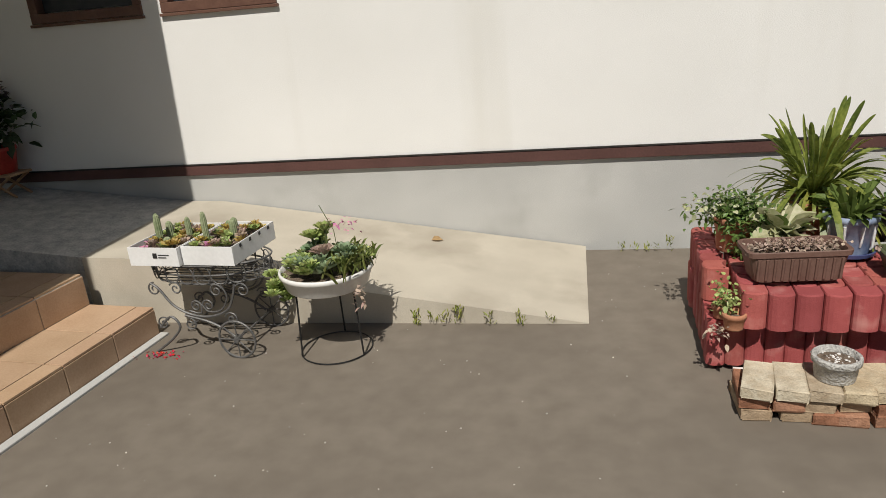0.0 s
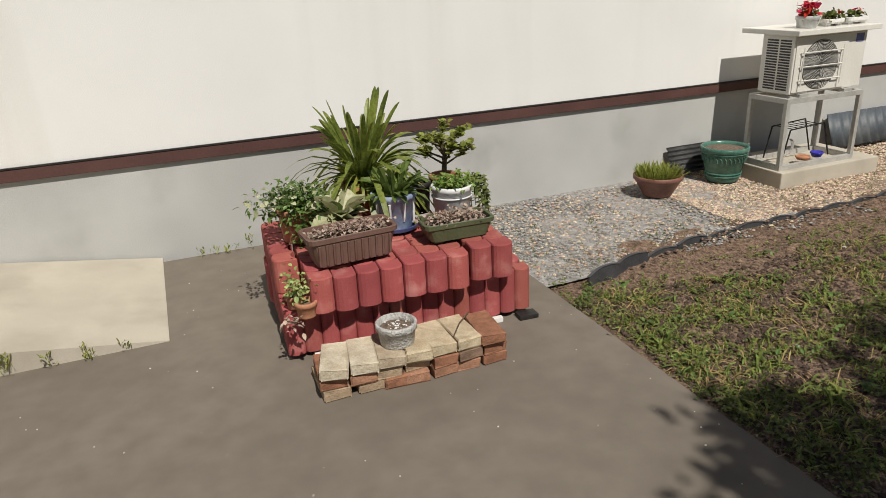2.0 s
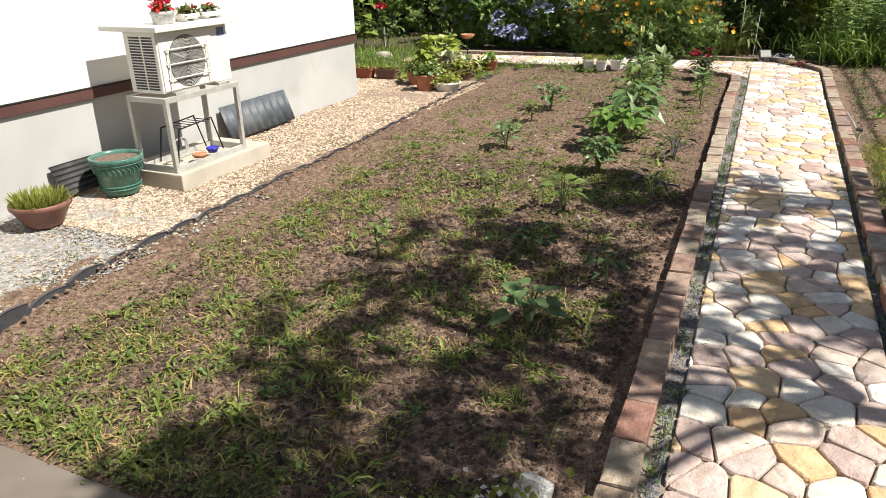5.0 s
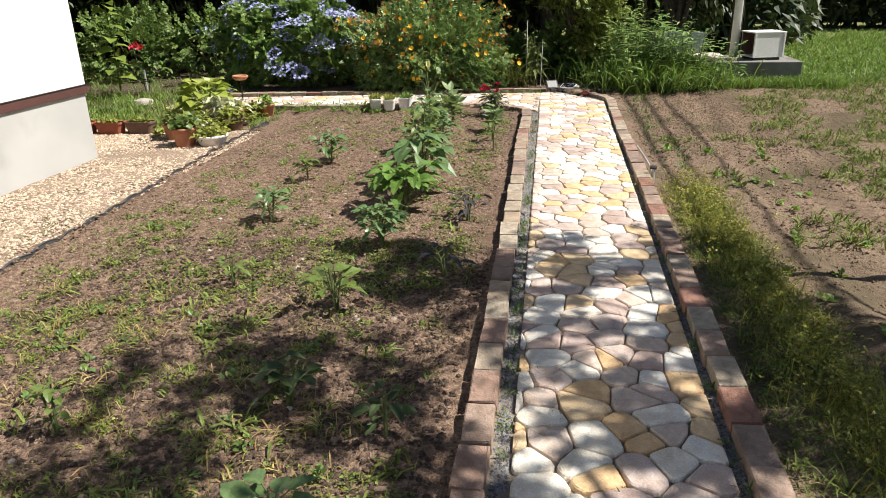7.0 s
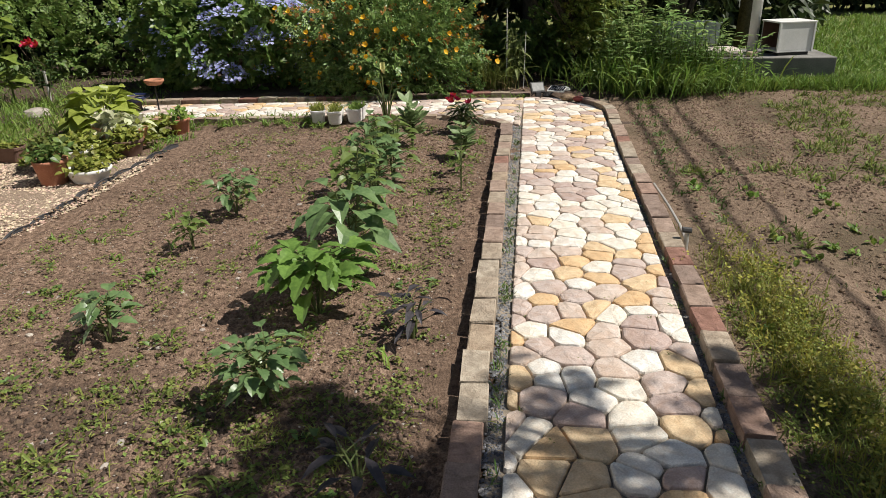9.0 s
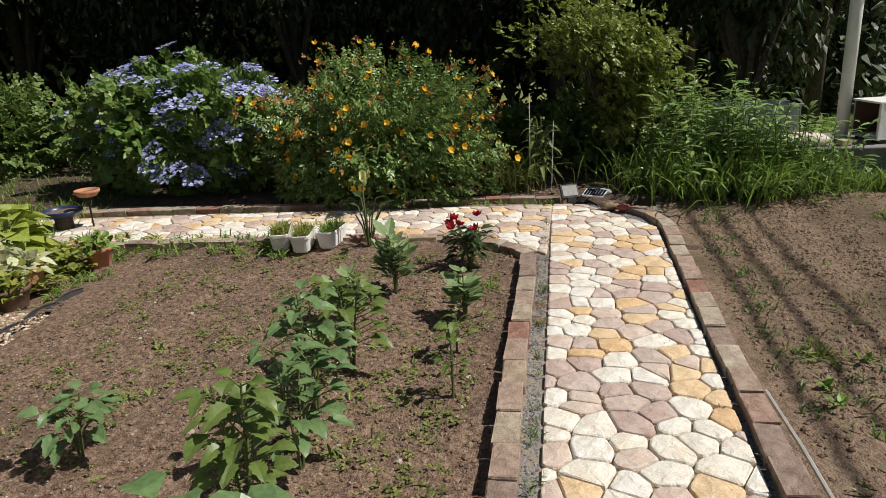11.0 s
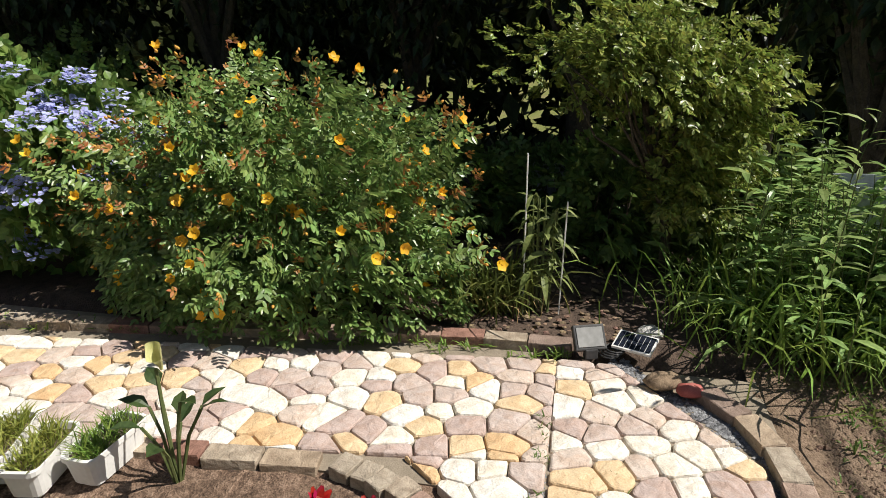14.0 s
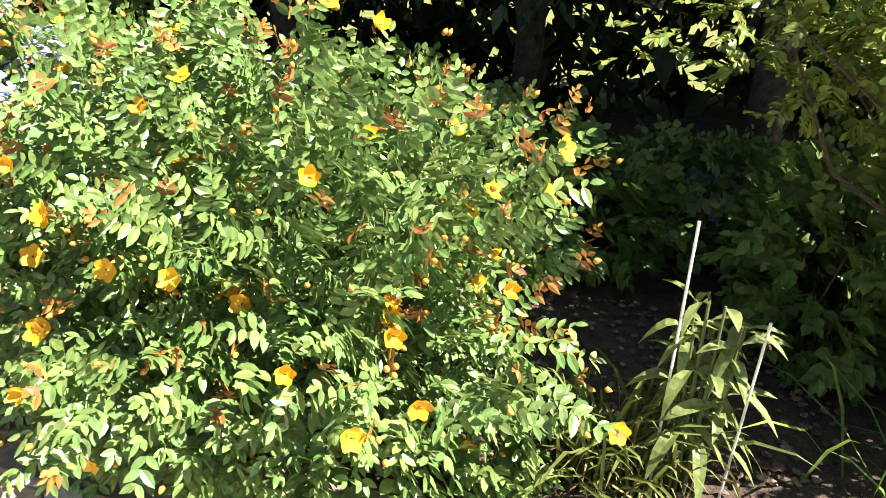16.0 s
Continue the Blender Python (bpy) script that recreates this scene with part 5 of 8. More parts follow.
for y in (-0.15, 0.15):
    part("leg", tube([(x, y, z) for x, z in eased([(-0.24, 0.36), (-0.20, 0.33), (-0.14, 0.25), (-0.05, 0.205), (0.05, 0.20), (0.14, 0.235), (0.18, 0.30), (0.20, 0.36)], 6)], 0.006, 6), IRON, cart)
    part("leg", tube([(x, y, z) for x, z in eased([(-0.24, 0.13), (-0.17, 0.19), (-0.13, 0.14), (-0.19, 0.07), (-0.29, 0.0)], 6)], 0.006, 6), IRON, cart)
    part("leg", tube([(x, y, z) for x, z in eased([(-0.09, 0.20), (0.02, 0.175), (0.10, 0.14), (0.155, 0.10)], 5)], 0.006, 6), IRON, cart)
    part("leg", tube([(x, y, z) for x, z in eased([(-0.06, 0.225), (0.0, 0.215), (0.01, 0.26), (0.04, 0.225), (0.11, 0.235), (0.15, 0.30), (0.13, 0.355)], 5)], 0.004, 6), IRON, cart)
    for c, r, s, f in (((-0.225, 0.33), 0.034, 1.5, 1), ((-0.11, 0.335), 0.034, 2.6, -1), ((0.235, 0.335), 0.036, 2.6, -1), ((0.10, 0.33), 0.034, 0.4, 1), ((-0.02, 0.25), 0.030, 0, 1), ((0.045, 0.255), 0.030, math.pi, -1), ((-0.215, 0.155), 0.034, 0.5, 1), ((-0.07, 0.155), 0.034, 1.6, -1), ((0.155, 0.19), 0.034, 2.8, -1)):
        part("scroll", tube(scroll(c, r, 1.4, s, f, y), 0.004, 5), IRON, cart)
    w = part("wheel", tube([(0.175 + 0.092 * math.cos(2 * math.pi * k / 28), y - math.copysign(0.02, -y), 0.096 + 0.092 * math.sin(2 * math.pi * k / 28)) for k in range(29)], 0.0055, 6), IRON, cart)
    part("hub", tube([(0.175, y * 0.95, 0.096), (0.175, y * 1.22, 0.096)], 0.014, 8), IRON, w)
    for k in range(8):
        a = 2 * math.pi * k / 8
        part("spoke", tube([(0.175, y - math.copysign(0.02, -y), 0.096), (0.175 + 0.09 * math.cos(a), y - math.copysign(0.02, -y), 0.096 + 0.09 * math.sin(a))], 0.003, 5), IRON, w)
part("axle", tube([(0.175, -0.18, 0.096), (0.175, 0.18, 0.096)], 0.005, 6), IRON, cart)

CARD = surface("white_card", [(0.70, 0.70, 0.69), (0.78, 0.78, 0.77)], 6, 0.7, 0.1, 60)
INK = surface("black_ink", [(0.02, 0.02, 0.02), (0.05, 0.05, 0.05)], 30, 0.6, 0, 60)


def tray(x, label, seed):
    t = thing("card_tray", (x, 3.50, 0.456), label, "tray", turn=-5)
    w, d, h = 0.262, 0.38, 0.088
    bm = bmesh.new()
    box(-w / 2, w / 2, -d / 2, d / 2, 0, 0.004, 0, bm)
    part("bottom", bm, CARD, t)
    part("side", box(-w / 2, w / 2, -d / 2, -d / 2 + 0.005, 0.004, h, 0.001), CARD, t)
    part("side", box(-w / 2, w / 2, d / 2 - 0.005, d / 2, 0.004, h, 0.001), CARD, t)
    for sx in (-1, 1):
        part("side", box(sx * w / 2 - 0.0025 - 0.0025 * sx, sx * w / 2 + 0.0025 - 0.0025 * sx, -d / 2 + 0.006, d / 2 - 0.006, 0.004, h, 0.001), CARD, t)
        for k in range(4):
            y = -d / 2 + 0.07 + k * 0.085
            part("hole", box(sx * w / 2 - 0.0010 + sx * 0.001, sx * w / 2 + 0.0010 + sx * 0.001, y - 0.008, y + 0.008, h - 0.022, h - 0.006), INK, t, "dark hand hole")
    part("soil", box(-w / 2 + 0.008, w / 2 - 0.008, -d / 2 + 0.008, d / 2 - 0.008, 0.005, 0.055), POT_SOIL, t)
    r = random.Random(seed)
    for k in range(4):
        x0, y0 = r.uniform(-0.10, 0.10), r.uniform(-0.12, 0.15)
        hh, rr = r.uniform(0.06, 0.16), r.uniform(0.012, 0.018)
        prof = [(rr * 0.8, 0.0), (rr, hh * 0.3), (rr, hh * 0.75), (rr * 0.75, hh * 0.93), (rr * 0.3, hh)]
        bm = lathe(prof, 20)
        for v in bm.verts:
            a = math.atan2(v.co.y, v.co.x)
            s = 1 + 0.10 * math.cos(10 * a)
            v.co = Vector((v.co.x * s + x0, v.co.y * s + y0, v.co.z + 0.05))
        part("cactus", bm, CACTUS, t, "ribbed columnar cactus")
    for n_, mat, z, size in ((16, SUCCULENT, 0.055, 0.034), (14, PALE_SUCC, 0.055, 0.036), (10, AUTUMN_SUCC, 0.06, 0.036), (5, PINK_PETAL, 0.055, 0.030)):
        succulents(t, [(RNG.uniform(-0.105, 0.105), RNG.uniform(-0.155, 0.155), z + RNG.uniform(0, 0.025)) for _ in range(n_)], size, mat, "succulent_rosette", 16)
    return t


t1 = tray(-1.15, "white card tray of small cacti and succulents, with a black mark", 3)
part("printed_mark", box(0.0, 0.022, -0.1925, -0.1905, 0.038, 0.062), INK, t1, "black square mark")
for k in range(2):
    part("printed_line", box(0.028, 0.085 - 0.015 * k, -0.1925, -0.1905, 0.052 - 0.012 * k, 0.056 - 0.012 * k), INK, t1, "small grey print")
tray(-0.882, "white card tray of tall cacti and succulents", 8)

STONE_GRIT = surface("grit", [(0.28, 0.25, 0.21), (0.6, 0.57, 0.52)], 30, 0.85, 0.2, 90, island=0.5)

# ---- round planter on a wire stand ----
stand = thing("wire_plant_stand", (-0.385, 3.40, 0), "thin black wire plant stand with a ground ring", "plant stand")
part("ring", tube([(0.165 * math.cos(2 * math.pi * k / 40), 0.165 * math.sin(2 * math.pi * k / 40), 0.006) for k in range(41)], 0.0035, 5), BLACK_IRON, stand)
part("ring", tube([(0.150 * math.cos(2 * math.pi * k / 40), 0.150 * math.sin(2 * math.pi * k / 40), 0.325) for k in range(41)], 0.0035, 5), BLACK_IRON, stand)
for a in (215, 335, 95):
    c, s = math.cos(radians(a)), math.sin(radians(a))
    part("leg", tube([(0.165 * c, 0.165 * s, 0.006), (0.15 * c, 0.15 * s, 0.325)], 0.0045, 6), BLACK_IRON, stand)
p = pot("round_planter", (-0.385, 3.40, 0.33), 0.212, 0.085, WHITE_PLASTIC, "shallow white round planter overflowing with succulents", 0.86, 0.01, "planter")


ring_spots = lambda n, r, z, dz: [(r * math.sqrt(RNG.random()) * math.cos(b), r * math.sqrt(RNG.random()) * math.sin(b), z + RNG.uniform(0, dz)) for b in RNG.uniform(0, 6.28, n)]
BLUE_SUCC = leaf_mat("blue_green_succulent", (0.16, 0.23, 0.13), (0.30, 0.37, 0.22), 0.15, 0.45)
succulents(p, ring_spots(34, 0.19, 0.085, 0.045), 0.046, SUCCULENT, "green_rosette")
succulents(p, ring_spots(16, 0.16, 0.10, 0.05), 0.052, BLUE_SUCC, "blue_rosette")
succulents(p, [(-0.19 + RNG.normal(0, 0.025), -0.08 + RNG.normal(0, 0.05), 0.07 - 0.11 * RNG.random()) for _ in range(22)], 0.040, SUCCULENT, "trailing_rosette")
succulents(p, [(-0.06, 0.04, 0.20), (0.0, 0.05, 0.235), (-0.04, 0.08, 0.19)], 0.055, SUCCULENT, "tall_rosette", 28)
succulents(p, [(0.01, -0.04, 0.15), (-0.03, -0.12, 0.10)], 0.06, PALE_SUCC, "bronze_rosette", 26)
for x, y, z in ((-0.06, 0.04, 0.20), (0.0, 0.05, 0.235), (-0.04, 0.08, 0.19)):
    part("stalk", tube([(x, y, 0.06), (x, y, z + 0.005)], 0.006, 5), STEM, p)
P = np.stack([RNG.normal(0.12, 0.05, 240), RNG.normal(0, 0.07, 240), np.full(240, 0.09)], 1)
leaf_part("grass", P, rand_dirs(240, 2.2), 0.15 * RNG.uniform(0.5, 1.2, 240), OLIVE_LEAF, p, BLADE, 0.5, kind="stuff")
clump(p, 40, (0.10, 0.03, 0.27), (0.07, 0.06, 0.03), 0.016, PINK_PETAL, LEAF_WIDE, "pink_bloom")
part("flower_stalk", tube([(0.07, 0, 0.1), (0.06, 0, 0.25), (0.0, 0.02, 0.36)], 0.0018, 4), STEM, p)
clump(p, 26, (0.17, -0.10, -0.02), (0.03, 0.02, 0.05), 0.028, PALE_SUCC, LEAF_WIDE, "hanging_rosette")

tagged(pebbles("asphalt_grit", 300, lambda: (RNG.uniform(-1.6, 2.45), RNG.uniform(0.6, 4.6), 0.0), 0.0036, STONE_GRIT, 0, 0.6), "pale grit scattered on the asphalt", "grit", kind="stuff")

# weeds in the joint at the foot of the ramp and wall
for x, y, n_, h in ((-0.06, 3.645, 26, 0.07), (0.02, 3.645, 14, 0.06), (0.09, 3.645, 16, 0.08), (0.15, 3.645, 34, 0.1), (0.30, 3.645, 18, 0.06), (0.45, 3.645, 26, 0.07), (0.60, 3.645, 12, 0.06), (0.98, 4.66, 14, 0.06), (1.06, 4.66, 10, 0.05), (1.12, 4.66, 12, 0.05), (1.18, 4.66, 12, 0.05), (1.25, 4.66, 22, 0.09)):
    P = np.stack([RNG.normal(x, 0.012, n_), RNG.normal(y, 0.008, n_), RNG.uniform(0.0, h, n_)], 1)
    tagged(leaf_part("weed", P, rand_dirs(n_, 1.4), 0.036 * RNG.uniform(0.6, 1.2, n_), YELLOW_LEAF, None, ((0.0, 0.03), (0.4, 0.1), (0.75, 0.08), (1.0, 0.0))), "small green weed in the joint of the asphalt", "weed", "weeds at the ramp", "stuff")
fallen = clump(None, 46, (-1.24, 3.30, 0.004), (0.11, 0.05, 0.001), 0.016, RED_PETAL, LEAF_WIDE, "fallen_petals")
tagged(fallen, "fallen red petals on the asphalt", "petals")
dead = tagged(part("dead_leaf", mesh_of("dead_leaf", *leaves([(-0.14, 4.52, 0.145)], [(1, 0.2, 0.0)], 0.07, LEAF_WIDE, 0.1, 0.6)), STRAW), "curled dry leaf on the ramp", "leaf")

# potted plant on a folding stool in the porch's shade
WOOD = surface("pale_wood", [(0.34, 0.20, 0.11), (0.46, 0.29, 0.17)], 14, 0.7, 0.2, 120)
stool = thing("folding_stool", (-3.02, 4.58, 0.505), "small folding wooden stool", "stool")
for y in (-0.08, 0.08):
    part("leg", tube([(-0.11, y, 0.0), (0.11, y, 0.14)], 0.009, 6), WOOD, stool)
    part("leg", tube([(0.11, y * 0.85, 0.0), (-0.11, y * 0.85, 0.14)], 0.009, 6), WOOD, stool)
part("seat", box(-0.13, 0.13, -0.1, 0.1, 0.14, 0.155, 0.003), WOOD, stool)
p = pot("red_pot", (-3.04, 4.58, 0.661), 0.13, 0.17, surface("red_glaze", [(0.32, 0.03, 0.025), (0.42, 0.06, 0.04)], 8, 0.4, 0.1, 60), "red pot with a flowering hydrangea", 0.75)
clump(p, 260, (0, 0, 0.34), (0.20, 0.16, 0.14), 0.08, DEEP_LEAF, LEAF_WIDE)
clump(p, 240, (0.05, 0, 0.5), (0.10, 0.08, 0.08), 0.04, PURPLE_LEAF, LEAF_WIDE, "faded_bloom")
clump(p, 60, (-0.12, -0.05, 0.50), (0.05, 0.05, 0.04), 0.03, PINK_PETAL, LEAF_WIDE, "pink_bloom")

# ---- outdoor unit of the air conditioner ----
CREAM = surface("cream_enamel", [(0.66, 0.64, 0.58), (0.74, 0.72, 0.66)], 5, 0.4, 0.05, 80)
GALV = surface("galvanised", [(0.42, 0.41, 0.38), (0.55, 0.54, 0.5)], 14, 0.5, 0.1, 90, metal=0.3)
DARKGRILLE = surface("dark_grille", [(0.03, 0.03, 0.03), (0.06, 0.06, 0.06)], 30, 0.6, 0.1, 90)
pad = tagged(part("concrete_pad", box(4.73, 5.65, 4.10, 4.66, -0.08, 0.085, 0.008), RAMP_CONCRETE), "pale concrete pad under the outdoor unit", "concrete pad")
rack = thing("metal_rack", (4.75, 4.15, 0.085), "galvanised angle-iron stand for the outdoor unit", "metal stand")
for x in (0.0, 0.665):
    for y in (0.0, 0.31):
        part("leg", box(x, x + 0.03, y, y + 0.03, 0.035, 0.455, 0.002), GALV, rack)
for z in (0.0, 0.455):
    part("beam", box(0.0, 0.695, 0.0, 0.03, z, z + 0.035, 0.002), GALV, rack)
    part("beam", box(0.0, 0.695, 0.31, 0.34, z, z + 0.035, 0.002), GALV, rack)
    part("beam", box(0.0, 0.03, 0.031, 0.309, z, z + 0.035, 0.002), GALV, rack)
    part("beam", box(0.665, 0.695, 0.031, 0.309, z, z + 0.035, 0.002), GALV, rack)
ac = thing("outdoor_unit", (4.775, 4.165, 0.575), "cream air-conditioner outdoor unit with a round fan grille", "air conditioner")
AW, AD, AH = 0.645, 0.28, 0.40
part("body", box(0, AW, 0.008, AD, 0.022, AH, 0.010), CREAM, ac)
for x in (0.08, AW - 0.16):
    part("foot", box(x, x + 0.08, -0.01, AD + 0.01, 0.0, 0.021, 0.002), GALV, ac)
part("front_panel", box(0.012, AW - 0.17, 0.0, 0.009, 0.035, AH - 0.012, 0.003), CREAM, ac)
fan = part("fan_opening", tube([(0.235, -0.002, 0.205), (0.235, 0.0085, 0.205)], 0.162, 40), surface("fan_grey", [(0.05, 0.05, 0.048), (0.10, 0.10, 0.095)], 60, 0.6, 0.2, 90), ac, "dark grey fan opening")
for k in range(17):
    r = 0.02 + 0.0085 * k
    part("grille_ring", tube([(0.235 + r * math.cos(2 * math.pi * q / 32), -0.006, 0.205 + r * math.sin(2 * math.pi * q / 32)) for q in range(33)], 0.0012, 4), CREAM, fan)
for k in range(16):
    a = 2 * math.pi * k / 16
    part("grille_spoke", tube([(0.235 + 0.02 * math.cos(a), -0.006, 0.205 + 0.02 * math.sin(a)), (0.235 + 0.158 * math.cos(a), -0.006, 0.205 + 0.158 * math.sin(a))], 0.0015, 4), DARKGRILLE, fan)
for z in (0.11, 0.20, 0.29):
    part("guard_wire", tube([(0.05, -0.004, z), (0.06, -0.02, z), (0.41, -0.02, z), (0.42, -0.004, z)], 0.004, 5), CREAM, ac, "white guard wire")
for x in (0.06, 0.41):
    part("guard_wire", tube([(x, -0.02, 0.07), (x, -0.02, 0.32)], 0.004, 5), CREAM, ac, "white guard wire")
for k in range(19):
    part("side_slot", box(-0.0015, 0.002, 0.035, 0.125, 0.045 + 0.0175 * k, 0.056 + 0.0175 * k), DARKGRILLE, ac, "dark side slot")
    part("side_slot", box(-0.0015, 0.002, 0.14, 0.235, 0.045 + 0.0175 * k, 0.056 + 0.0175 * k), DARKGRILLE, ac, "dark side slot")
part("rating_label", box(AW - 0.10, AW - 0.03, 0.0055, 0.0075, AH - 0.075, AH - 0.02), surface("label_blue", [(0.10, 0.12, 0.30), (0.2, 0.22, 0.4)], 60, 0.6, 0, 90), ac, "blue and grey label")
boardt = tagged(part("top_board", box(4.735, 5.475, 4.115, 4.60, 0.977, 1.010, 0.004), CREAM), "white board laid on the outdoor unit", "board")
p = pot("glass_bowl", (4.95, 4.26, 1.012), 0.075, 0.075, surface("dull_glass", [(0.35, 0.36, 0.35), (0.5, 0.5, 0.48)], 10, 0.2, 0.05, 30), "clear bowl with soil and red flowers", 0.8)
clump(p, 90, (0, 0, 0.12), (0.06, 0.05, 0.05), 0.045, RED_PETAL, LEAF_WIDE, "red_flowers")
clump(p, 40, (0, 0, 0.09), (0.05, 0.05, 0.02), 0.05, GREEN_LEAF)
for x, n_ in ((5.16, 0.16), (5.37, 0.19)):
    tr = trough("small_planter", (x, 4.26, 1.012), n_, 0.11, 0.045, WHITE_PLASTIC, "small white planter with low plants", 0)
    clump(tr, 90, (0, 0, 0.06), (0.06, 0.04, 0.02), 0.035, OLIVE_LEAF, LEAF_WIDE)
    clump(tr, 24, (0.03, 0, 0.07), (0.03, 0.03, 0.02), 0.03, RED_PETAL, LEAF_WIDE, "red_leaves")

# under the rack
crate = thing("wire_rack", (4.84, 4.22, 0.122), "black wire rack under the outdoor unit", "rack")
for y in (0.0, 0.16):
    part("hoop", tube([(0.0, y, 0.0), (0.05, y, 0.22), (0.36, y, 0.24), (0.44, y, 0.0)], 0.006, 6), BLACK_IRON, crate)
for k in range(6):
    x = 0.07 + 0.056 * k
    part("bar", tube([(x, 0.0, 0.225), (x, 0.16, 0.225)], 0.003, 5), BLACK_IRON, crate)
part("coil", tube([(0.12 + (0.06 + 0.012 * math.sin(k * 0.9)) * math.cos(k * 0.5), 0.08, 0.08 + 0.06 * math.sin(k * 0.5)) for k in range(60)], 0.004, 5), GALV, crate, "loop of grey wire")
bowl = pot("blue_dish", (5.17, 4.22, 0.122), 0.045, 0.035, surface("blue_dish_glaze", [(0.03, 0.03, 0.30), (0.06, 0.05, 0.42)], 8, 0.25, 0, 30), "small cobalt blue dish", 0.7, 0.006, "dish", False)
pot("clay_saucer", (5.03, 4.21, 0.122), 0.05, 0.025, TERRACOTTA, "small clay saucer under the rack", 0.8, 0.006, "dish", False)

# corrugated panels leaning on the wall
SLATE = surface("grey_sheet", [(0.055, 0.065, 0.075), (0.10, 0.115, 0.13)], 6, 0.55, 0.15, 80, stain=((0.17, 0.18, 0.18), 4, 0.55, 0.8))


def corrugated(name, x0, x1, h, lean, waves, label, amp=0.011, along=True, mat=SLATE):
    t = thing(name, (x0, WALL_Y - lean - 0.02, 0.0), label, "sheet")
    L_ = math.hypot(h, lean)
    n = waves * 8
    w = x1 - x0
    V_, F_ = [], []
    for side in (0, 0.004):
        for i in range(n + 1):
            for j in range(2):
                s = (i / n) if along else j
                q = j if along else i / n
                d = amp * math.sin(2 * math.pi * waves * i / n) + side
                V_.append((s * w, lean * q - d * h / L_, h * q + d * lean / L_ + 0.004))
    m_ = 2 * (n + 1)
    for i in range(n):
        F_ += [(2 * i, 2 * i + 2, 2 * i + 3, 2 * i + 1), (m_ + 2 * i, m_ + 2 * i + 1, m_ + 2 * i + 3, m_ + 2 * i + 2), (2 * i, m_ + 2 * i, m_ + 2 * i + 2, 2 * i + 2), (2 * i + 1, 2 * i + 3, m_ + 2 * i + 3, m_ + 2 * i + 1)]
    part("sheet", mesh_of("sheet", V_, F_), mat, t, "", True)
    return t


corrugated("corrugated_sheet", 5.85, 6.72, 0.26, 0.10, 9, "weathered grey corrugated sheet leaning on the wall")
corrugated("black_panel", 4.28, 4.62, 0.19, 0.08, 6, "black ribbed plastic panel leaning on the wall", 0.006, False, DARKGRILLE)
p = pot("jade_pot", (4.555, 4.46, -0.012), 0.165, 0.245, JADE_GLAZE, "large jade green glazed pot with a raised garland", 0.66, 0.016, soil=True)
for k in range(30):
    a = 2 * math.pi * k / 30
    c, s = math.cos(a), math.sin(a)
    part("relief", tube([(0.149 * c, 0.149 * s, 0.185), (0.1475 * math.cos(a + 0.09), 0.1475 * math.sin(a + 0.09), 0.168), (0.142 * math.cos(a + 0.1), 0.142 * math.sin(a + 0.1), 0.145)], 0.006, 5), JADE_GLAZE, p)
for z, r in ((0.06, 0.124), (0.04, 0.121), (0.205, 0.156)):
    part("band", tube([(r * math.cos(2 * math.pi * q / 36), r * math.sin(2 * math.pi * q / 36), z) for q in range(37)], 0.006, 5), JADE_GLAZE, p)
p = pot("clay_bowl", (3.94, 4.40, -0.012), 0.165, 0.14, surface("red_brown_glaze", [(0.15, 0.065, 0.048), (0.24, 0.115, 0.085)], 10, 0.45, 0.1, 70), "red-brown bowl with a dome of feathery green moss phlox", 0.58, 0.014)
n_ = 700
a = RNG.uniform(0, 2 * np.pi, n_)
r = 0.13 * np.sqrt(RNG.random(n_))
P = np.stack([r * np.cos(a), r * np.sin(a), np.full(n_, 0.11)], 1)
leaf_part("foliage", P, np.stack([r * np.cos(a) * 4, r * np.sin(a) * 4, np.ones(n_)], 1) + RNG.normal(0, 0.25, (n_, 3)), 0.11 * RNG.uniform(0.5, 1.1, n_), YELLOW_LEAF, p, BLADE, 0.1, kind="stuff")

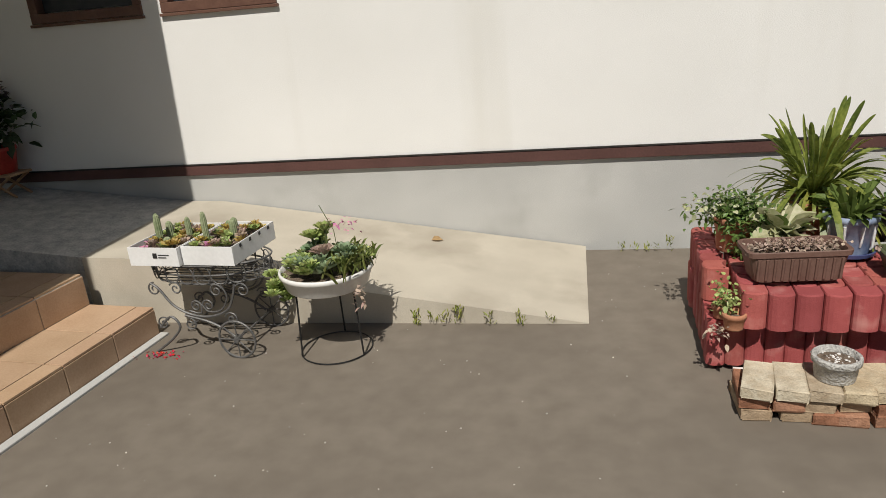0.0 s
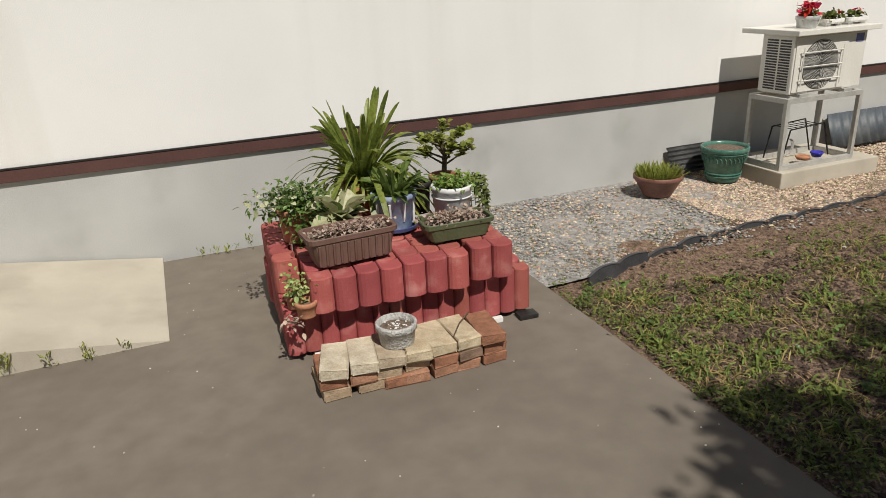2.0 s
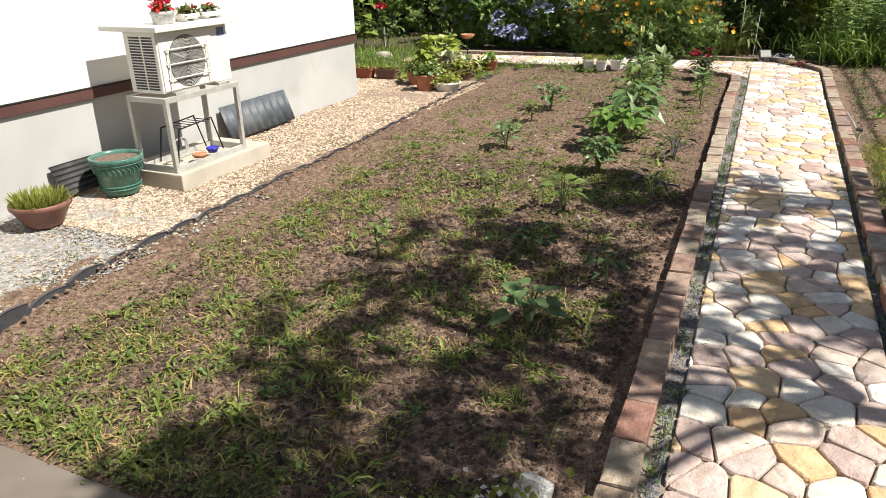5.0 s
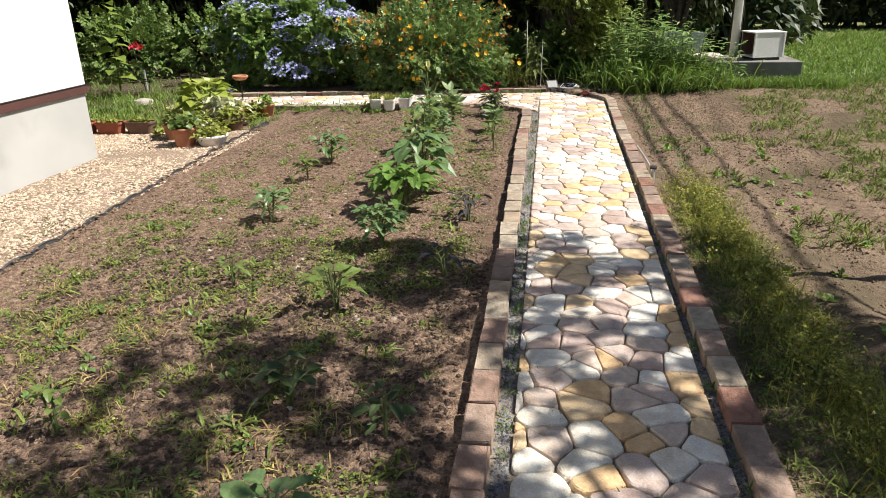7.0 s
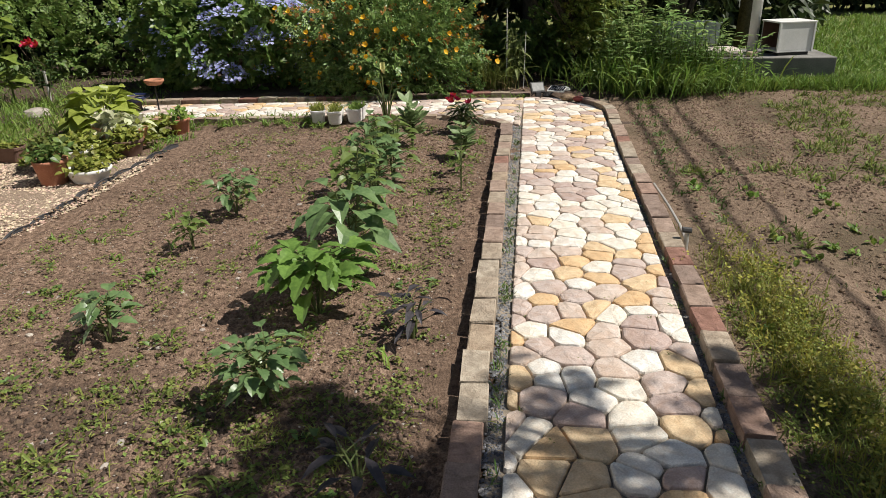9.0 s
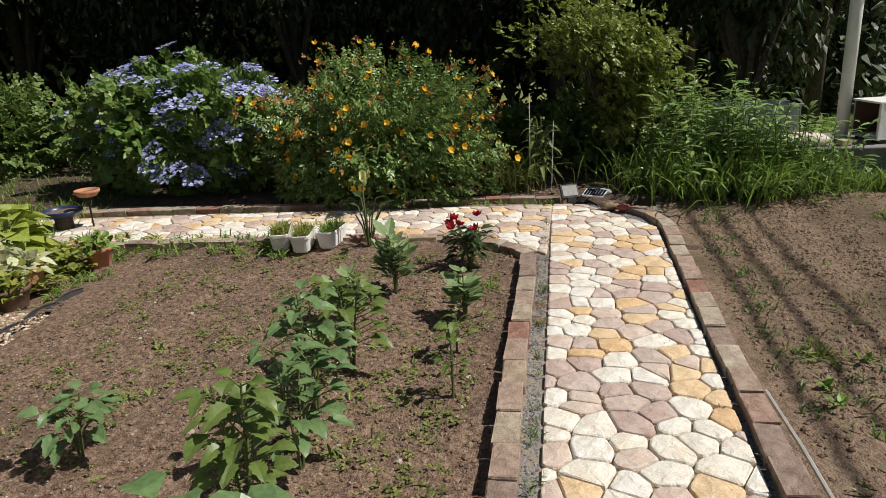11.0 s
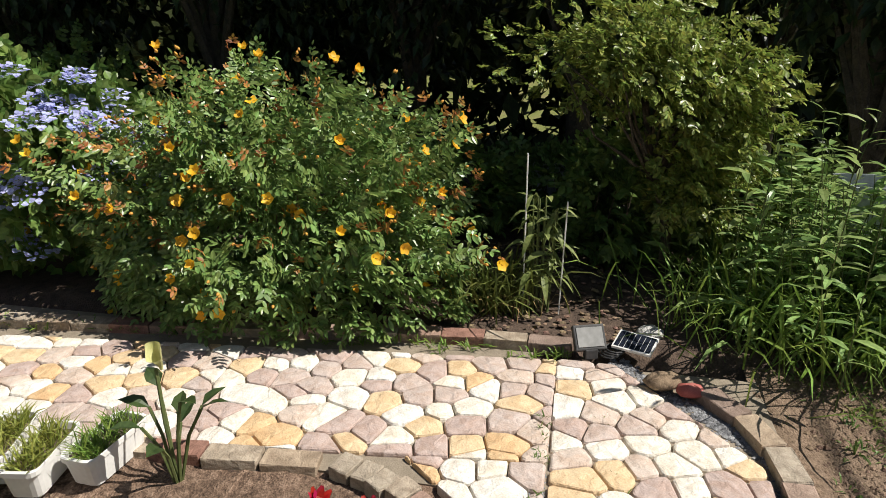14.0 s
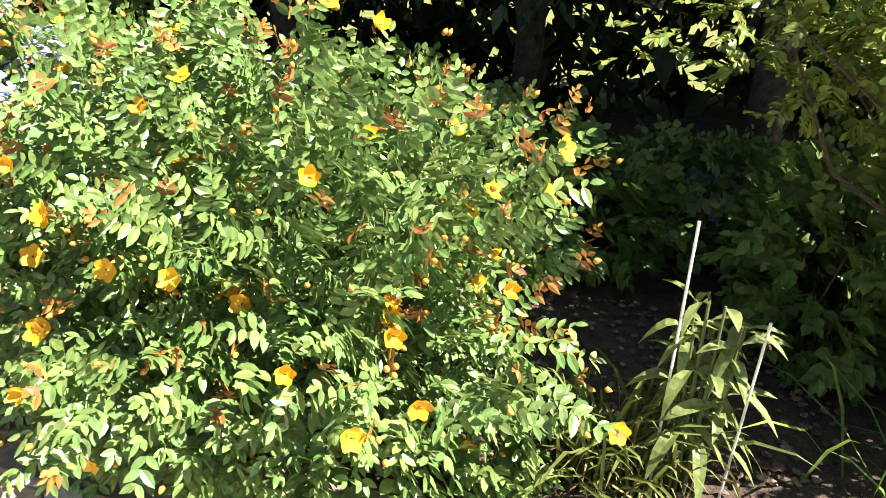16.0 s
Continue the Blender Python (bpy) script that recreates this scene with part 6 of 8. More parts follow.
# ---- plastic lawn edging ----
EDGING = surface("black_plastic", [(0.035, 0.036, 0.04), (0.07, 0.07, 0.075)], 12, 0.55, 0.1, 90)
line = eased([(2.70, 3.34, 0), (3.02, 3.45, 0), (3.67, 3.58, 0), (4.2, 3.62, 0), (5.2, 3.65, 0), (6.6, 3.69, 0), (8.3, 3.80, 0), (9.0, 3.82, 0), (9.85, 3.80, 0)], 12)
length = [0.0]
for a_, b_ in zip(line, line[1:]):
    length.append(length[-1] + (Vector(b_) - Vector(a_)).length)
seg = 0.24
k = 0
while (k + 1) * seg < length[-1]:
    pts_ = []
    for q in range(9):
        s = k * seg + seg * q / 8
        i = max(j for j, l in enumerate(length) if l <= s + 1e-9)
        i = min(i, len(line) - 2)
        f = (s - length[i]) / (length[i + 1] - length[i])
        pts_.append(Vector(line[i]).lerp(Vector(line[i + 1]), f))
    bm = bmesh.new()
    tz = random.uniform(-0.016, 0.0) + (0.03 if k < 2 else 0.006 if k < 4 else -0.012)
    rows = []
    for q, c in enumerate(pts_):
        d = (pts_[min(q + 1, 8)] - pts_[max(q - 1, 0)]).normalized()
        nrm = Vector((-d.y, d.x, 0))
        wave = 0.012 * math.sin(math.pi * q / 8)
        top = 0.010 + tz + 0.012 * math.sin(math.pi * q / 8)
        rows.append([bm.verts.new(c + nrm * (wave + o) + Vector((0, 0, z))) for o, z in ((-0.004, -0.06), (-0.004, top - 0.006), (-0.009, top), (0.009, top), (0.004, top - 0.006), (0.004, -0.06))])
    for a_, b_ in zip(rows, rows[1:]):
        for j in range(5):
            bm.faces.new((a_[j], a_[j + 1], b_[j + 1], b_[j]))
    bm.faces.new(rows[0])
    bm.faces.new(rows[-1][::-1])
    if k == 0:
        edging = tagged(part("lawn_edging", bm, EDGING), "black scalloped plastic edging between bed and gravel", "edging", kind="structure")
    else:
        part("edging_strip", bm, EDGING, edging)
    k += 1


# ---- the vegetable bed ----
def tufts(n, place, blades, length, spread=0.5, base=0.012):
    """Roots and directions of n grass tufts."""
    P, D, S = [], [], []
    for _ in range(n):
        x, y, z = place()
        for _ in range(int(RNG.integers(*blades))):
            P.append((x + RNG.normal(0, base), y + RNG.normal(0, base), z - 0.01))
            D.append((RNG.normal(0, spread), RNG.normal(0, spread), 1.0))
            S.append(length * RNG.uniform(0.5, 1.4))
    return np.array(P), np.array(D), np.array(S)


def in_bed(x0, x1, y0, y1, power=1.0):
    def place():
        while True:
            x = x0 + (x1 - x0) * RNG.random() ** power
            y = RNG.uniform(y0, y1)
            if 0.4 * noise.noise((x * 1.1, y * 1.1, 2.0)) + 0.8 * noise.noise((x * 5.5, y * 5.5, 7.0)) > -0.25 + 0.5 * RNG.random():
                return x, y, soil_height(x, y)
    return place


GRASS_LEAF = leaf_mat("weed_grass_leaf", (0.10, 0.135, 0.03), (0.25, 0.295, 0.075), 0.3, 0.65, 0.45, 0.25)
P, D, S = tufts(900, in_bed(2.56, 6.2, 1.12, 3.3, 1.2), (6, 14), 0.070, 0.65)
tagged(leaf_part("bed_grass", P, D, S, GRASS_LEAF, None, GRASS, 0.5), "sparse low grass weeds over the bed", "weeds", kind="stuff")
P, D, S = tufts(110, in_bed(2.6, 5.8, 1.15, 3.2, 1.3), (9, 20), 0.15, 0.75, 0.025)
tagged(leaf_part("bed_grass", P, D, S, GRASS_LEAF, None, ((0.0, 0.02), (0.4, 0.03), (0.75, 0.02), (1.0, 0.0)), 0.75), "taller arching grass tufts among the weeds", "weeds", kind="stuff")
P, D, S = tufts(260, in_bed(2.6, 5.4, 1.2, 3.2, 1.4), (10, 24), 0.12, 1.2, 0.035)
tagged(leaf_part("dry_grass", P, D, S, STRAW, None, FINE, 0.6), "withered straw-coloured grass on the bed", "weeds", kind="stuff")


def rosettes(n, place, k, size, flat=0.35):
    P, D, S = [], [], []
    for _ in range(n):
        x, y, z = place()
        for _ in range(int(RNG.integers(*k))):
            P.append((x + RNG.normal(0, 0.018), y + RNG.normal(0, 0.018), z + RNG.uniform(0, 0.02)))
            D.append((RNG.normal(), RNG.normal(), flat + RNG.uniform(0, 0.4)))
            S.append(size * RNG.uniform(0.5, 1.3))
    return np.array(P), np.array(D), np.array(S)


P, D, S = rosettes(1350, in_bed(2.55, 6.8, 1.12, 3.4, 1.1), (6, 13), 0.016, 0.5)
tagged(leaf_part("bed_weeds", P, D, S, GRASS_LEAF, None, WIDE), "creeping small-leaved weeds over the bed", "weeds", kind="stuff")
P, D, S = rosettes(130, in_bed(2.6, 7.2, 1.15, 3.3, 1.2), (7, 12), 0.034, 0.6)
tagged(leaf_part("bed_weeds", P, D, S, GREEN_LEAF, None, LEAF), "leafy broad-leaved weeds in the bed", "weeds", kind="stuff")
P, D, S = rosettes(1500, in_bed(5.5, 10.4, 1.2, 3.5), (4, 10), 0.019)
tagged(leaf_part("bed_weeds", P, D, S, GRASS_LEAF, None, WIDE), "scattered seedlings on bare earth", "weeds", kind="stuff")
pts = lambda x0, x1, y0, y1, f: (lambda: (lambda x, y: (x, y, f(x, y)))(RNG.uniform(x0, x1), RNG.uniform(y0, y1)))
tagged(pebbles("earth_clods", 15000, pts(2.55, 10.4, 1.12, 3.6, soil_height), 0.009, CLOD, 0, 0.7, shape=OCTA), "crumbs of earth and small stones", "soil", kind="stuff")
tagged(pebbles("earth_clods", 15000, pts(3.5, 13.0, -3.0, -0.05, dirt_height), 0.009, DRY_CLOD, 0, 0.7, shape=OCTA), "crumbs of dry earth", "soil", kind="stuff")
tagged(pebbles("earth_clods", 1900, pts(2.55, 10.4, 1.12, 3.6, soil_height), 0.016, CLOD, -0.004, 0.75), "lumps of earth on the bed", "soil", kind="stuff")
tagged(pebbles("earth_clods", 5200, pts(8.5, 12.3, -1.3, -0.04, dirt_height), 0.012, CLOD, -0.003, 0.8, shape=OCTA), "dark crumbs of hoed earth beside the path", "soil", kind="stuff")
tagged(pebbles("earth_clods", 900, pts(6.5, 13.0, -1.8, -0.02, dirt_height), 0.015, DRY_CLOD, -0.004, 0.75), "lumps of dry earth beside the path", "soil", kind="stuff")
P, D, S = tufts(70, in_bed(6.2, 10.3, 1.2, 3.5), (7, 16), 0.10, 0.7, 0.02)
tagged(leaf_part("bed_grass", P, D, S, BRIGHT_LEAF, None, GRASS, 0.5), "fresh green grass tufts on bare earth", "weeds", kind="stuff")
P, D, S = tufts(90, lambda: (lambda x, y: (x, y, dirt_height(x, y)))(RNG.uniform(8.0, 12.2), -0.08 - abs(RNG.normal(0, 0.25))), (6, 14), 0.09, 0.7, 0.025)
tagged(leaf_part("field_weeds", P, D, S, GREEN_LEAF, None, GRASS, 0.5), "grass weeds along the path's brick edging", "weeds", kind="stuff")
near_bed = lambda: (lambda x, y: (x, y, soil_height(x, y)))(2.54 + 3.6 * RNG.random() ** 1.3, RNG.uniform(1.05, 3.2))
tagged(pebbles("humus_crumbs", 15000, near_bed, 0.012, DARK_SOIL, 0, 0.7, shape=OCTA), "dark crumbs of humus among the weeds", "soil", kind="stuff")
by_edging = lambda: (lambda x: (x, edge_y(x) - 0.035 + RNG.normal(0, 0.028), -0.005))(RNG.uniform(3.0, 9.4))
tagged(pebbles("earth_clods", 260, by_edging, 0.012, CLOD, 0, 0.75, shape=OCTA), "earth crumbled over the plastic edging", "soil", kind="stuff")
STONE = surface("field_stone", [(0.26, 0.22, 0.18), (0.45, 0.41, 0.36)], 12, 0.85, 0.5, 90, island=0.25)
tagged(pebbles("bed_grit", 2600, pts(5.2, 10.4, 1.1, 3.55, soil_height), 0.0055, STONE, 0, 0.7, shape=OCTA), "small pale stones in the bed", "stones", kind="stuff")
tagged(pebbles("bed_stones", 80, pts(2.6, 9.5, 1.15, 3.4, soil_height), 0.015, STONE, -0.004, 0.7), "pale stones lying in the bed", "stones", kind="stuff")

P, D, S = tufts(620, in_bed(2.56, 6.2, 1.15, 3.2, 1.2), (8, 16), 0.085, 0.7, 0.02)
tagged(leaf_part("bed_grass", P, D, S, YELLOW_LEAF, None, FINE, 0.55), "fine grass tufts among the weeds", "weeds", kind="stuff")
P, D, S = tufts(260, lambda: (RNG.uniform(2.5, 6.6), RNG.uniform(3.5, 4.3), -0.03), (6, 14), 0.05, 0.6, 0.02)
tagged(leaf_part("gravel_weeds", P, D, S, OLIVE_LEAF, None, GRASS, 0.4), "sparse weeds in the grey gravel", "weeds", kind="stuff")

# weeds where the asphalt ends
edge_place = lambda: (lambda y: (2.52 + abs(RNG.normal(0, 0.10)), y, -0.01))(RNG.uniform(1.1, 3.45))
P, D, S = rosettes(170, edge_place, (6, 14), 0.018)
tagged(leaf_part("verge_weeds", P, D, S, OLIVE_LEAF, None, WIDE), "weeds along the asphalt's edge", "weeds", kind="stuff")

# pale low bush at the bed's near corner
low = thing("low_herb", (2.66, 1.16, 0.0), "low pale-tipped herb at the asphalt's edge", "plant")
P = np.stack([RNG.normal(0, 0.10, 420), RNG.normal(0, 0.11, 420), RNG.uniform(0.0, 0.10, 420)], 1)
leaf_part("foliage", P, rand_dirs(420, 0.8), 0.045 * RNG.uniform(0.6, 1.2, 420), YELLOW_LEAF, low, LEAF, kind="stuff")
P = np.stack([RNG.normal(0, 0.10, 90), RNG.normal(0, 0.11, 90), RNG.uniform(0.09, 0.14, 90)], 1)
leaf_part("pale_tip", P, rand_dirs(90, 1.0), 0.022, WHITE_PETAL, low, WIDE, kind="stuff")

# right-hand field: yellowing herbs and grass
fp = lambda x0, x1, y0, y1: pts(x0, x1, y0, y1, dirt_height)
HERB_GOLD = leaf_mat("golden_herb", (0.26, 0.24, 0.035), (0.44, 0.42, 0.08), 0.4, 0.5)
herb_spot = lambda x, w: (lambda q, y: (q, y, dirt_height(q, y)))(x + RNG.normal(0, 0.24), -0.21 - 0.05 * max(0.0, 7.3 - x) + RNG.normal(0, w))
for k, x in enumerate((4.6, 5.1, 5.7, 6.2, 6.7, 7.25)):
    P, D, S = tufts(95, lambda: herb_spot(x, 0.085), (10, 16), 0.11, 0.6, 0.04)
    tagged(leaf_part("field_herbs", P, D, S, YELLOW_LEAF if k % 2 else HERB_GOLD, None, FINE, 0.35), "yellow-green feathery herb clump beside the path", "weeds", kind="stuff")
    P, D, S = rosettes(150, lambda: (lambda q: (q[0], q[1], q[2] + RNG.uniform(0.02, 0.12)))(herb_spot(x, 0.09)), (4, 8), 0.017, 0.6)
    tagged(leaf_part("field_herbs", P, D, S, HERB_GOLD if k % 2 else YELLOW_LEAF, None, WIDE), "golden seed heads of the herbs", "weeds", kind="stuff")
near_path = lambda: (lambda x, y: (x, y, dirt_height(x, y)))(RNG.uniform(3.4, 7.0), -0.03 - 0.36 * RNG.random() ** 1.1)
P, D, S = tufts(380, near_path, (8, 14), 0.10, 0.8, 0.04)
tagged(leaf_part("field_herbs", P, D, S, GRASS_LEAF, None, FINE, 0.3), "low feathery herbs along the brick edging", "weeds", kind="stuff")
P, D, S = rosettes(900, near_path, (5, 10), 0.020, 0.7)
tagged(leaf_part("field_herbs", P, D, S, GRASS_LEAF, None, SIMPLE), "dense small-leaved herbs along the brick edging", "weeds", kind="stuff")
P, D, S = rosettes(40, lambda: (lambda x, y: (x, y, dirt_height(x, y)))(RNG.uniform(3.8, 9.0), -0.15 - 0.9 * RNG.random()), (8, 16), 0.05, 0.9)
tagged(leaf_part("field_herbs", P, D, S, BRIGHT_LEAF, None, LEAF), "fresh broad-leaved weeds in the field", "weeds", kind="stuff")


def field_place():
    while True:
        x, y = RNG.uniform(5, 13.3), RNG.uniform(-4.1, -0.2)
        if noise.noise((x * 1.6, y * 1.6, 4.0)) + 0.45 * (-y - 1.25) > 0.08 + 0.15 * RNG.random():
            return x, y, dirt_height(x, y)


P, D, S = tufts(3600, field_place, (6, 12), 0.10, 0.7)
tagged(leaf_part("field_grass", P, D, S, GRASS_LEAF, None, GRASS, 0.4), "patchy grass over the dry field", "grass", kind="stuff")
P, D, S = tufts(1300, pts(6.2, 12.8, -3.4, -0.15, dirt_height), (4, 9), 0.045, 0.9, 0.02)
tagged(leaf_part("field_weeds", P, D, S, OLIVE_LEAF, None, GRASS, 0.4), "low sparse weeds over the hoed field", "weeds", kind="stuff")
P, D, S = tufts(500, pts(6.5, 12.8, -3.6, -0.7, dirt_height), (4, 9), 0.055, 1.1, 0.03)
tagged(leaf_part("field_weeds", P, D, S, STRAW, None, FINE, 0.4), "dry grass stalks over the hoed field", "weeds", kind="stuff")
P, D, S = tufts(420, lambda: (RNG.uniform(12.15, 12.48), RNG.uniform(-2.9, -1.0), -0.04), (7, 13), 0.24, 0.35, 0.04)
tagged(leaf_part("plinth_grass", P, D, S, BRIGHT_LEAF, None, FINE, 0.4), "tall grass in front of the plinth", "grass", kind="stuff")
P, D, S = tufts(3600, lambda: (lambda x: (x, -1.6 - 0.2 * (x - 12.5) - (1.5 + 0.9 * (x - 12.5)) * RNG.random(), -0.08))(12.5 + 9 * RNG.random() ** 1.3), (8, 13), 0.19, 0.5, 0.06)
tagged(leaf_part("meadow_grass", P, D, S, BRIGHT_LEAF, None, GRASS, 0.4), "sunlit meadow grass beyond the field", "grass", kind="stuff")
P, D, S = tufts(1300, lambda: (RNG.uniform(9.3, 13.0), RNG.uniform(4.95, 8.8), -0.05), (6, 11), 0.2, 0.4, 0.05)
tagged(leaf_part("side_grass", P, D, S, BRIGHT_LEAF, None, FINE, 0.4), "grass beyond the house corner", "grass", kind="stuff")
P, D, S = tufts(210, lambda: (lambda x, k: (x, path_edges(x)[1] + 0.03 if k else 0.13 + RNG.normal(0, 0.012), 0.0))(RNG.uniform(2.7, 11.2), RNG.random() < 0.5), (5, 10), 0.05, 0.6)
tagged(leaf_part("joint_weeds", P, D, S, GREEN_LEAF, None, BLADE, 0.4), "small weeds in the gravel beside the path", "weeds", kind="stuff")
P, D, S = tufts(90, lambda: (RNG.uniform(3.0, 11.2), RNG.uniform(0.2, 0.86), -0.004), (5, 10), 0.035, 0.8)
tagged(leaf_part("joint_weeds", P, D, S, GRASS_LEAF, None, BLADE, 0.4), "tiny weeds in the joints of the path", "weeds", kind="stuff")
P, D, S = tufts(120, lambda: (lambda y: (11.70 - 0.09 * max(0, y - 1.7) + RNG.normal(0, 0.03), y, 0.0))(RNG.uniform(0.9, 5.2)), (5, 11), 0.07, 0.6)
tagged(leaf_part("joint_weeds", P, D, S, BRIGHT_LEAF, None, BLADE, 0.4), "small weeds along the flower bed's bricks", "weeds", kind="stuff")
P, D, S = tufts(170, lambda: (RNG.uniform(10.25, 10.72), RNG.uniform(2.7, 5.2), 0.0), (5, 11), 0.09, 0.6)
tagged(leaf_part("joint_weeds", P, D, S, BRIGHT_LEAF, None, BLADE, 0.4), "grass along the cross path's bricks", "weeds", kind="stuff")

# loose gravel
tagged(pebbles("tan_pebble_bed", 19000, lambda: (4.0 + 5.25 * RNG.random() ** 1.25, RNG.uniform(3.70, 4.76), -0.028), 0.0125, PEBBLE, shape=OCTA), "loose tan and pink pebbles beside the wall", "pebbles", kind="stuff")
tagged(pebbles("tan_pebble_bed", 4500, lambda: (RNG.uniform(8.07, 9.3), RNG.uniform(4.76, 5.75), -0.03), 0.02, PEBBLE, shape=OCTA), "loose tan pebbles round the house corner", "pebbles", kind="stuff")
tagged(pebbles("grey_gravel_bed", 9000, lambda: (2.44 + min(2.4, abs(RNG.normal(0, 1.1))), RNG.uniform(3.5, 4.76), -0.028), 0.010, GREY_GRAVEL, shape=OCTA), "loose grey crushed gravel beside the wall", "gravel", kind="stuff")
tagged(pebbles("tan_pebble_bed", 1500, lambda: (RNG.uniform(2.5, 4.3), RNG.uniform(3.55, 4.7), -0.024), 0.011, PEBBLE, shape=OCTA), "tan pebbles strewn in the grey gravel", "pebbles", kind="stuff")
P, D, S = tufts(60, lambda: (RNG.normal(3.05, 0.28), RNG.normal(3.62, 0.06), -0.03), (8, 18), 0.07, 1.3, 0.04)
tagged(leaf_part("dry_grass", P, D, S, STRAW, None, FINE, 0.5), "dry grass lying on the gravel", "weeds", kind="stuff")
strip = lambda: (lambda x: (x, *((RNG.uniform(path_edges(x)[1] + 0.005, 0.93 + 0.022 * (x - 6.5)) if RNG.random() < 0.5 else RNG.uniform(0.125, path_edges(x)[0]),)), -0.02))(RNG.uniform(2.65, 11.1))
tagged(pebbles("path_gravel", 11000, strip, 0.0085, DARK_GRAVEL, shape=OCTA), "dark gravel filling beside the path stones", "gravel", kind="stuff")
tagged(pebbles("path_gravel", 800, lambda: (lambda t: (11.02 + 0.66 * t + RNG.uniform(0.0, 0.09), 0.17 + 0.55 * t - RNG.uniform(0, 0.07), -0.02))(RNG.random()), 0.011, DARK_GRAVEL), "dark gravel at the path's bend", "gravel", kind="stuff")


def vegetable(name, x, y, h, spread, n, leaf, mat, label, outline=LEAF_WIDE, stems=3, droop=0.45, category="plant", group=""):
    """A young plant: stems with leaf stalks and broad leaves, each leaf a part."""
    t = thing(name, (x, y, soil_height(x, y)), label, category, group)
    bm = bmesh.new()
    tips = []
    for k in range(stems):
        a = 2 * math.pi * k / stems + random.uniform(-0.5, 0.5)
        r = 0.0 if stems == 1 else spread * 0.3
        tips.append(Vector((r * math.cos(a), r * math.sin(a), h * random.uniform(0.7, 1.0))))
        tube([(0, 0, -0.04), tips[-1] * 0.5 + Vector((0, 0, 0.02)), tips[-1]], 0.006, 5, bm, 0.003)
    roots, dirs = [], []
    for j in range(n):
        tip = random.choice(tips)
        t0 = 0.25 + 0.75 * (j / n) ** 0.8
        p = tip * t0
        a = 2.4 * j + random.uniform(-0.4, 0.4)
        out = Vector((math.cos(a), math.sin(a), 0.55)).normalized() * spread * (0.55 if t0 < 0.8 else 0.3)
        tube([p, p + out], 0.003, 4, bm, 0.0018)
        roots.append(p + out)
        dirs.append(Vector((math.cos(a), math.sin(a), random.uniform(-0.1, 0.7))))
    part("stem", bm, STEM, t)
    for p, d in zip(roots, dirs):
        V, F = leaves([p], [d], leaf * random.uniform(0.65, 1.15), outline, droop, 0.3)
        part("leaf", mesh_of("leaf", V, F), mat, t)
    return t


TOOTHED = ((0.0, 0.03), (0.12, 0.20), (0.22, 0.30), (0.3, 0.26), (0.42, 0.34), (0.52, 0.27), (0.66, 0.28), (0.75, 0.18), (0.87, 0.15), (1.0, 0.0))
NARROW = ((0.0, 0.02), (0.3, 0.15), (0.65, 0.13), (1.0, 0.0))
LUSH_LEAF = leaf_mat("lush_leaf", (0.075, 0.17, 0.035), (0.17, 0.32, 0.07), 0.30, 0.36)
PALE_BLUE_GREEN = leaf_mat("pale_blue_green_leaf", (0.13, 0.215, 0.085), (0.25, 0.35, 0.16), 0.25, 0.4)
V = "young vegetable plants in the bed"
vegetable("vegetable_plant", 6.46, 2.48, 0.24, 0.13, 30, 0.085, BLUE_GREEN, "young leafy vegetable plant in bare soil", TOOTHED, 3, group=V)
vegetable("vegetable_plant", 7.41, 2.58, 0.22, 0.10, 26, 0.065, GREEN_LEAF, "small leafy vegetable seedling in bare soil", TOOTHED, 2, group=V)
vegetable("vegetable_plant", 7.95, 2.57, 0.26, 0.15, 44, 0.085, BLUE_GREEN, "young leafy vegetable plant in bare soil", TOOTHED, 3, group=V)
vegetable("vegetable_plant", 6.10, 1.68, 0.30, 0.17, 80, 0.070, BLUE_GREEN, "dark green bushy vegetable plant", TOOTHED, 5, group=V)
vegetable("broad_leaf_plant", 6.78, 1.70, 0.32, 0.26, 66, 0.145, LUSH_LEAF, "lush plant with large bright green toothed leaves", TOOTHED, 6, 0.5)
vegetable("vegetable_plant", 7.22, 1.66, 0.42, 0.22, 34, 0.17, BLUE_GREEN, "tall plant with dull green broad leaves", LEAF_WIDE, 4, 0.6, group=V)
vegetable("vegetable_plant", 7.62, 1.74, 0.60, 0.16, 56, 0.09, GREEN_LEAF, "tall leafy plant in the row", TOOTHED, 3, group=V)
vegetable("vegetable_plant", 7.98, 1.72, 0.48, 0.2, 60, 0.10, BLUE_GREEN, "bushy leafy plant in the row", TOOTHED, 4, group=V)
vegetable("vegetable_plant", 8.36, 1.80, 0.55, 0.18, 60, 0.095, BLUE_GREEN, "bushy leafy plant in the row", TOOTHED, 4, group=V)
vegetable("vegetable_plant", 8.72, 1.76, 0.48, 0.18, 54, 0.095, GREEN_LEAF, "bushy leafy plant in the row", TOOTHED, 4, group=V)
vegetable("purple_plant", 6.60, 1.25, 0.20, 0.13, 20, 0.10, PURPLE_LEAF, "low plant with dark purple leaves", NARROW, 4)
vegetable("vegetable_plant", 8.53, 1.27, 0.28, 0.09, 14, 0.06, GREEN_LEAF, "thin young plant beside the brick edge", TOOTHED, 2, group=V)
vegetable("vegetable_plant", 8.95, 1.32, 0.22, 0.09, 12, 0.07, GREEN_LEAF, "thin young plant beside the brick edge", TOOTHED, 2, group=V)
vegetable("vegetable_plant", 9.70, 1.80, 0.36, 0.10, 74, 0.095, PALE_BLUE_GREEN, "grey-green broad bean plant", TOOTHED, 6, -0.25, group=V)
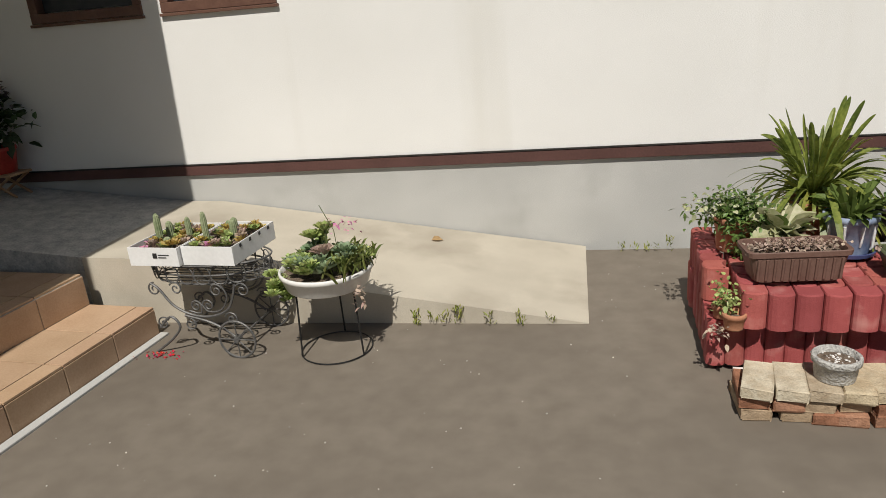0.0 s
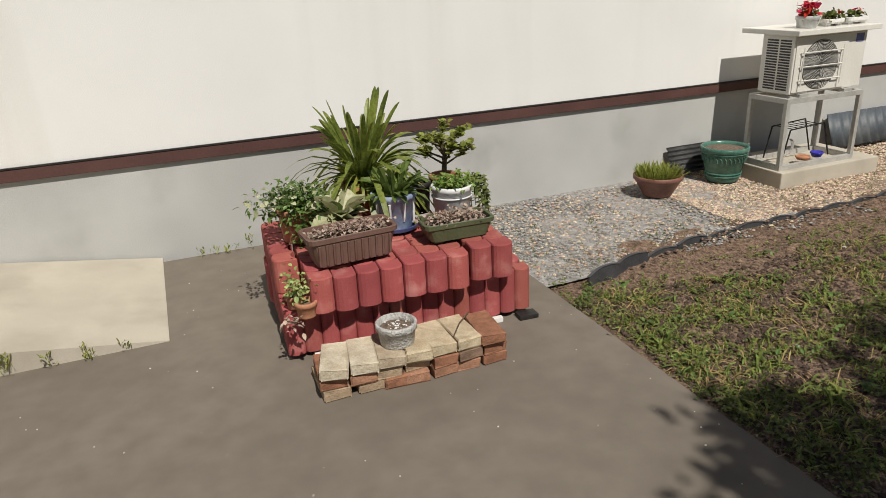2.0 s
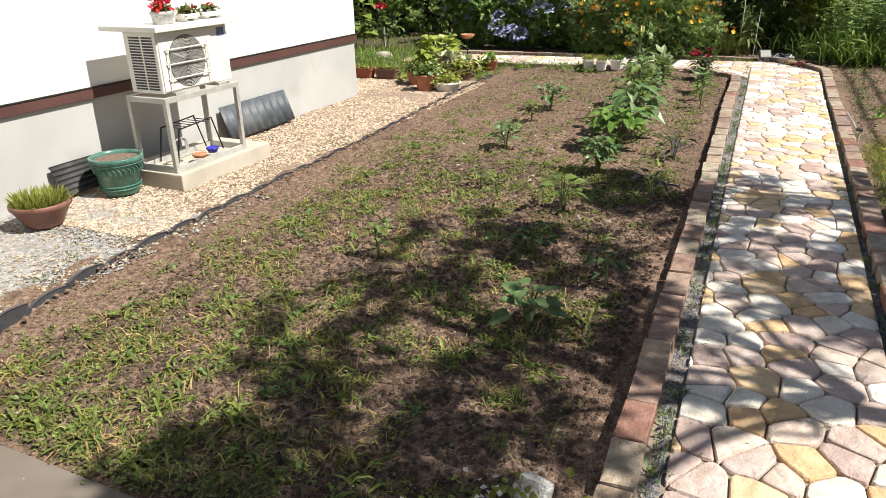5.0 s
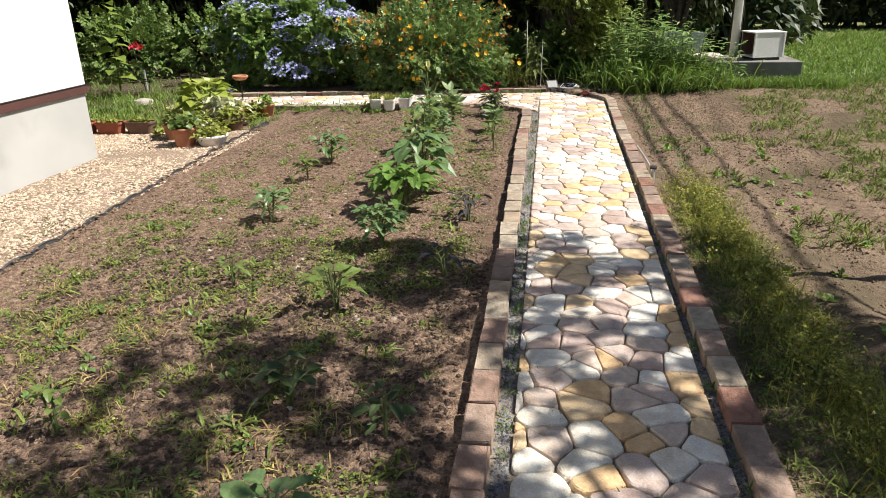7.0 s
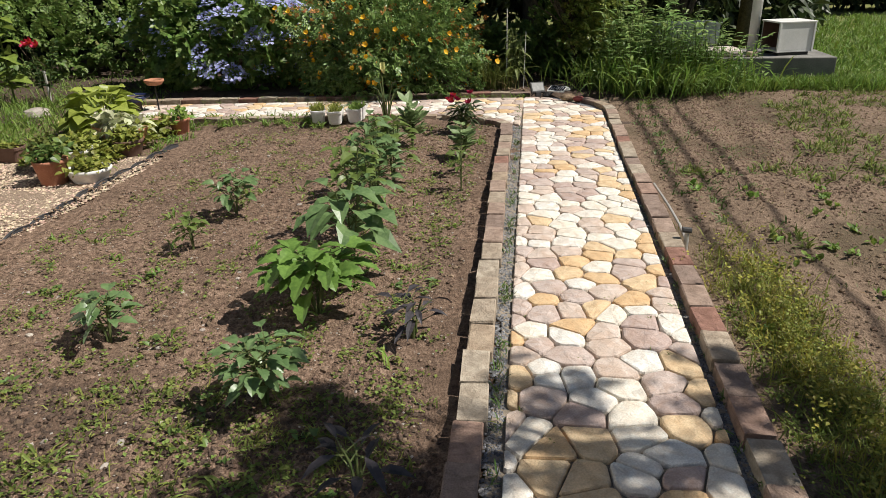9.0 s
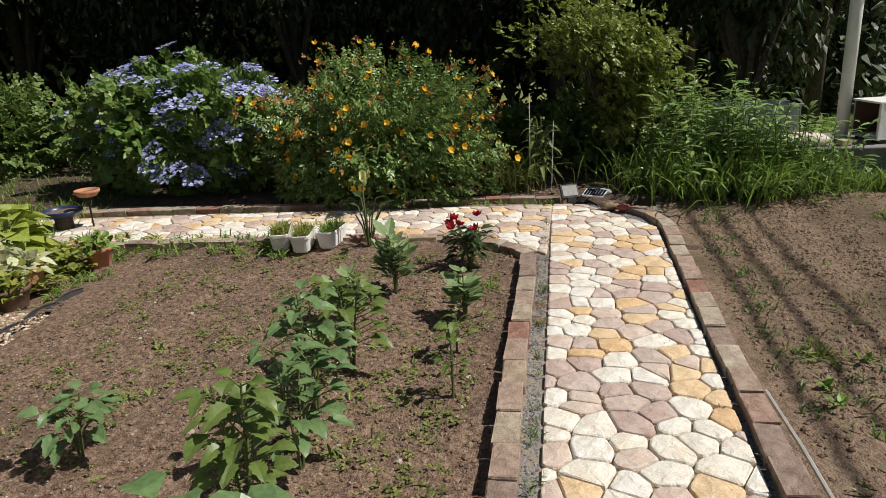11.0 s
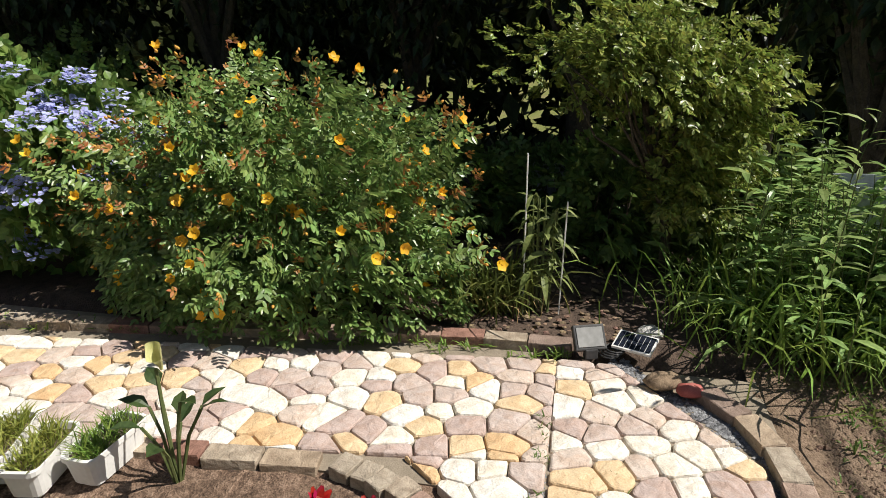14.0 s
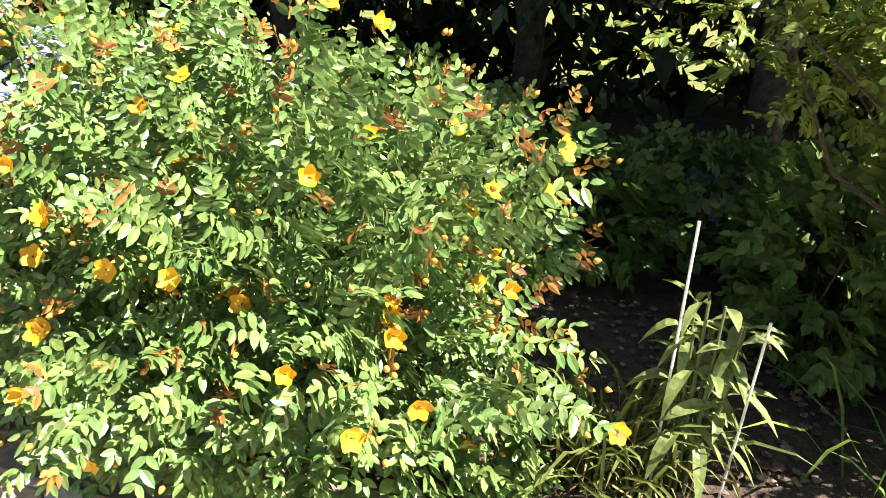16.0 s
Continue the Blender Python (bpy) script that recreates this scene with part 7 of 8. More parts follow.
vegetable("vegetable_plant", 9.36, 1.34, 0.26, 0.09, 52, 0.085, PALE_BLUE_GREEN, "grey-green broad bean plant", TOOTHED, 5, -0.1, group=V)
vegetable("vegetable_plant", 9.20, 1.92, 0.26, 0.12, 54, 0.095, PALE_BLUE_GREEN, "grey-green broad bean plant", TOOTHED, 5, -0.1, group=V)
vegetable("vegetable_plant", 3.85, 1.44, 0.20, 0.12, 18, 0.10, BLUE_GREEN, "broad-leaved young plant among weeds", LEAF_WIDE, 4, 0.3, group=V)
vegetable("vegetable_plant", 4.50, 1.62, 0.20, 0.12, 16, 0.10, DEEP_LEAF, "broad-leaved young plant among weeds", LEAF_WIDE, 4, 0.3, group=V)
vegetable("vegetable_plant", 5.30, 1.70, 0.24, 0.13, 14, 0.10, GREEN_LEAF, "light green young plant among weeds", LEAF_WIDE, 4, 0.3, group=V)
vegetable("vegetable_plant", 5.74, 1.26, 0.18, 0.12, 12, 0.11, PURPLE_LEAF, "young plant with dull purplish leaves", NARROW, 3, 0.4, group=V)
vegetable("vegetable_plant", 4.23, 2.34, 0.20, 0.08, 14, 0.055, GREEN_LEAF, "small seedling among weeds", TOOTHED, 2, group=V)
vegetable("vegetable_plant", 4.38, 1.24, 0.20, 0.09, 12, 0.06, DEEP_LEAF, "small seedling among weeds", TOOTHED, 2, group=V)
vegetable("vegetable_plant", 5.50, 2.30, 0.16, 0.09, 12, 0.05, GREEN_LEAF, "small seedling among weeds", TOOTHED, 2, group=V)

# red peony
CRIMSON = leaf_mat("crimson_petal", (0.28, 0.006, 0.025), (0.42, 0.015, 0.045), 0.2)
peony = vegetable("peony", 10.15, 1.42, 0.27, 0.16, 110, 0.10, DEEP_LEAF, "peony with dark leaves and crimson double flowers", NARROW, 7)
for x, y, z in ((-0.10, 0.10, 0.29), (0.0, -0.05, 0.345), (-0.11, -0.05, 0.285), (0.05, 0.11, 0.31), (-0.06, 0.06, 0.30), (0.02, 0.13, 0.285)):
    bm = petals(7, 0.034, 0.9, 0.5, 2)
    me = to_mesh("tmp", petals(6, 0.022, 1.3, 0.55, 2), [])
    bm.from_mesh(me)
    bpy.data.meshes.remove(me)
    f = part("flower", bm, CRIMSON, peony, "crimson ruffled flower")
    f.matrix_basis = pose(x, y, z, random.uniform(-30, 30), random.uniform(-40, 10), random.uniform(0, 90))

# calla with a yellow-green spathe
calla = thing("calla_lily", (10.55, 2.20, 0), "calla lily with one pale yellow spathe", "plant")
LP, LD = [], []
for k in range(9):
    a, r, h = 2.4 * k, 0.06 + 0.03 * (k % 3), 0.18 + 0.05 * (k % 4)
    part("stalk", tube([(0.01 * math.cos(a), 0.01 * math.sin(a), -0.03), (r * 0.5 * math.cos(a), r * 0.5 * math.sin(a), h * 0.6), (r * math.cos(a), r * math.sin(a), h)], 0.006, 5), STEM, calla)
    LP.append((r * math.cos(a), r * math.sin(a), h))
    LD.append((math.cos(a), math.sin(a), 0.7))
part("stem", tube([(0, 0, -0.03), (-0.01, 0.01, 0.22), (0, 0.02, 0.42)], 0.007, 5), STEM, calla)
for p, d in zip(LP, LD):
    part("leaf", mesh_of("leaf", *leaves([p], [d], 0.12, LEAF, 0.3, 0.3)), DEEP_LEAF, calla)
SPATHE = surface("spathe", [(0.55, 0.55, 0.22), (0.72, 0.70, 0.36)], 20, 0.5, 0.1, 60, trans=0.3)
bm = bmesh.new()
rings = []
for j in range(6):
    t = j / 5
    rings.append([bm.verts.new(((0.005 + 0.020 * t ** 1.5) * math.cos(a) - 0.03 * t * t, (0.005 + 0.020 * t ** 1.5) * math.sin(a), 0.42 + 0.075 * t + (0.03 * t if math.cos(a) > 0 else -0.02 * t))) for a in [2 * math.pi * q / 12 for q in range(12)]])
for a, b in zip(rings, rings[1:]):
    for q in range(12):
        bm.faces.new((a[q], a[(q + 1) % 12], b[(q + 1) % 12], b[q]))
part("spathe", bm, SPATHE, calla, "pale yellow spathe", True)


# ---- pots and planters beyond the house corner ----
RED_PLANTER = surface("red_planter", [(0.26, 0.075, 0.045), (0.36, 0.12, 0.08)], 10, 0.8, 0.2, 90)
for k, (x, y, m) in enumerate(((9.05, 5.62, RED_PLANTER), (9.06, 5.30, RED_PLANTER), (9.09, 4.98, BROWN_POT))):
    tr = trough("long_planter", (x, y, -0.03), 0.30, 0.14, 0.13, m, "red-brown planter with creeping greenery beside the gravel" if k < 2 else "dark brown planter with creeping greenery beside the gravel", 88)
    clump(tr, 130, (0, 0, 0.14), (0.12, 0.05, 0.02), 0.035, YELLOW_LEAF, LEAF_WIDE)
for x, y, r, h, mat, lab, lm, n in ((8.56, 4.20, 0.12, 0.18, TERRACOTTA, "clay pot with bushy green leaves", GREEN_LEAF, 170), (8.86, 4.46, 0.12, 0.16, TERRACOTTA, "clay pot with feathery leaves", OLIVE_LEAF, 130), (9.35, 4.08, 0.12, 0.13, BROWN_POT, "dark pot with yellow-green leaves", YELLOW_LEAF, 170), (9.15, 4.42, 0.14, 0.10, WHITE_PLASTIC, "white bowl with yellow-green leaves", YELLOW_LEAF, 200), (10.10, 4.02, 0.095, 0.14, TERRACOTTA, "tall clay pot with young plants", BRIGHT_LEAF, 90)):
    p = pot("flower_pot", (x, y, -0.03), r, h, mat, lab, 0.72)
    clump(p, n, (0, 0, h + 0.04), (r, r, 0.05), 0.055, lm, LEAF_WIDE)
p = pot("white_bowl", (8.64, 3.97, -0.03), 0.155, 0.10, WHITE_PLASTIC, "shallow white scalloped bowl with yellow-green leaves", 0.72)
clump(p, 260, (0, 0, 0.12), (0.13, 0.13, 0.035), 0.05, YELLOW_LEAF, LEAF_WIDE)
tr = trough("long_planter", (9.62, 4.30, -0.03), 0.46, 0.22, 0.17, TERRACOTTA, "large clay planter with variegated hostas", 70)
clump(tr, 150, (0, 0, 0.20), (0.2, 0.12, 0.04), 0.10, VARIEGATED, LEAF_WIDE)
LIME_LEAF = leaf_mat("lime_leaf", (0.22, 0.30, 0.05), (0.36, 0.45, 0.10), 0.35, 0.4)
hosta = thing("hosta", (10.05, 4.72, -0.02), "large lime green hosta clump", "plant")
for k in range(70):
    a, s = 2.399 * k, 0.3 + 1.3 * (k / 70)
    b = Vector((0.10 * math.cos(a), 0.10 * math.sin(a), 0.05 + 0.25 * (1 - k / 70)))
    part("leaf", mesh_of("leaf", *leaves([b], [(math.cos(a) * s, math.sin(a) * s, 0.75)], random.uniform(0.28, 0.40), ((0, 0.02), (0.3, 0.03), (0.42, 0.2), (0.6, 0.27), (0.8, 0.2), (1.0, 0)), 0.6, 0.3)), LIME_LEAF, hosta)
p = pot("blue_bowl", (10.95, 4.95, 0.10), 0.16, 0.06, surface("navy_glaze", [(0.015, 0.02, 0.06), (0.03, 0.04, 0.10)], 8, 0.3, 0, 30), "dark blue shallow bowl on a post stump", 0.6)
part("stump", lathe([(0.07, -0.16), (0.07, 0.0)], 14), BARK, p)
dish = pot("clay_dish", (11.0, 4.72, 0.26), 0.10, 0.055, TERRACOTTA, "clay dish raised on a thin iron stake", 0.7)
part("stake", tube([(0.0, 0.0, -0.32), (0.0, 0.0, 0.004)], 0.008, 6), BLACK_IRON, dish)
rose = thing("rose", (11.5, 6.35, 0), "thin rose with red blooms", "plant")
bm = bmesh.new()
LP, LD = [], []
for k in range(4):
    top = Vector((RNG.normal(0, 0.1), RNG.normal(0, 0.14), 0.45 + 0.08 * k))
    tube([(0, 0, -0.05), top * 0.5, top], 0.006, 5, bm, 0.003)
    for s in range(18):
        LP.append(top * RNG.uniform(0.2, 0.95))
        LD.append((RNG.normal(), RNG.normal(), 0.3))
part("stem", bm, STEM, rose)
leaf_part("foliage", LP, LD, 0.075, DEEP_LEAF, rose, LEAF_WIDE, kind="stuff")
for x, y, z in ((-0.04, 0.06, 0.62), (-0.02, -0.05, 0.61), (-0.05, 0.0, 0.64)):
    f = part("flower", petals(8, 0.055, 0.9, 0.5, 2), RED_PETAL, rose, "red rose bloom")
    f.matrix_basis = pose(x, y, z, -30, -40, 10)
tall = thing("tall_herb", (11.4, 6.68, 0), "tall herb with large pale leaves", "plant")
part("stem", tube([(0, 0, -0.05), (0.02, 0, 0.8), (0, 0.03, 1.6)], 0.012, 6, None, 0.006), STEM, tall)
for k in range(30):
    a, z = 2.4 * k, 0.15 + 0.05 * k
    part("leaf", mesh_of("leaf", *leaves([(0, 0, z)], [(math.cos(a), math.sin(a), 0.35)], 0.30 - 0.003 * k, LEAF_WIDE, 0.5, 0.2)), BRIGHT_LEAF, tall)
stake = tagged(part("garden_stake", tube([(11.75, 6.5, -0.05), (11.75, 6.5, 0.3)], 0.016, 6), GALV), "short grey garden stake", "stake")
slab = tagged(part("flat_stone", lathe([(0.13, -0.04), (0.15, 0.0), (0.12, 0.05), (0.05, 0.07)], 9), STONE), "flat brownish stone in the grass", "stone")
slab.location = (10.9, 6.05, -0.03)

# earth and low greenery round the pots
cv, cf = sheet(9.28, 10.76, 3.74, 5.7, 0.06, lambda x, y: -0.035 + bumps(x, y, 0.02, 3.0))
tagged(new("pot_corner_soil", mesh_of("pot_corner_soil", cv, cf, SOIL, True)), "bare earth round the hostas and pots", "soil", kind="structure")
corner_place = lambda: (lambda x, y: (x, y, -0.03 + 0.10 * RNG.random()))(RNG.uniform(8.95, 10.25), RNG.uniform(4.0, 4.75))
P, D, S = rosettes(150, corner_place, (7, 13), 0.07, 0.5)
tagged(leaf_part("pot_corner_greenery", P, D, S, YELLOW_LEAF, None, LEAF_WIDE, 0.4), "yellow-green leafy growth among the pots", "plants", kind="stuff")
P, D, S = tufts(320, lambda: (RNG.uniform(9.3, 10.7), RNG.uniform(3.85, 5.7), -0.03), (6, 12), 0.10, 0.6, 0.03)
tagged(leaf_part("pot_corner_greenery", P, D, S, BRIGHT_LEAF, None, GRASS, 0.5), "grass tufts round the pots", "weeds", kind="stuff")

# three white planters and young grass beside the cross path
for k, (x, y, a) in enumerate(((10.50, 2.84, 12), (10.47, 2.66, 4), (10.57, 2.48, -10))):
    tr = trough("white_planter", (x, y, -0.01), 0.30, 0.135, 0.13, WHITE_PLASTIC, "small white plastic planter with grassy seedlings", a + 6)
    P = np.stack([RNG.uniform(-0.12, 0.12, 110), RNG.uniform(-0.05, 0.05, 110), np.full(110, 0.10)], 1)
    leaf_part("seedling_growth", np.tile(P, (3, 1)), rand_dirs(330, 1.6), 0.13 * RNG.uniform(0.5, 1.3, 330), BRIGHT_LEAF if k == 2 else YELLOW_LEAF, tr, FINE, 0.4, kind="stuff")

# ---- solar lamp, panel and stones at the bend ----
lamp = thing("solar_floodlight", (11.73, 0.81, 0.0), "small black solar floodlight lying by the path", "floodlight", turn=20)
tilt = pose(0, 0, 0.09, 0, -52, 0)
part("housing", box(-0.06, 0.06, -0.075, 0.075, -0.02, 0.012, 0.006, None, tilt), DARKGRILLE, lamp)
part("lens", box(-0.046, 0.046, -0.062, 0.062, 0.012, 0.016, 0.001, None, tilt), surface("frosted_lens", [(0.22, 0.22, 0.21), (0.3, 0.3, 0.29)], 10, 0.3, 0, 40), lamp, "frosted pale lens")
part("sensor", box(-0.05, -0.01, -0.03, 0.03, 0.0, 0.05, 0.006), DARKGRILLE, lamp)
part("bracket", tube([(0.02, -0.06, 0.005), (0.05, 0.0, 0.03), (0.02, 0.06, 0.005)], 0.006, 5), DARKGRILLE, lamp)
part("cable", tube([(-0.02 + 0.05 * math.cos(k * 0.6), -0.09 + 0.045 * math.sin(k * 0.6) - 0.001 * k, 0.008 + 0.0008 * k) for k in range(40)], 0.004, 5), DARKGRILLE, lamp, "coiled black cable")
panel = thing("solar_charger", (11.76, 0.60, 0.06), "small solar panel with a white frame lying on bricks", "solar panel", turn=-22)
tilt = pose(0, 0, 0, 0, -16, 0)
part("frame", box(-0.062, 0.062, -0.092, 0.092, 0, 0.015, 0.002, None, tilt), WHITE_PLASTIC, panel)
for i in range(2):
    for j in range(7):
        x0, y0 = -0.053 + 0.054 * i, -0.084 + 0.0243 * j
        part("cell", box(x0, x0 + 0.051, y0, y0 + 0.021, 0.0155, 0.0175, 0, None, tilt), surface("solar_cell", [(0.01, 0.012, 0.02), (0.02, 0.025, 0.04)], 30, 0.2, 0, 60) if i == j == 0 else bpy.data.materials["solar_cell"], panel, "dark solar cell")
for x, y, s, mat, lab in ((11.97, 0.52, 0.06, STONEWARE, "grey field stone in the herbs"), (11.50, 0.50, 0.065, DRY_CLOD, "brown pebble on the gravel"), (11.45, 0.39, 0.05, RED_BLOCK, "rounded piece of red brick")):
    bm = bmesh.new()
    bmesh.ops.create_icosphere(bm, subdivisions=2, radius=1.0)
    for v in bm.verts:
        v.co *= 1 + 0.3 * noise.noise(v.co * 1.3 + Vector((x * 9, y, 0)))
        v.co = Vector((v.co.x * s * 1.2, v.co.y * s, v.co.z * s * 0.62))
    st = tagged(part("stone_lump", bm, mat, None, "", True), lab, "stone")
    st.location = (x, y, s * 0.42)
    st.rotation_euler = (0, 0, x * 7)
rod = tagged(part("support_rod", tube([(12.13, 1.155, -0.05), (12.13, 1.155, 0.86)], 0.004, 6), WHITE_PLASTIC), "thin white plant support rod", "rod")
rod2 = tagged(part("support_rod", tube([(12.16, 0.97, -0.05), (12.15, 0.95, 0.62)], 0.004, 6), WHITE_PLASTIC), "thin white plant support rod", "rod")
wilt = thing("drooping_plant", (12.17, 1.07, 0.0), "tall herb with pale drooping leaves tied to rods", "plant")
WILT_LEAF = leaf_mat("wilting_leaf", (0.12, 0.175, 0.05), (0.28, 0.35, 0.12), 0.35, 0.5)
WILT_OUT = ((0, 0.012), (0.18, 0.03), (0.3, 0.07), (0.5, 0.11), (0.68, 0.10), (0.85, 0.06), (1.0, 0))
for k in range(11):
    a, h = 2.4 * k, 0.50 + 0.035 * (k % 5)
    x, y = 0.02 + 0.035 * math.cos(a), 0.06 * math.sin(a)
    part("stem", tube([(x * 0.6, y * 0.7, -0.03), (x, y, h * 0.55), (x * 1.3, y * 1.2, h)], 0.006, 5, None, 0.004), STEM, wilt)
    for j in range(7):
        b, z = a + 2.1 * j, h * (0.36 + 0.105 * j)
        part("leaf", mesh_of("leaf", *leaves([(x * 1.2, y * 1.1, z)], [(math.cos(b), math.sin(b) * 1.2, random.uniform(0.2, 1.4))], random.uniform(0.11, 0.20), WILT_OUT, random.uniform(0.3, 1.4), 0.5)), WILT_LEAF, wilt)
iris = thing("grass_clump", (12.14, 1.30, 0.0), "clump of long arching grass leaves", "grass")
P = np.stack([RNG.normal(0, 0.06, 260), RNG.normal(0, 0.10, 260), np.zeros(260)], 1)
D = np.stack([RNG.normal(-0.05, 0.25, 260), RNG.normal(0.0, 0.28, 260), np.ones(260)], 1)
leaf_part("blade_tuft", P[:200], D[:200], RNG.uniform(0.4, 0.8, 200), OLIVE_LEAF, iris, ((0.0, 0.006), (0.3, 0.009), (0.6, 0.008), (0.85, 0.005), (1.0, 0.0)), 0.55, kind="stuff")
leaf_part("dry_tuft", P[200:], D[200:], RNG.uniform(0.25, 0.5, 60), STRAW, iris, THIN, 0.8, kind="stuff")
litter = pebbles("leaf_litter", 700, lambda: (RNG.uniform(11.85, 13.2), RNG.uniform(0.6, 1.9), 0.02), 0.016, surface("litter", [(0.10, 0.06, 0.04), (0.26, 0.18, 0.12)], 30, 0.95, 0.3, 90, island=0.5), 0, 0.35)
tagged(litter, "dry leaf litter on the shaded bed", "litter", kind="stuff")
slate = tagged(part("slate_slab", box(-0.04, 0.04, -0.17, 0.17, 0, 0.44, 0.03), STONEWARE), "upright grey stone slab in the shade", "slab")
slate.matrix_world = pose(14.1, 1.1, 0.0, 0, 12, 8)

# ---- concrete plinth with box, post and bag ----
OLD_CONCRETE = surface("old_concrete", [(0.12, 0.115, 0.105), (0.24, 0.23, 0.21)], 5, 0.95, 0.5, 90)
plinth = tagged(part("concrete_plinth", box(12.50, 13.35, -2.42, -1.0, -0.1, 0.27, 0.01), OLD_CONCRETE), "low weathered concrete plinth in the grass", "plinth")
wb = thing("white_box", (12.86, -1.98, 0.305), "white open-sided box lying on the plinth", "box", turn=14)
bw, bd, bh, th = 0.36, 0.42, 0.33, 0.018
part("panel", box(-bw / 2, bw / 2, -bd / 2, bd / 2, 0, th, 0.004), WHITE_PLASTIC, wb)
part("panel", box(-bw / 2 - 0.01, bw / 2 + 0.01, -bd / 2 - 0.01, bd / 2 + 0.01, bh - th, bh, 0.004), WHITE_PLASTIC, wb)
part("panel", box(-bw / 2, -bw / 2 + th, -bd / 2, bd / 2, th + 0.001, bh - th - 0.001, 0.003), WHITE_PLASTIC, wb)
part("panel", box(bw / 2 - th, bw / 2, -bd / 2, bd / 2, th + 0.001, bh - th - 0.001, 0.003), WHITE_PLASTIC, wb)
part("panel", box(-bw / 2 + th + 0.001, bw / 2 - th - 0.001, -bd / 2, -bd / 2 + th, th + 0.001, bh - th - 0.001, 0.003), WHITE_PLASTIC, wb)
part("lining", box(-bw / 2 + th + 0.001, bw / 2 - th - 0.001, -bd / 2 + th + 0.001, -bd / 2 + th + 0.01, th + 0.002, bh - th - 0.002), FRAME, wb, "brown stained lining")
part("lining", box(bw / 2 - th - 0.01, bw / 2 - th - 0.001, -bd / 2 + th + 0.011, bd / 2 - 0.002, th + 0.002, bh - th - 0.002), FRAME, wb, "brown stained lining")
for y in (-bd / 2 - 0.002, bd / 2 - 0.02):
    part("edge_strip", box(-bw / 2 - 0.012, -bw / 2 - 0.001, y, y + 0.022, 0.0, bh - th - 0.001, 0.002), WHITE_PLASTIC, wb)
for x in (-0.12, 0.12):
    part("block", box(x - 0.04, x + 0.04, -0.18, 0.18, -0.034, -0.001, 0.003), DARK_METAL, wb)
post = tagged(part("white_post", tube([(12.95, -1.64, 0.26), (12.95, -1.64, 2.6)], 0.055, 20), WHITE_PLASTIC, None, "", True), "white plastic post standing on the plinth", "post")
bm = bmesh.new()
bmesh.ops.create_icosphere(bm, subdivisions=3, radius=1.0)
for v in bm.verts:
    v.co *= 1 + 0.12 * noise.noise(v.co * 2.0)
    v.co = Vector((math.copysign(abs(v.co.x) ** 0.6, v.co.x) * 0.15, math.copysign(abs(v.co.y) ** 0.6, v.co.y) * 0.24, v.co.z * 0.055))
bag = tagged(part("cloth_bag", bm, surface("pink_cloth", [(0.52, 0.42, 0.38), (0.66, 0.58, 0.53)], 12, 0.9, 0.5, 90), None, "", True), "flat pale pink cloth bag on the plinth", "bag")
bag.location = (12.70, -1.22, 0.318)
rub = tagged(part("brick_piece", box(-0.04, 0.04, -0.05, 0.05, 0, 0.05, 0.006), CREAM_BRICK), "broken brick piece on the plinth", "brick")
rub.matrix_world = pose(12.62, -1.56, 0.272, 0, 0, 20)
CRATE = surface("clear_plastic", [(0.30, 0.33, 0.33), (0.45, 0.48, 0.48)], 8, 0.25, 0.1, 40)
cr = thing("plastic_crate", (12.85, -0.85, 0.0), "dull translucent plastic tub among the weeds", "tub", turn=4)
part("base", box(-0.17, 0.17, -0.33, 0.33, 0.40, 0.41), CRATE, cr)
for x in (-0.18, 0.172):
    part("side", box(x, x + 0.008, -0.34, 0.34, 0.402, 0.63, 0.002), CRATE, cr)
for y in (-0.34, 0.332):
    part("side", box(-0.171, 0.171, y, y + 0.008, 0.402, 0.63, 0.002), CRATE, cr)
part("rim", box(-0.195, -0.181, -0.355, 0.355, 0.615, 0.64, 0.003), CRATE, cr)
part("stand", box(-0.15, 0.15, -0.28, 0.28, -0.05, 0.399, 0.005), CEMENT, cr)

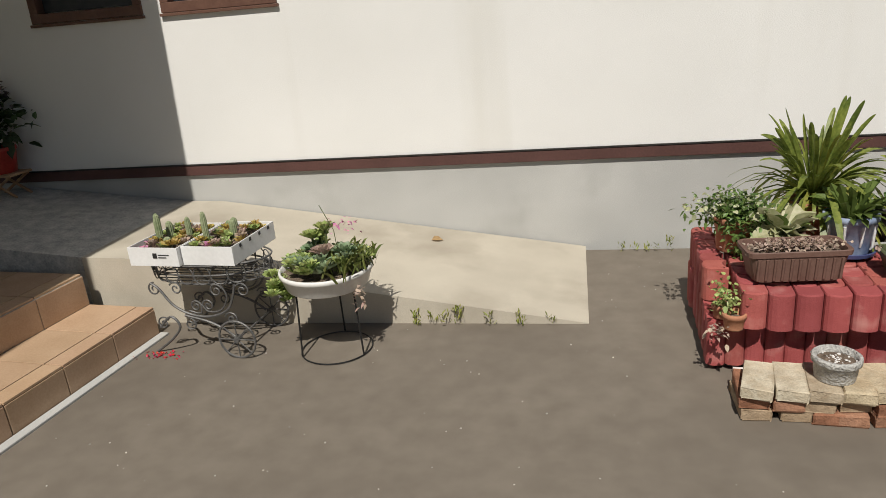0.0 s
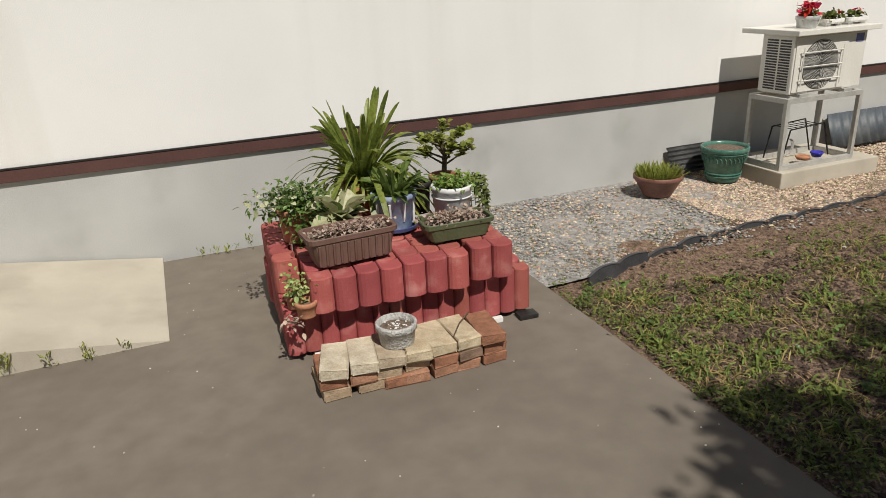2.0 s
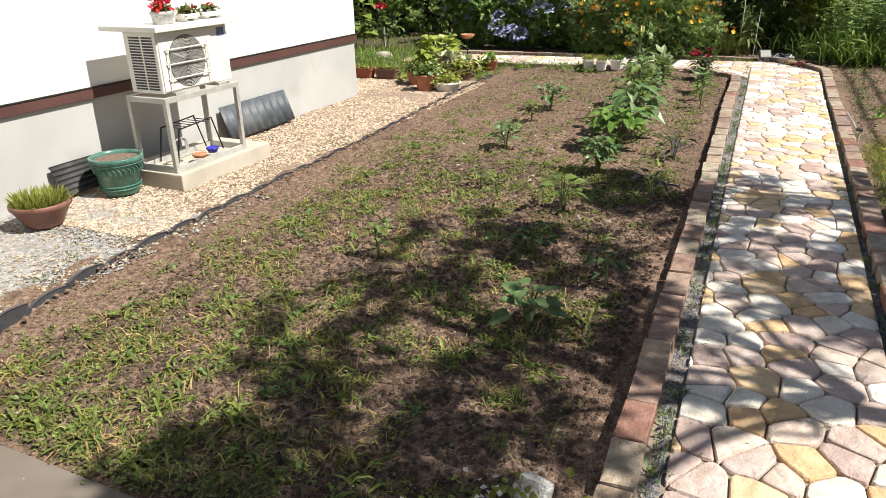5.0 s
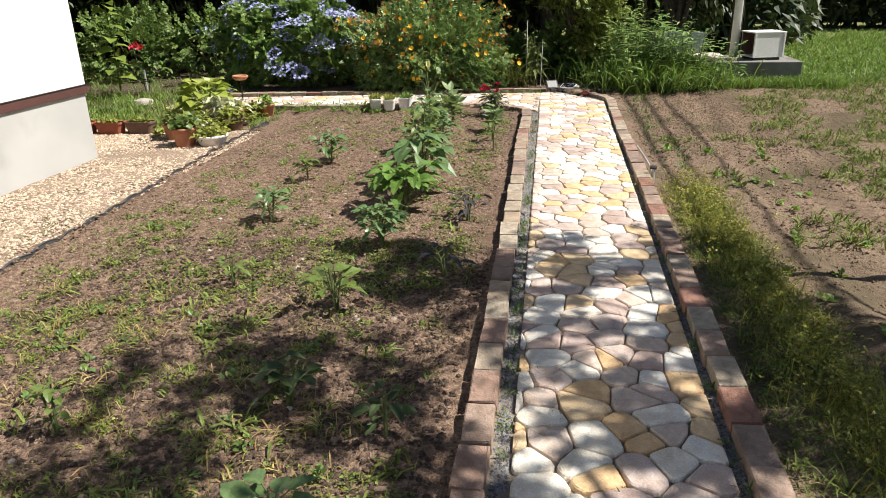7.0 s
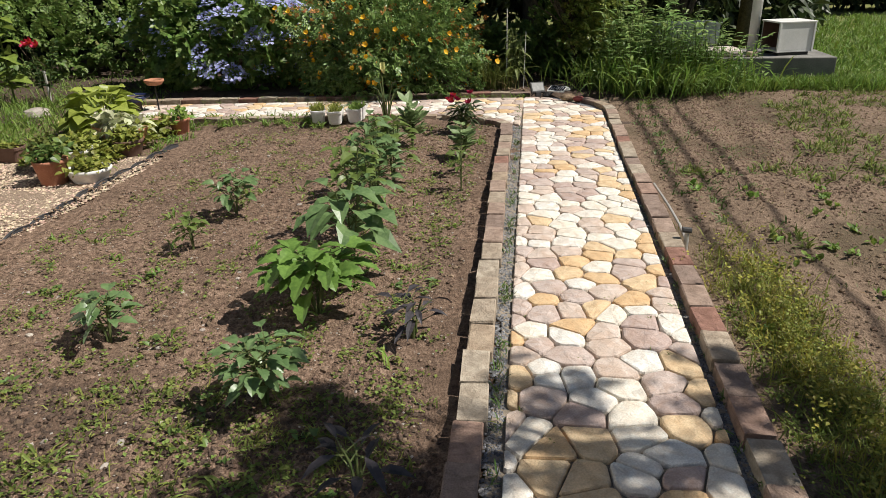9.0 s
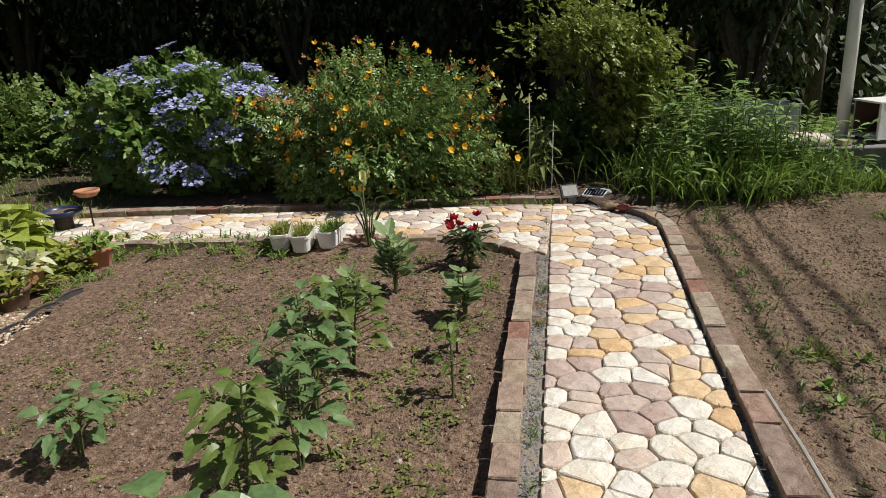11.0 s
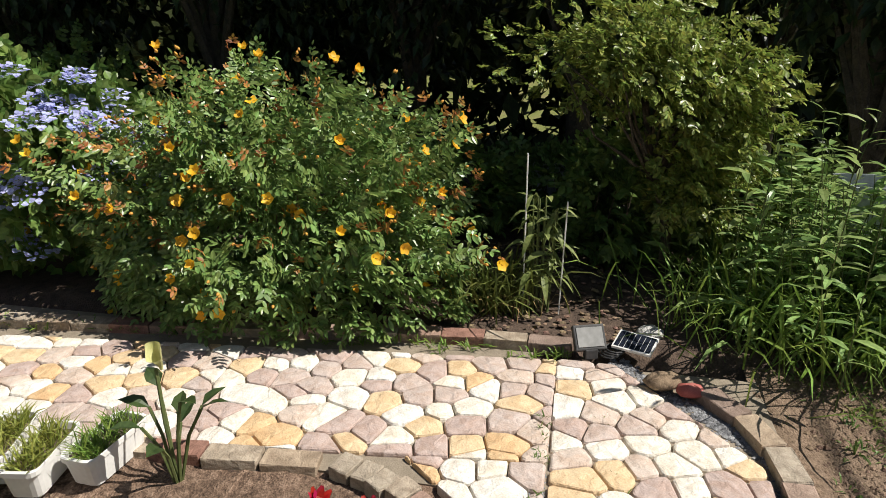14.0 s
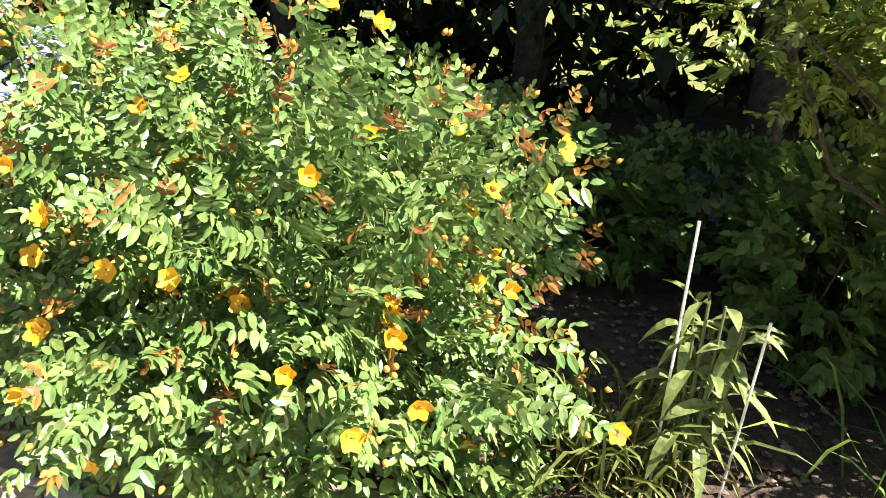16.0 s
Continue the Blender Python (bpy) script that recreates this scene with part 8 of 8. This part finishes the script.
# garden tap beside the path
tap = thing("hose_fitting", (7.62, 0.015, 0.0), "grey plastic hose fitting on a short pipe", "hose fitting")
part("pipe", tube([(0, 0, -0.05), (0, 0, 0.07)], 0.012, 8), GALV, tap)
part("head", tube([(0, -0.02, 0.075), (0.0, 0.025, 0.08)], 0.016, 8), DARKGRILLE, tap)
part("hose", tube([(0, 0, 0.02), (0.25, -0.01, 0.015), (0.6, 0.0, 0.015), (1.0, 0.02, 0.01)], 0.008, 6), GALV, tap, "grey hose")
pc = tagged(part("broken_slab", box(-0.045, 0.045, -0.03, 0.03, -0.03, 0.07, 0.014), STONEWARE), "pale broken stone slab at the bed's edge", "stone")
pc.matrix_world = pose(2.93, 1.12, 0.0, 25, 0, 75)

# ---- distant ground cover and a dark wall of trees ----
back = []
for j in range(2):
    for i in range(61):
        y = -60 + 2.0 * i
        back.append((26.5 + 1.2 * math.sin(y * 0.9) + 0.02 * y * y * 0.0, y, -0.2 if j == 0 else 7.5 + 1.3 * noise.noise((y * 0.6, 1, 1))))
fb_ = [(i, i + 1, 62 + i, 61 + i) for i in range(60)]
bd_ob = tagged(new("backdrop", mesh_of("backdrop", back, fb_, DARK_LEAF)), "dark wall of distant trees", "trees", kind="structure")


# ---- pieces of the path and its edging ----
for poly, owner in STONES:
    made = stone(poly)
    if made:
        ob = new("stone", made[0])
        ob.parent = owner
        ob.location = (made[1][0], made[1][1], 0.0)


def worn_brick(l, w, h, seed):
    r = random.Random(seed)
    bm = box(-l / 2, l / 2, -w / 2, w / 2, -h, 0, 0.006)
    for v in bm.verts:
        v.co += Vector((r.uniform(-1, 1), r.uniform(-1, 1), r.uniform(-1, 1))) * 0.0022
    me = bpy.data.meshes.new("brick")
    bm.to_mesh(me)
    bm.free()
    return me


EDGE_MESH = [worn_brick(0.208, 0.098, 0.062, i) for i in range(6)]
HALF_MESH = [worn_brick(0.080, 0.102, 0.062, 40 + i) for i in range(4)]
for me in EDGE_MESH + HALF_MESH:
    me.materials.append(EDGE_BRICK)
for c, a, owner, z, length in BRICKS:
    ob = new("brick", random.choice(EDGE_MESH if length > 0.15 else HALF_MESH))
    ob.parent = owner
    ob.matrix_basis = pose(c.x + random.uniform(-0.006, 0.006), c.y + random.uniform(-0.006, 0.006), z + random.uniform(-0.007, 0.007), random.uniform(-2, 2), random.uniform(-1.5, 1.5), a + random.uniform(-1.5, 1.5))
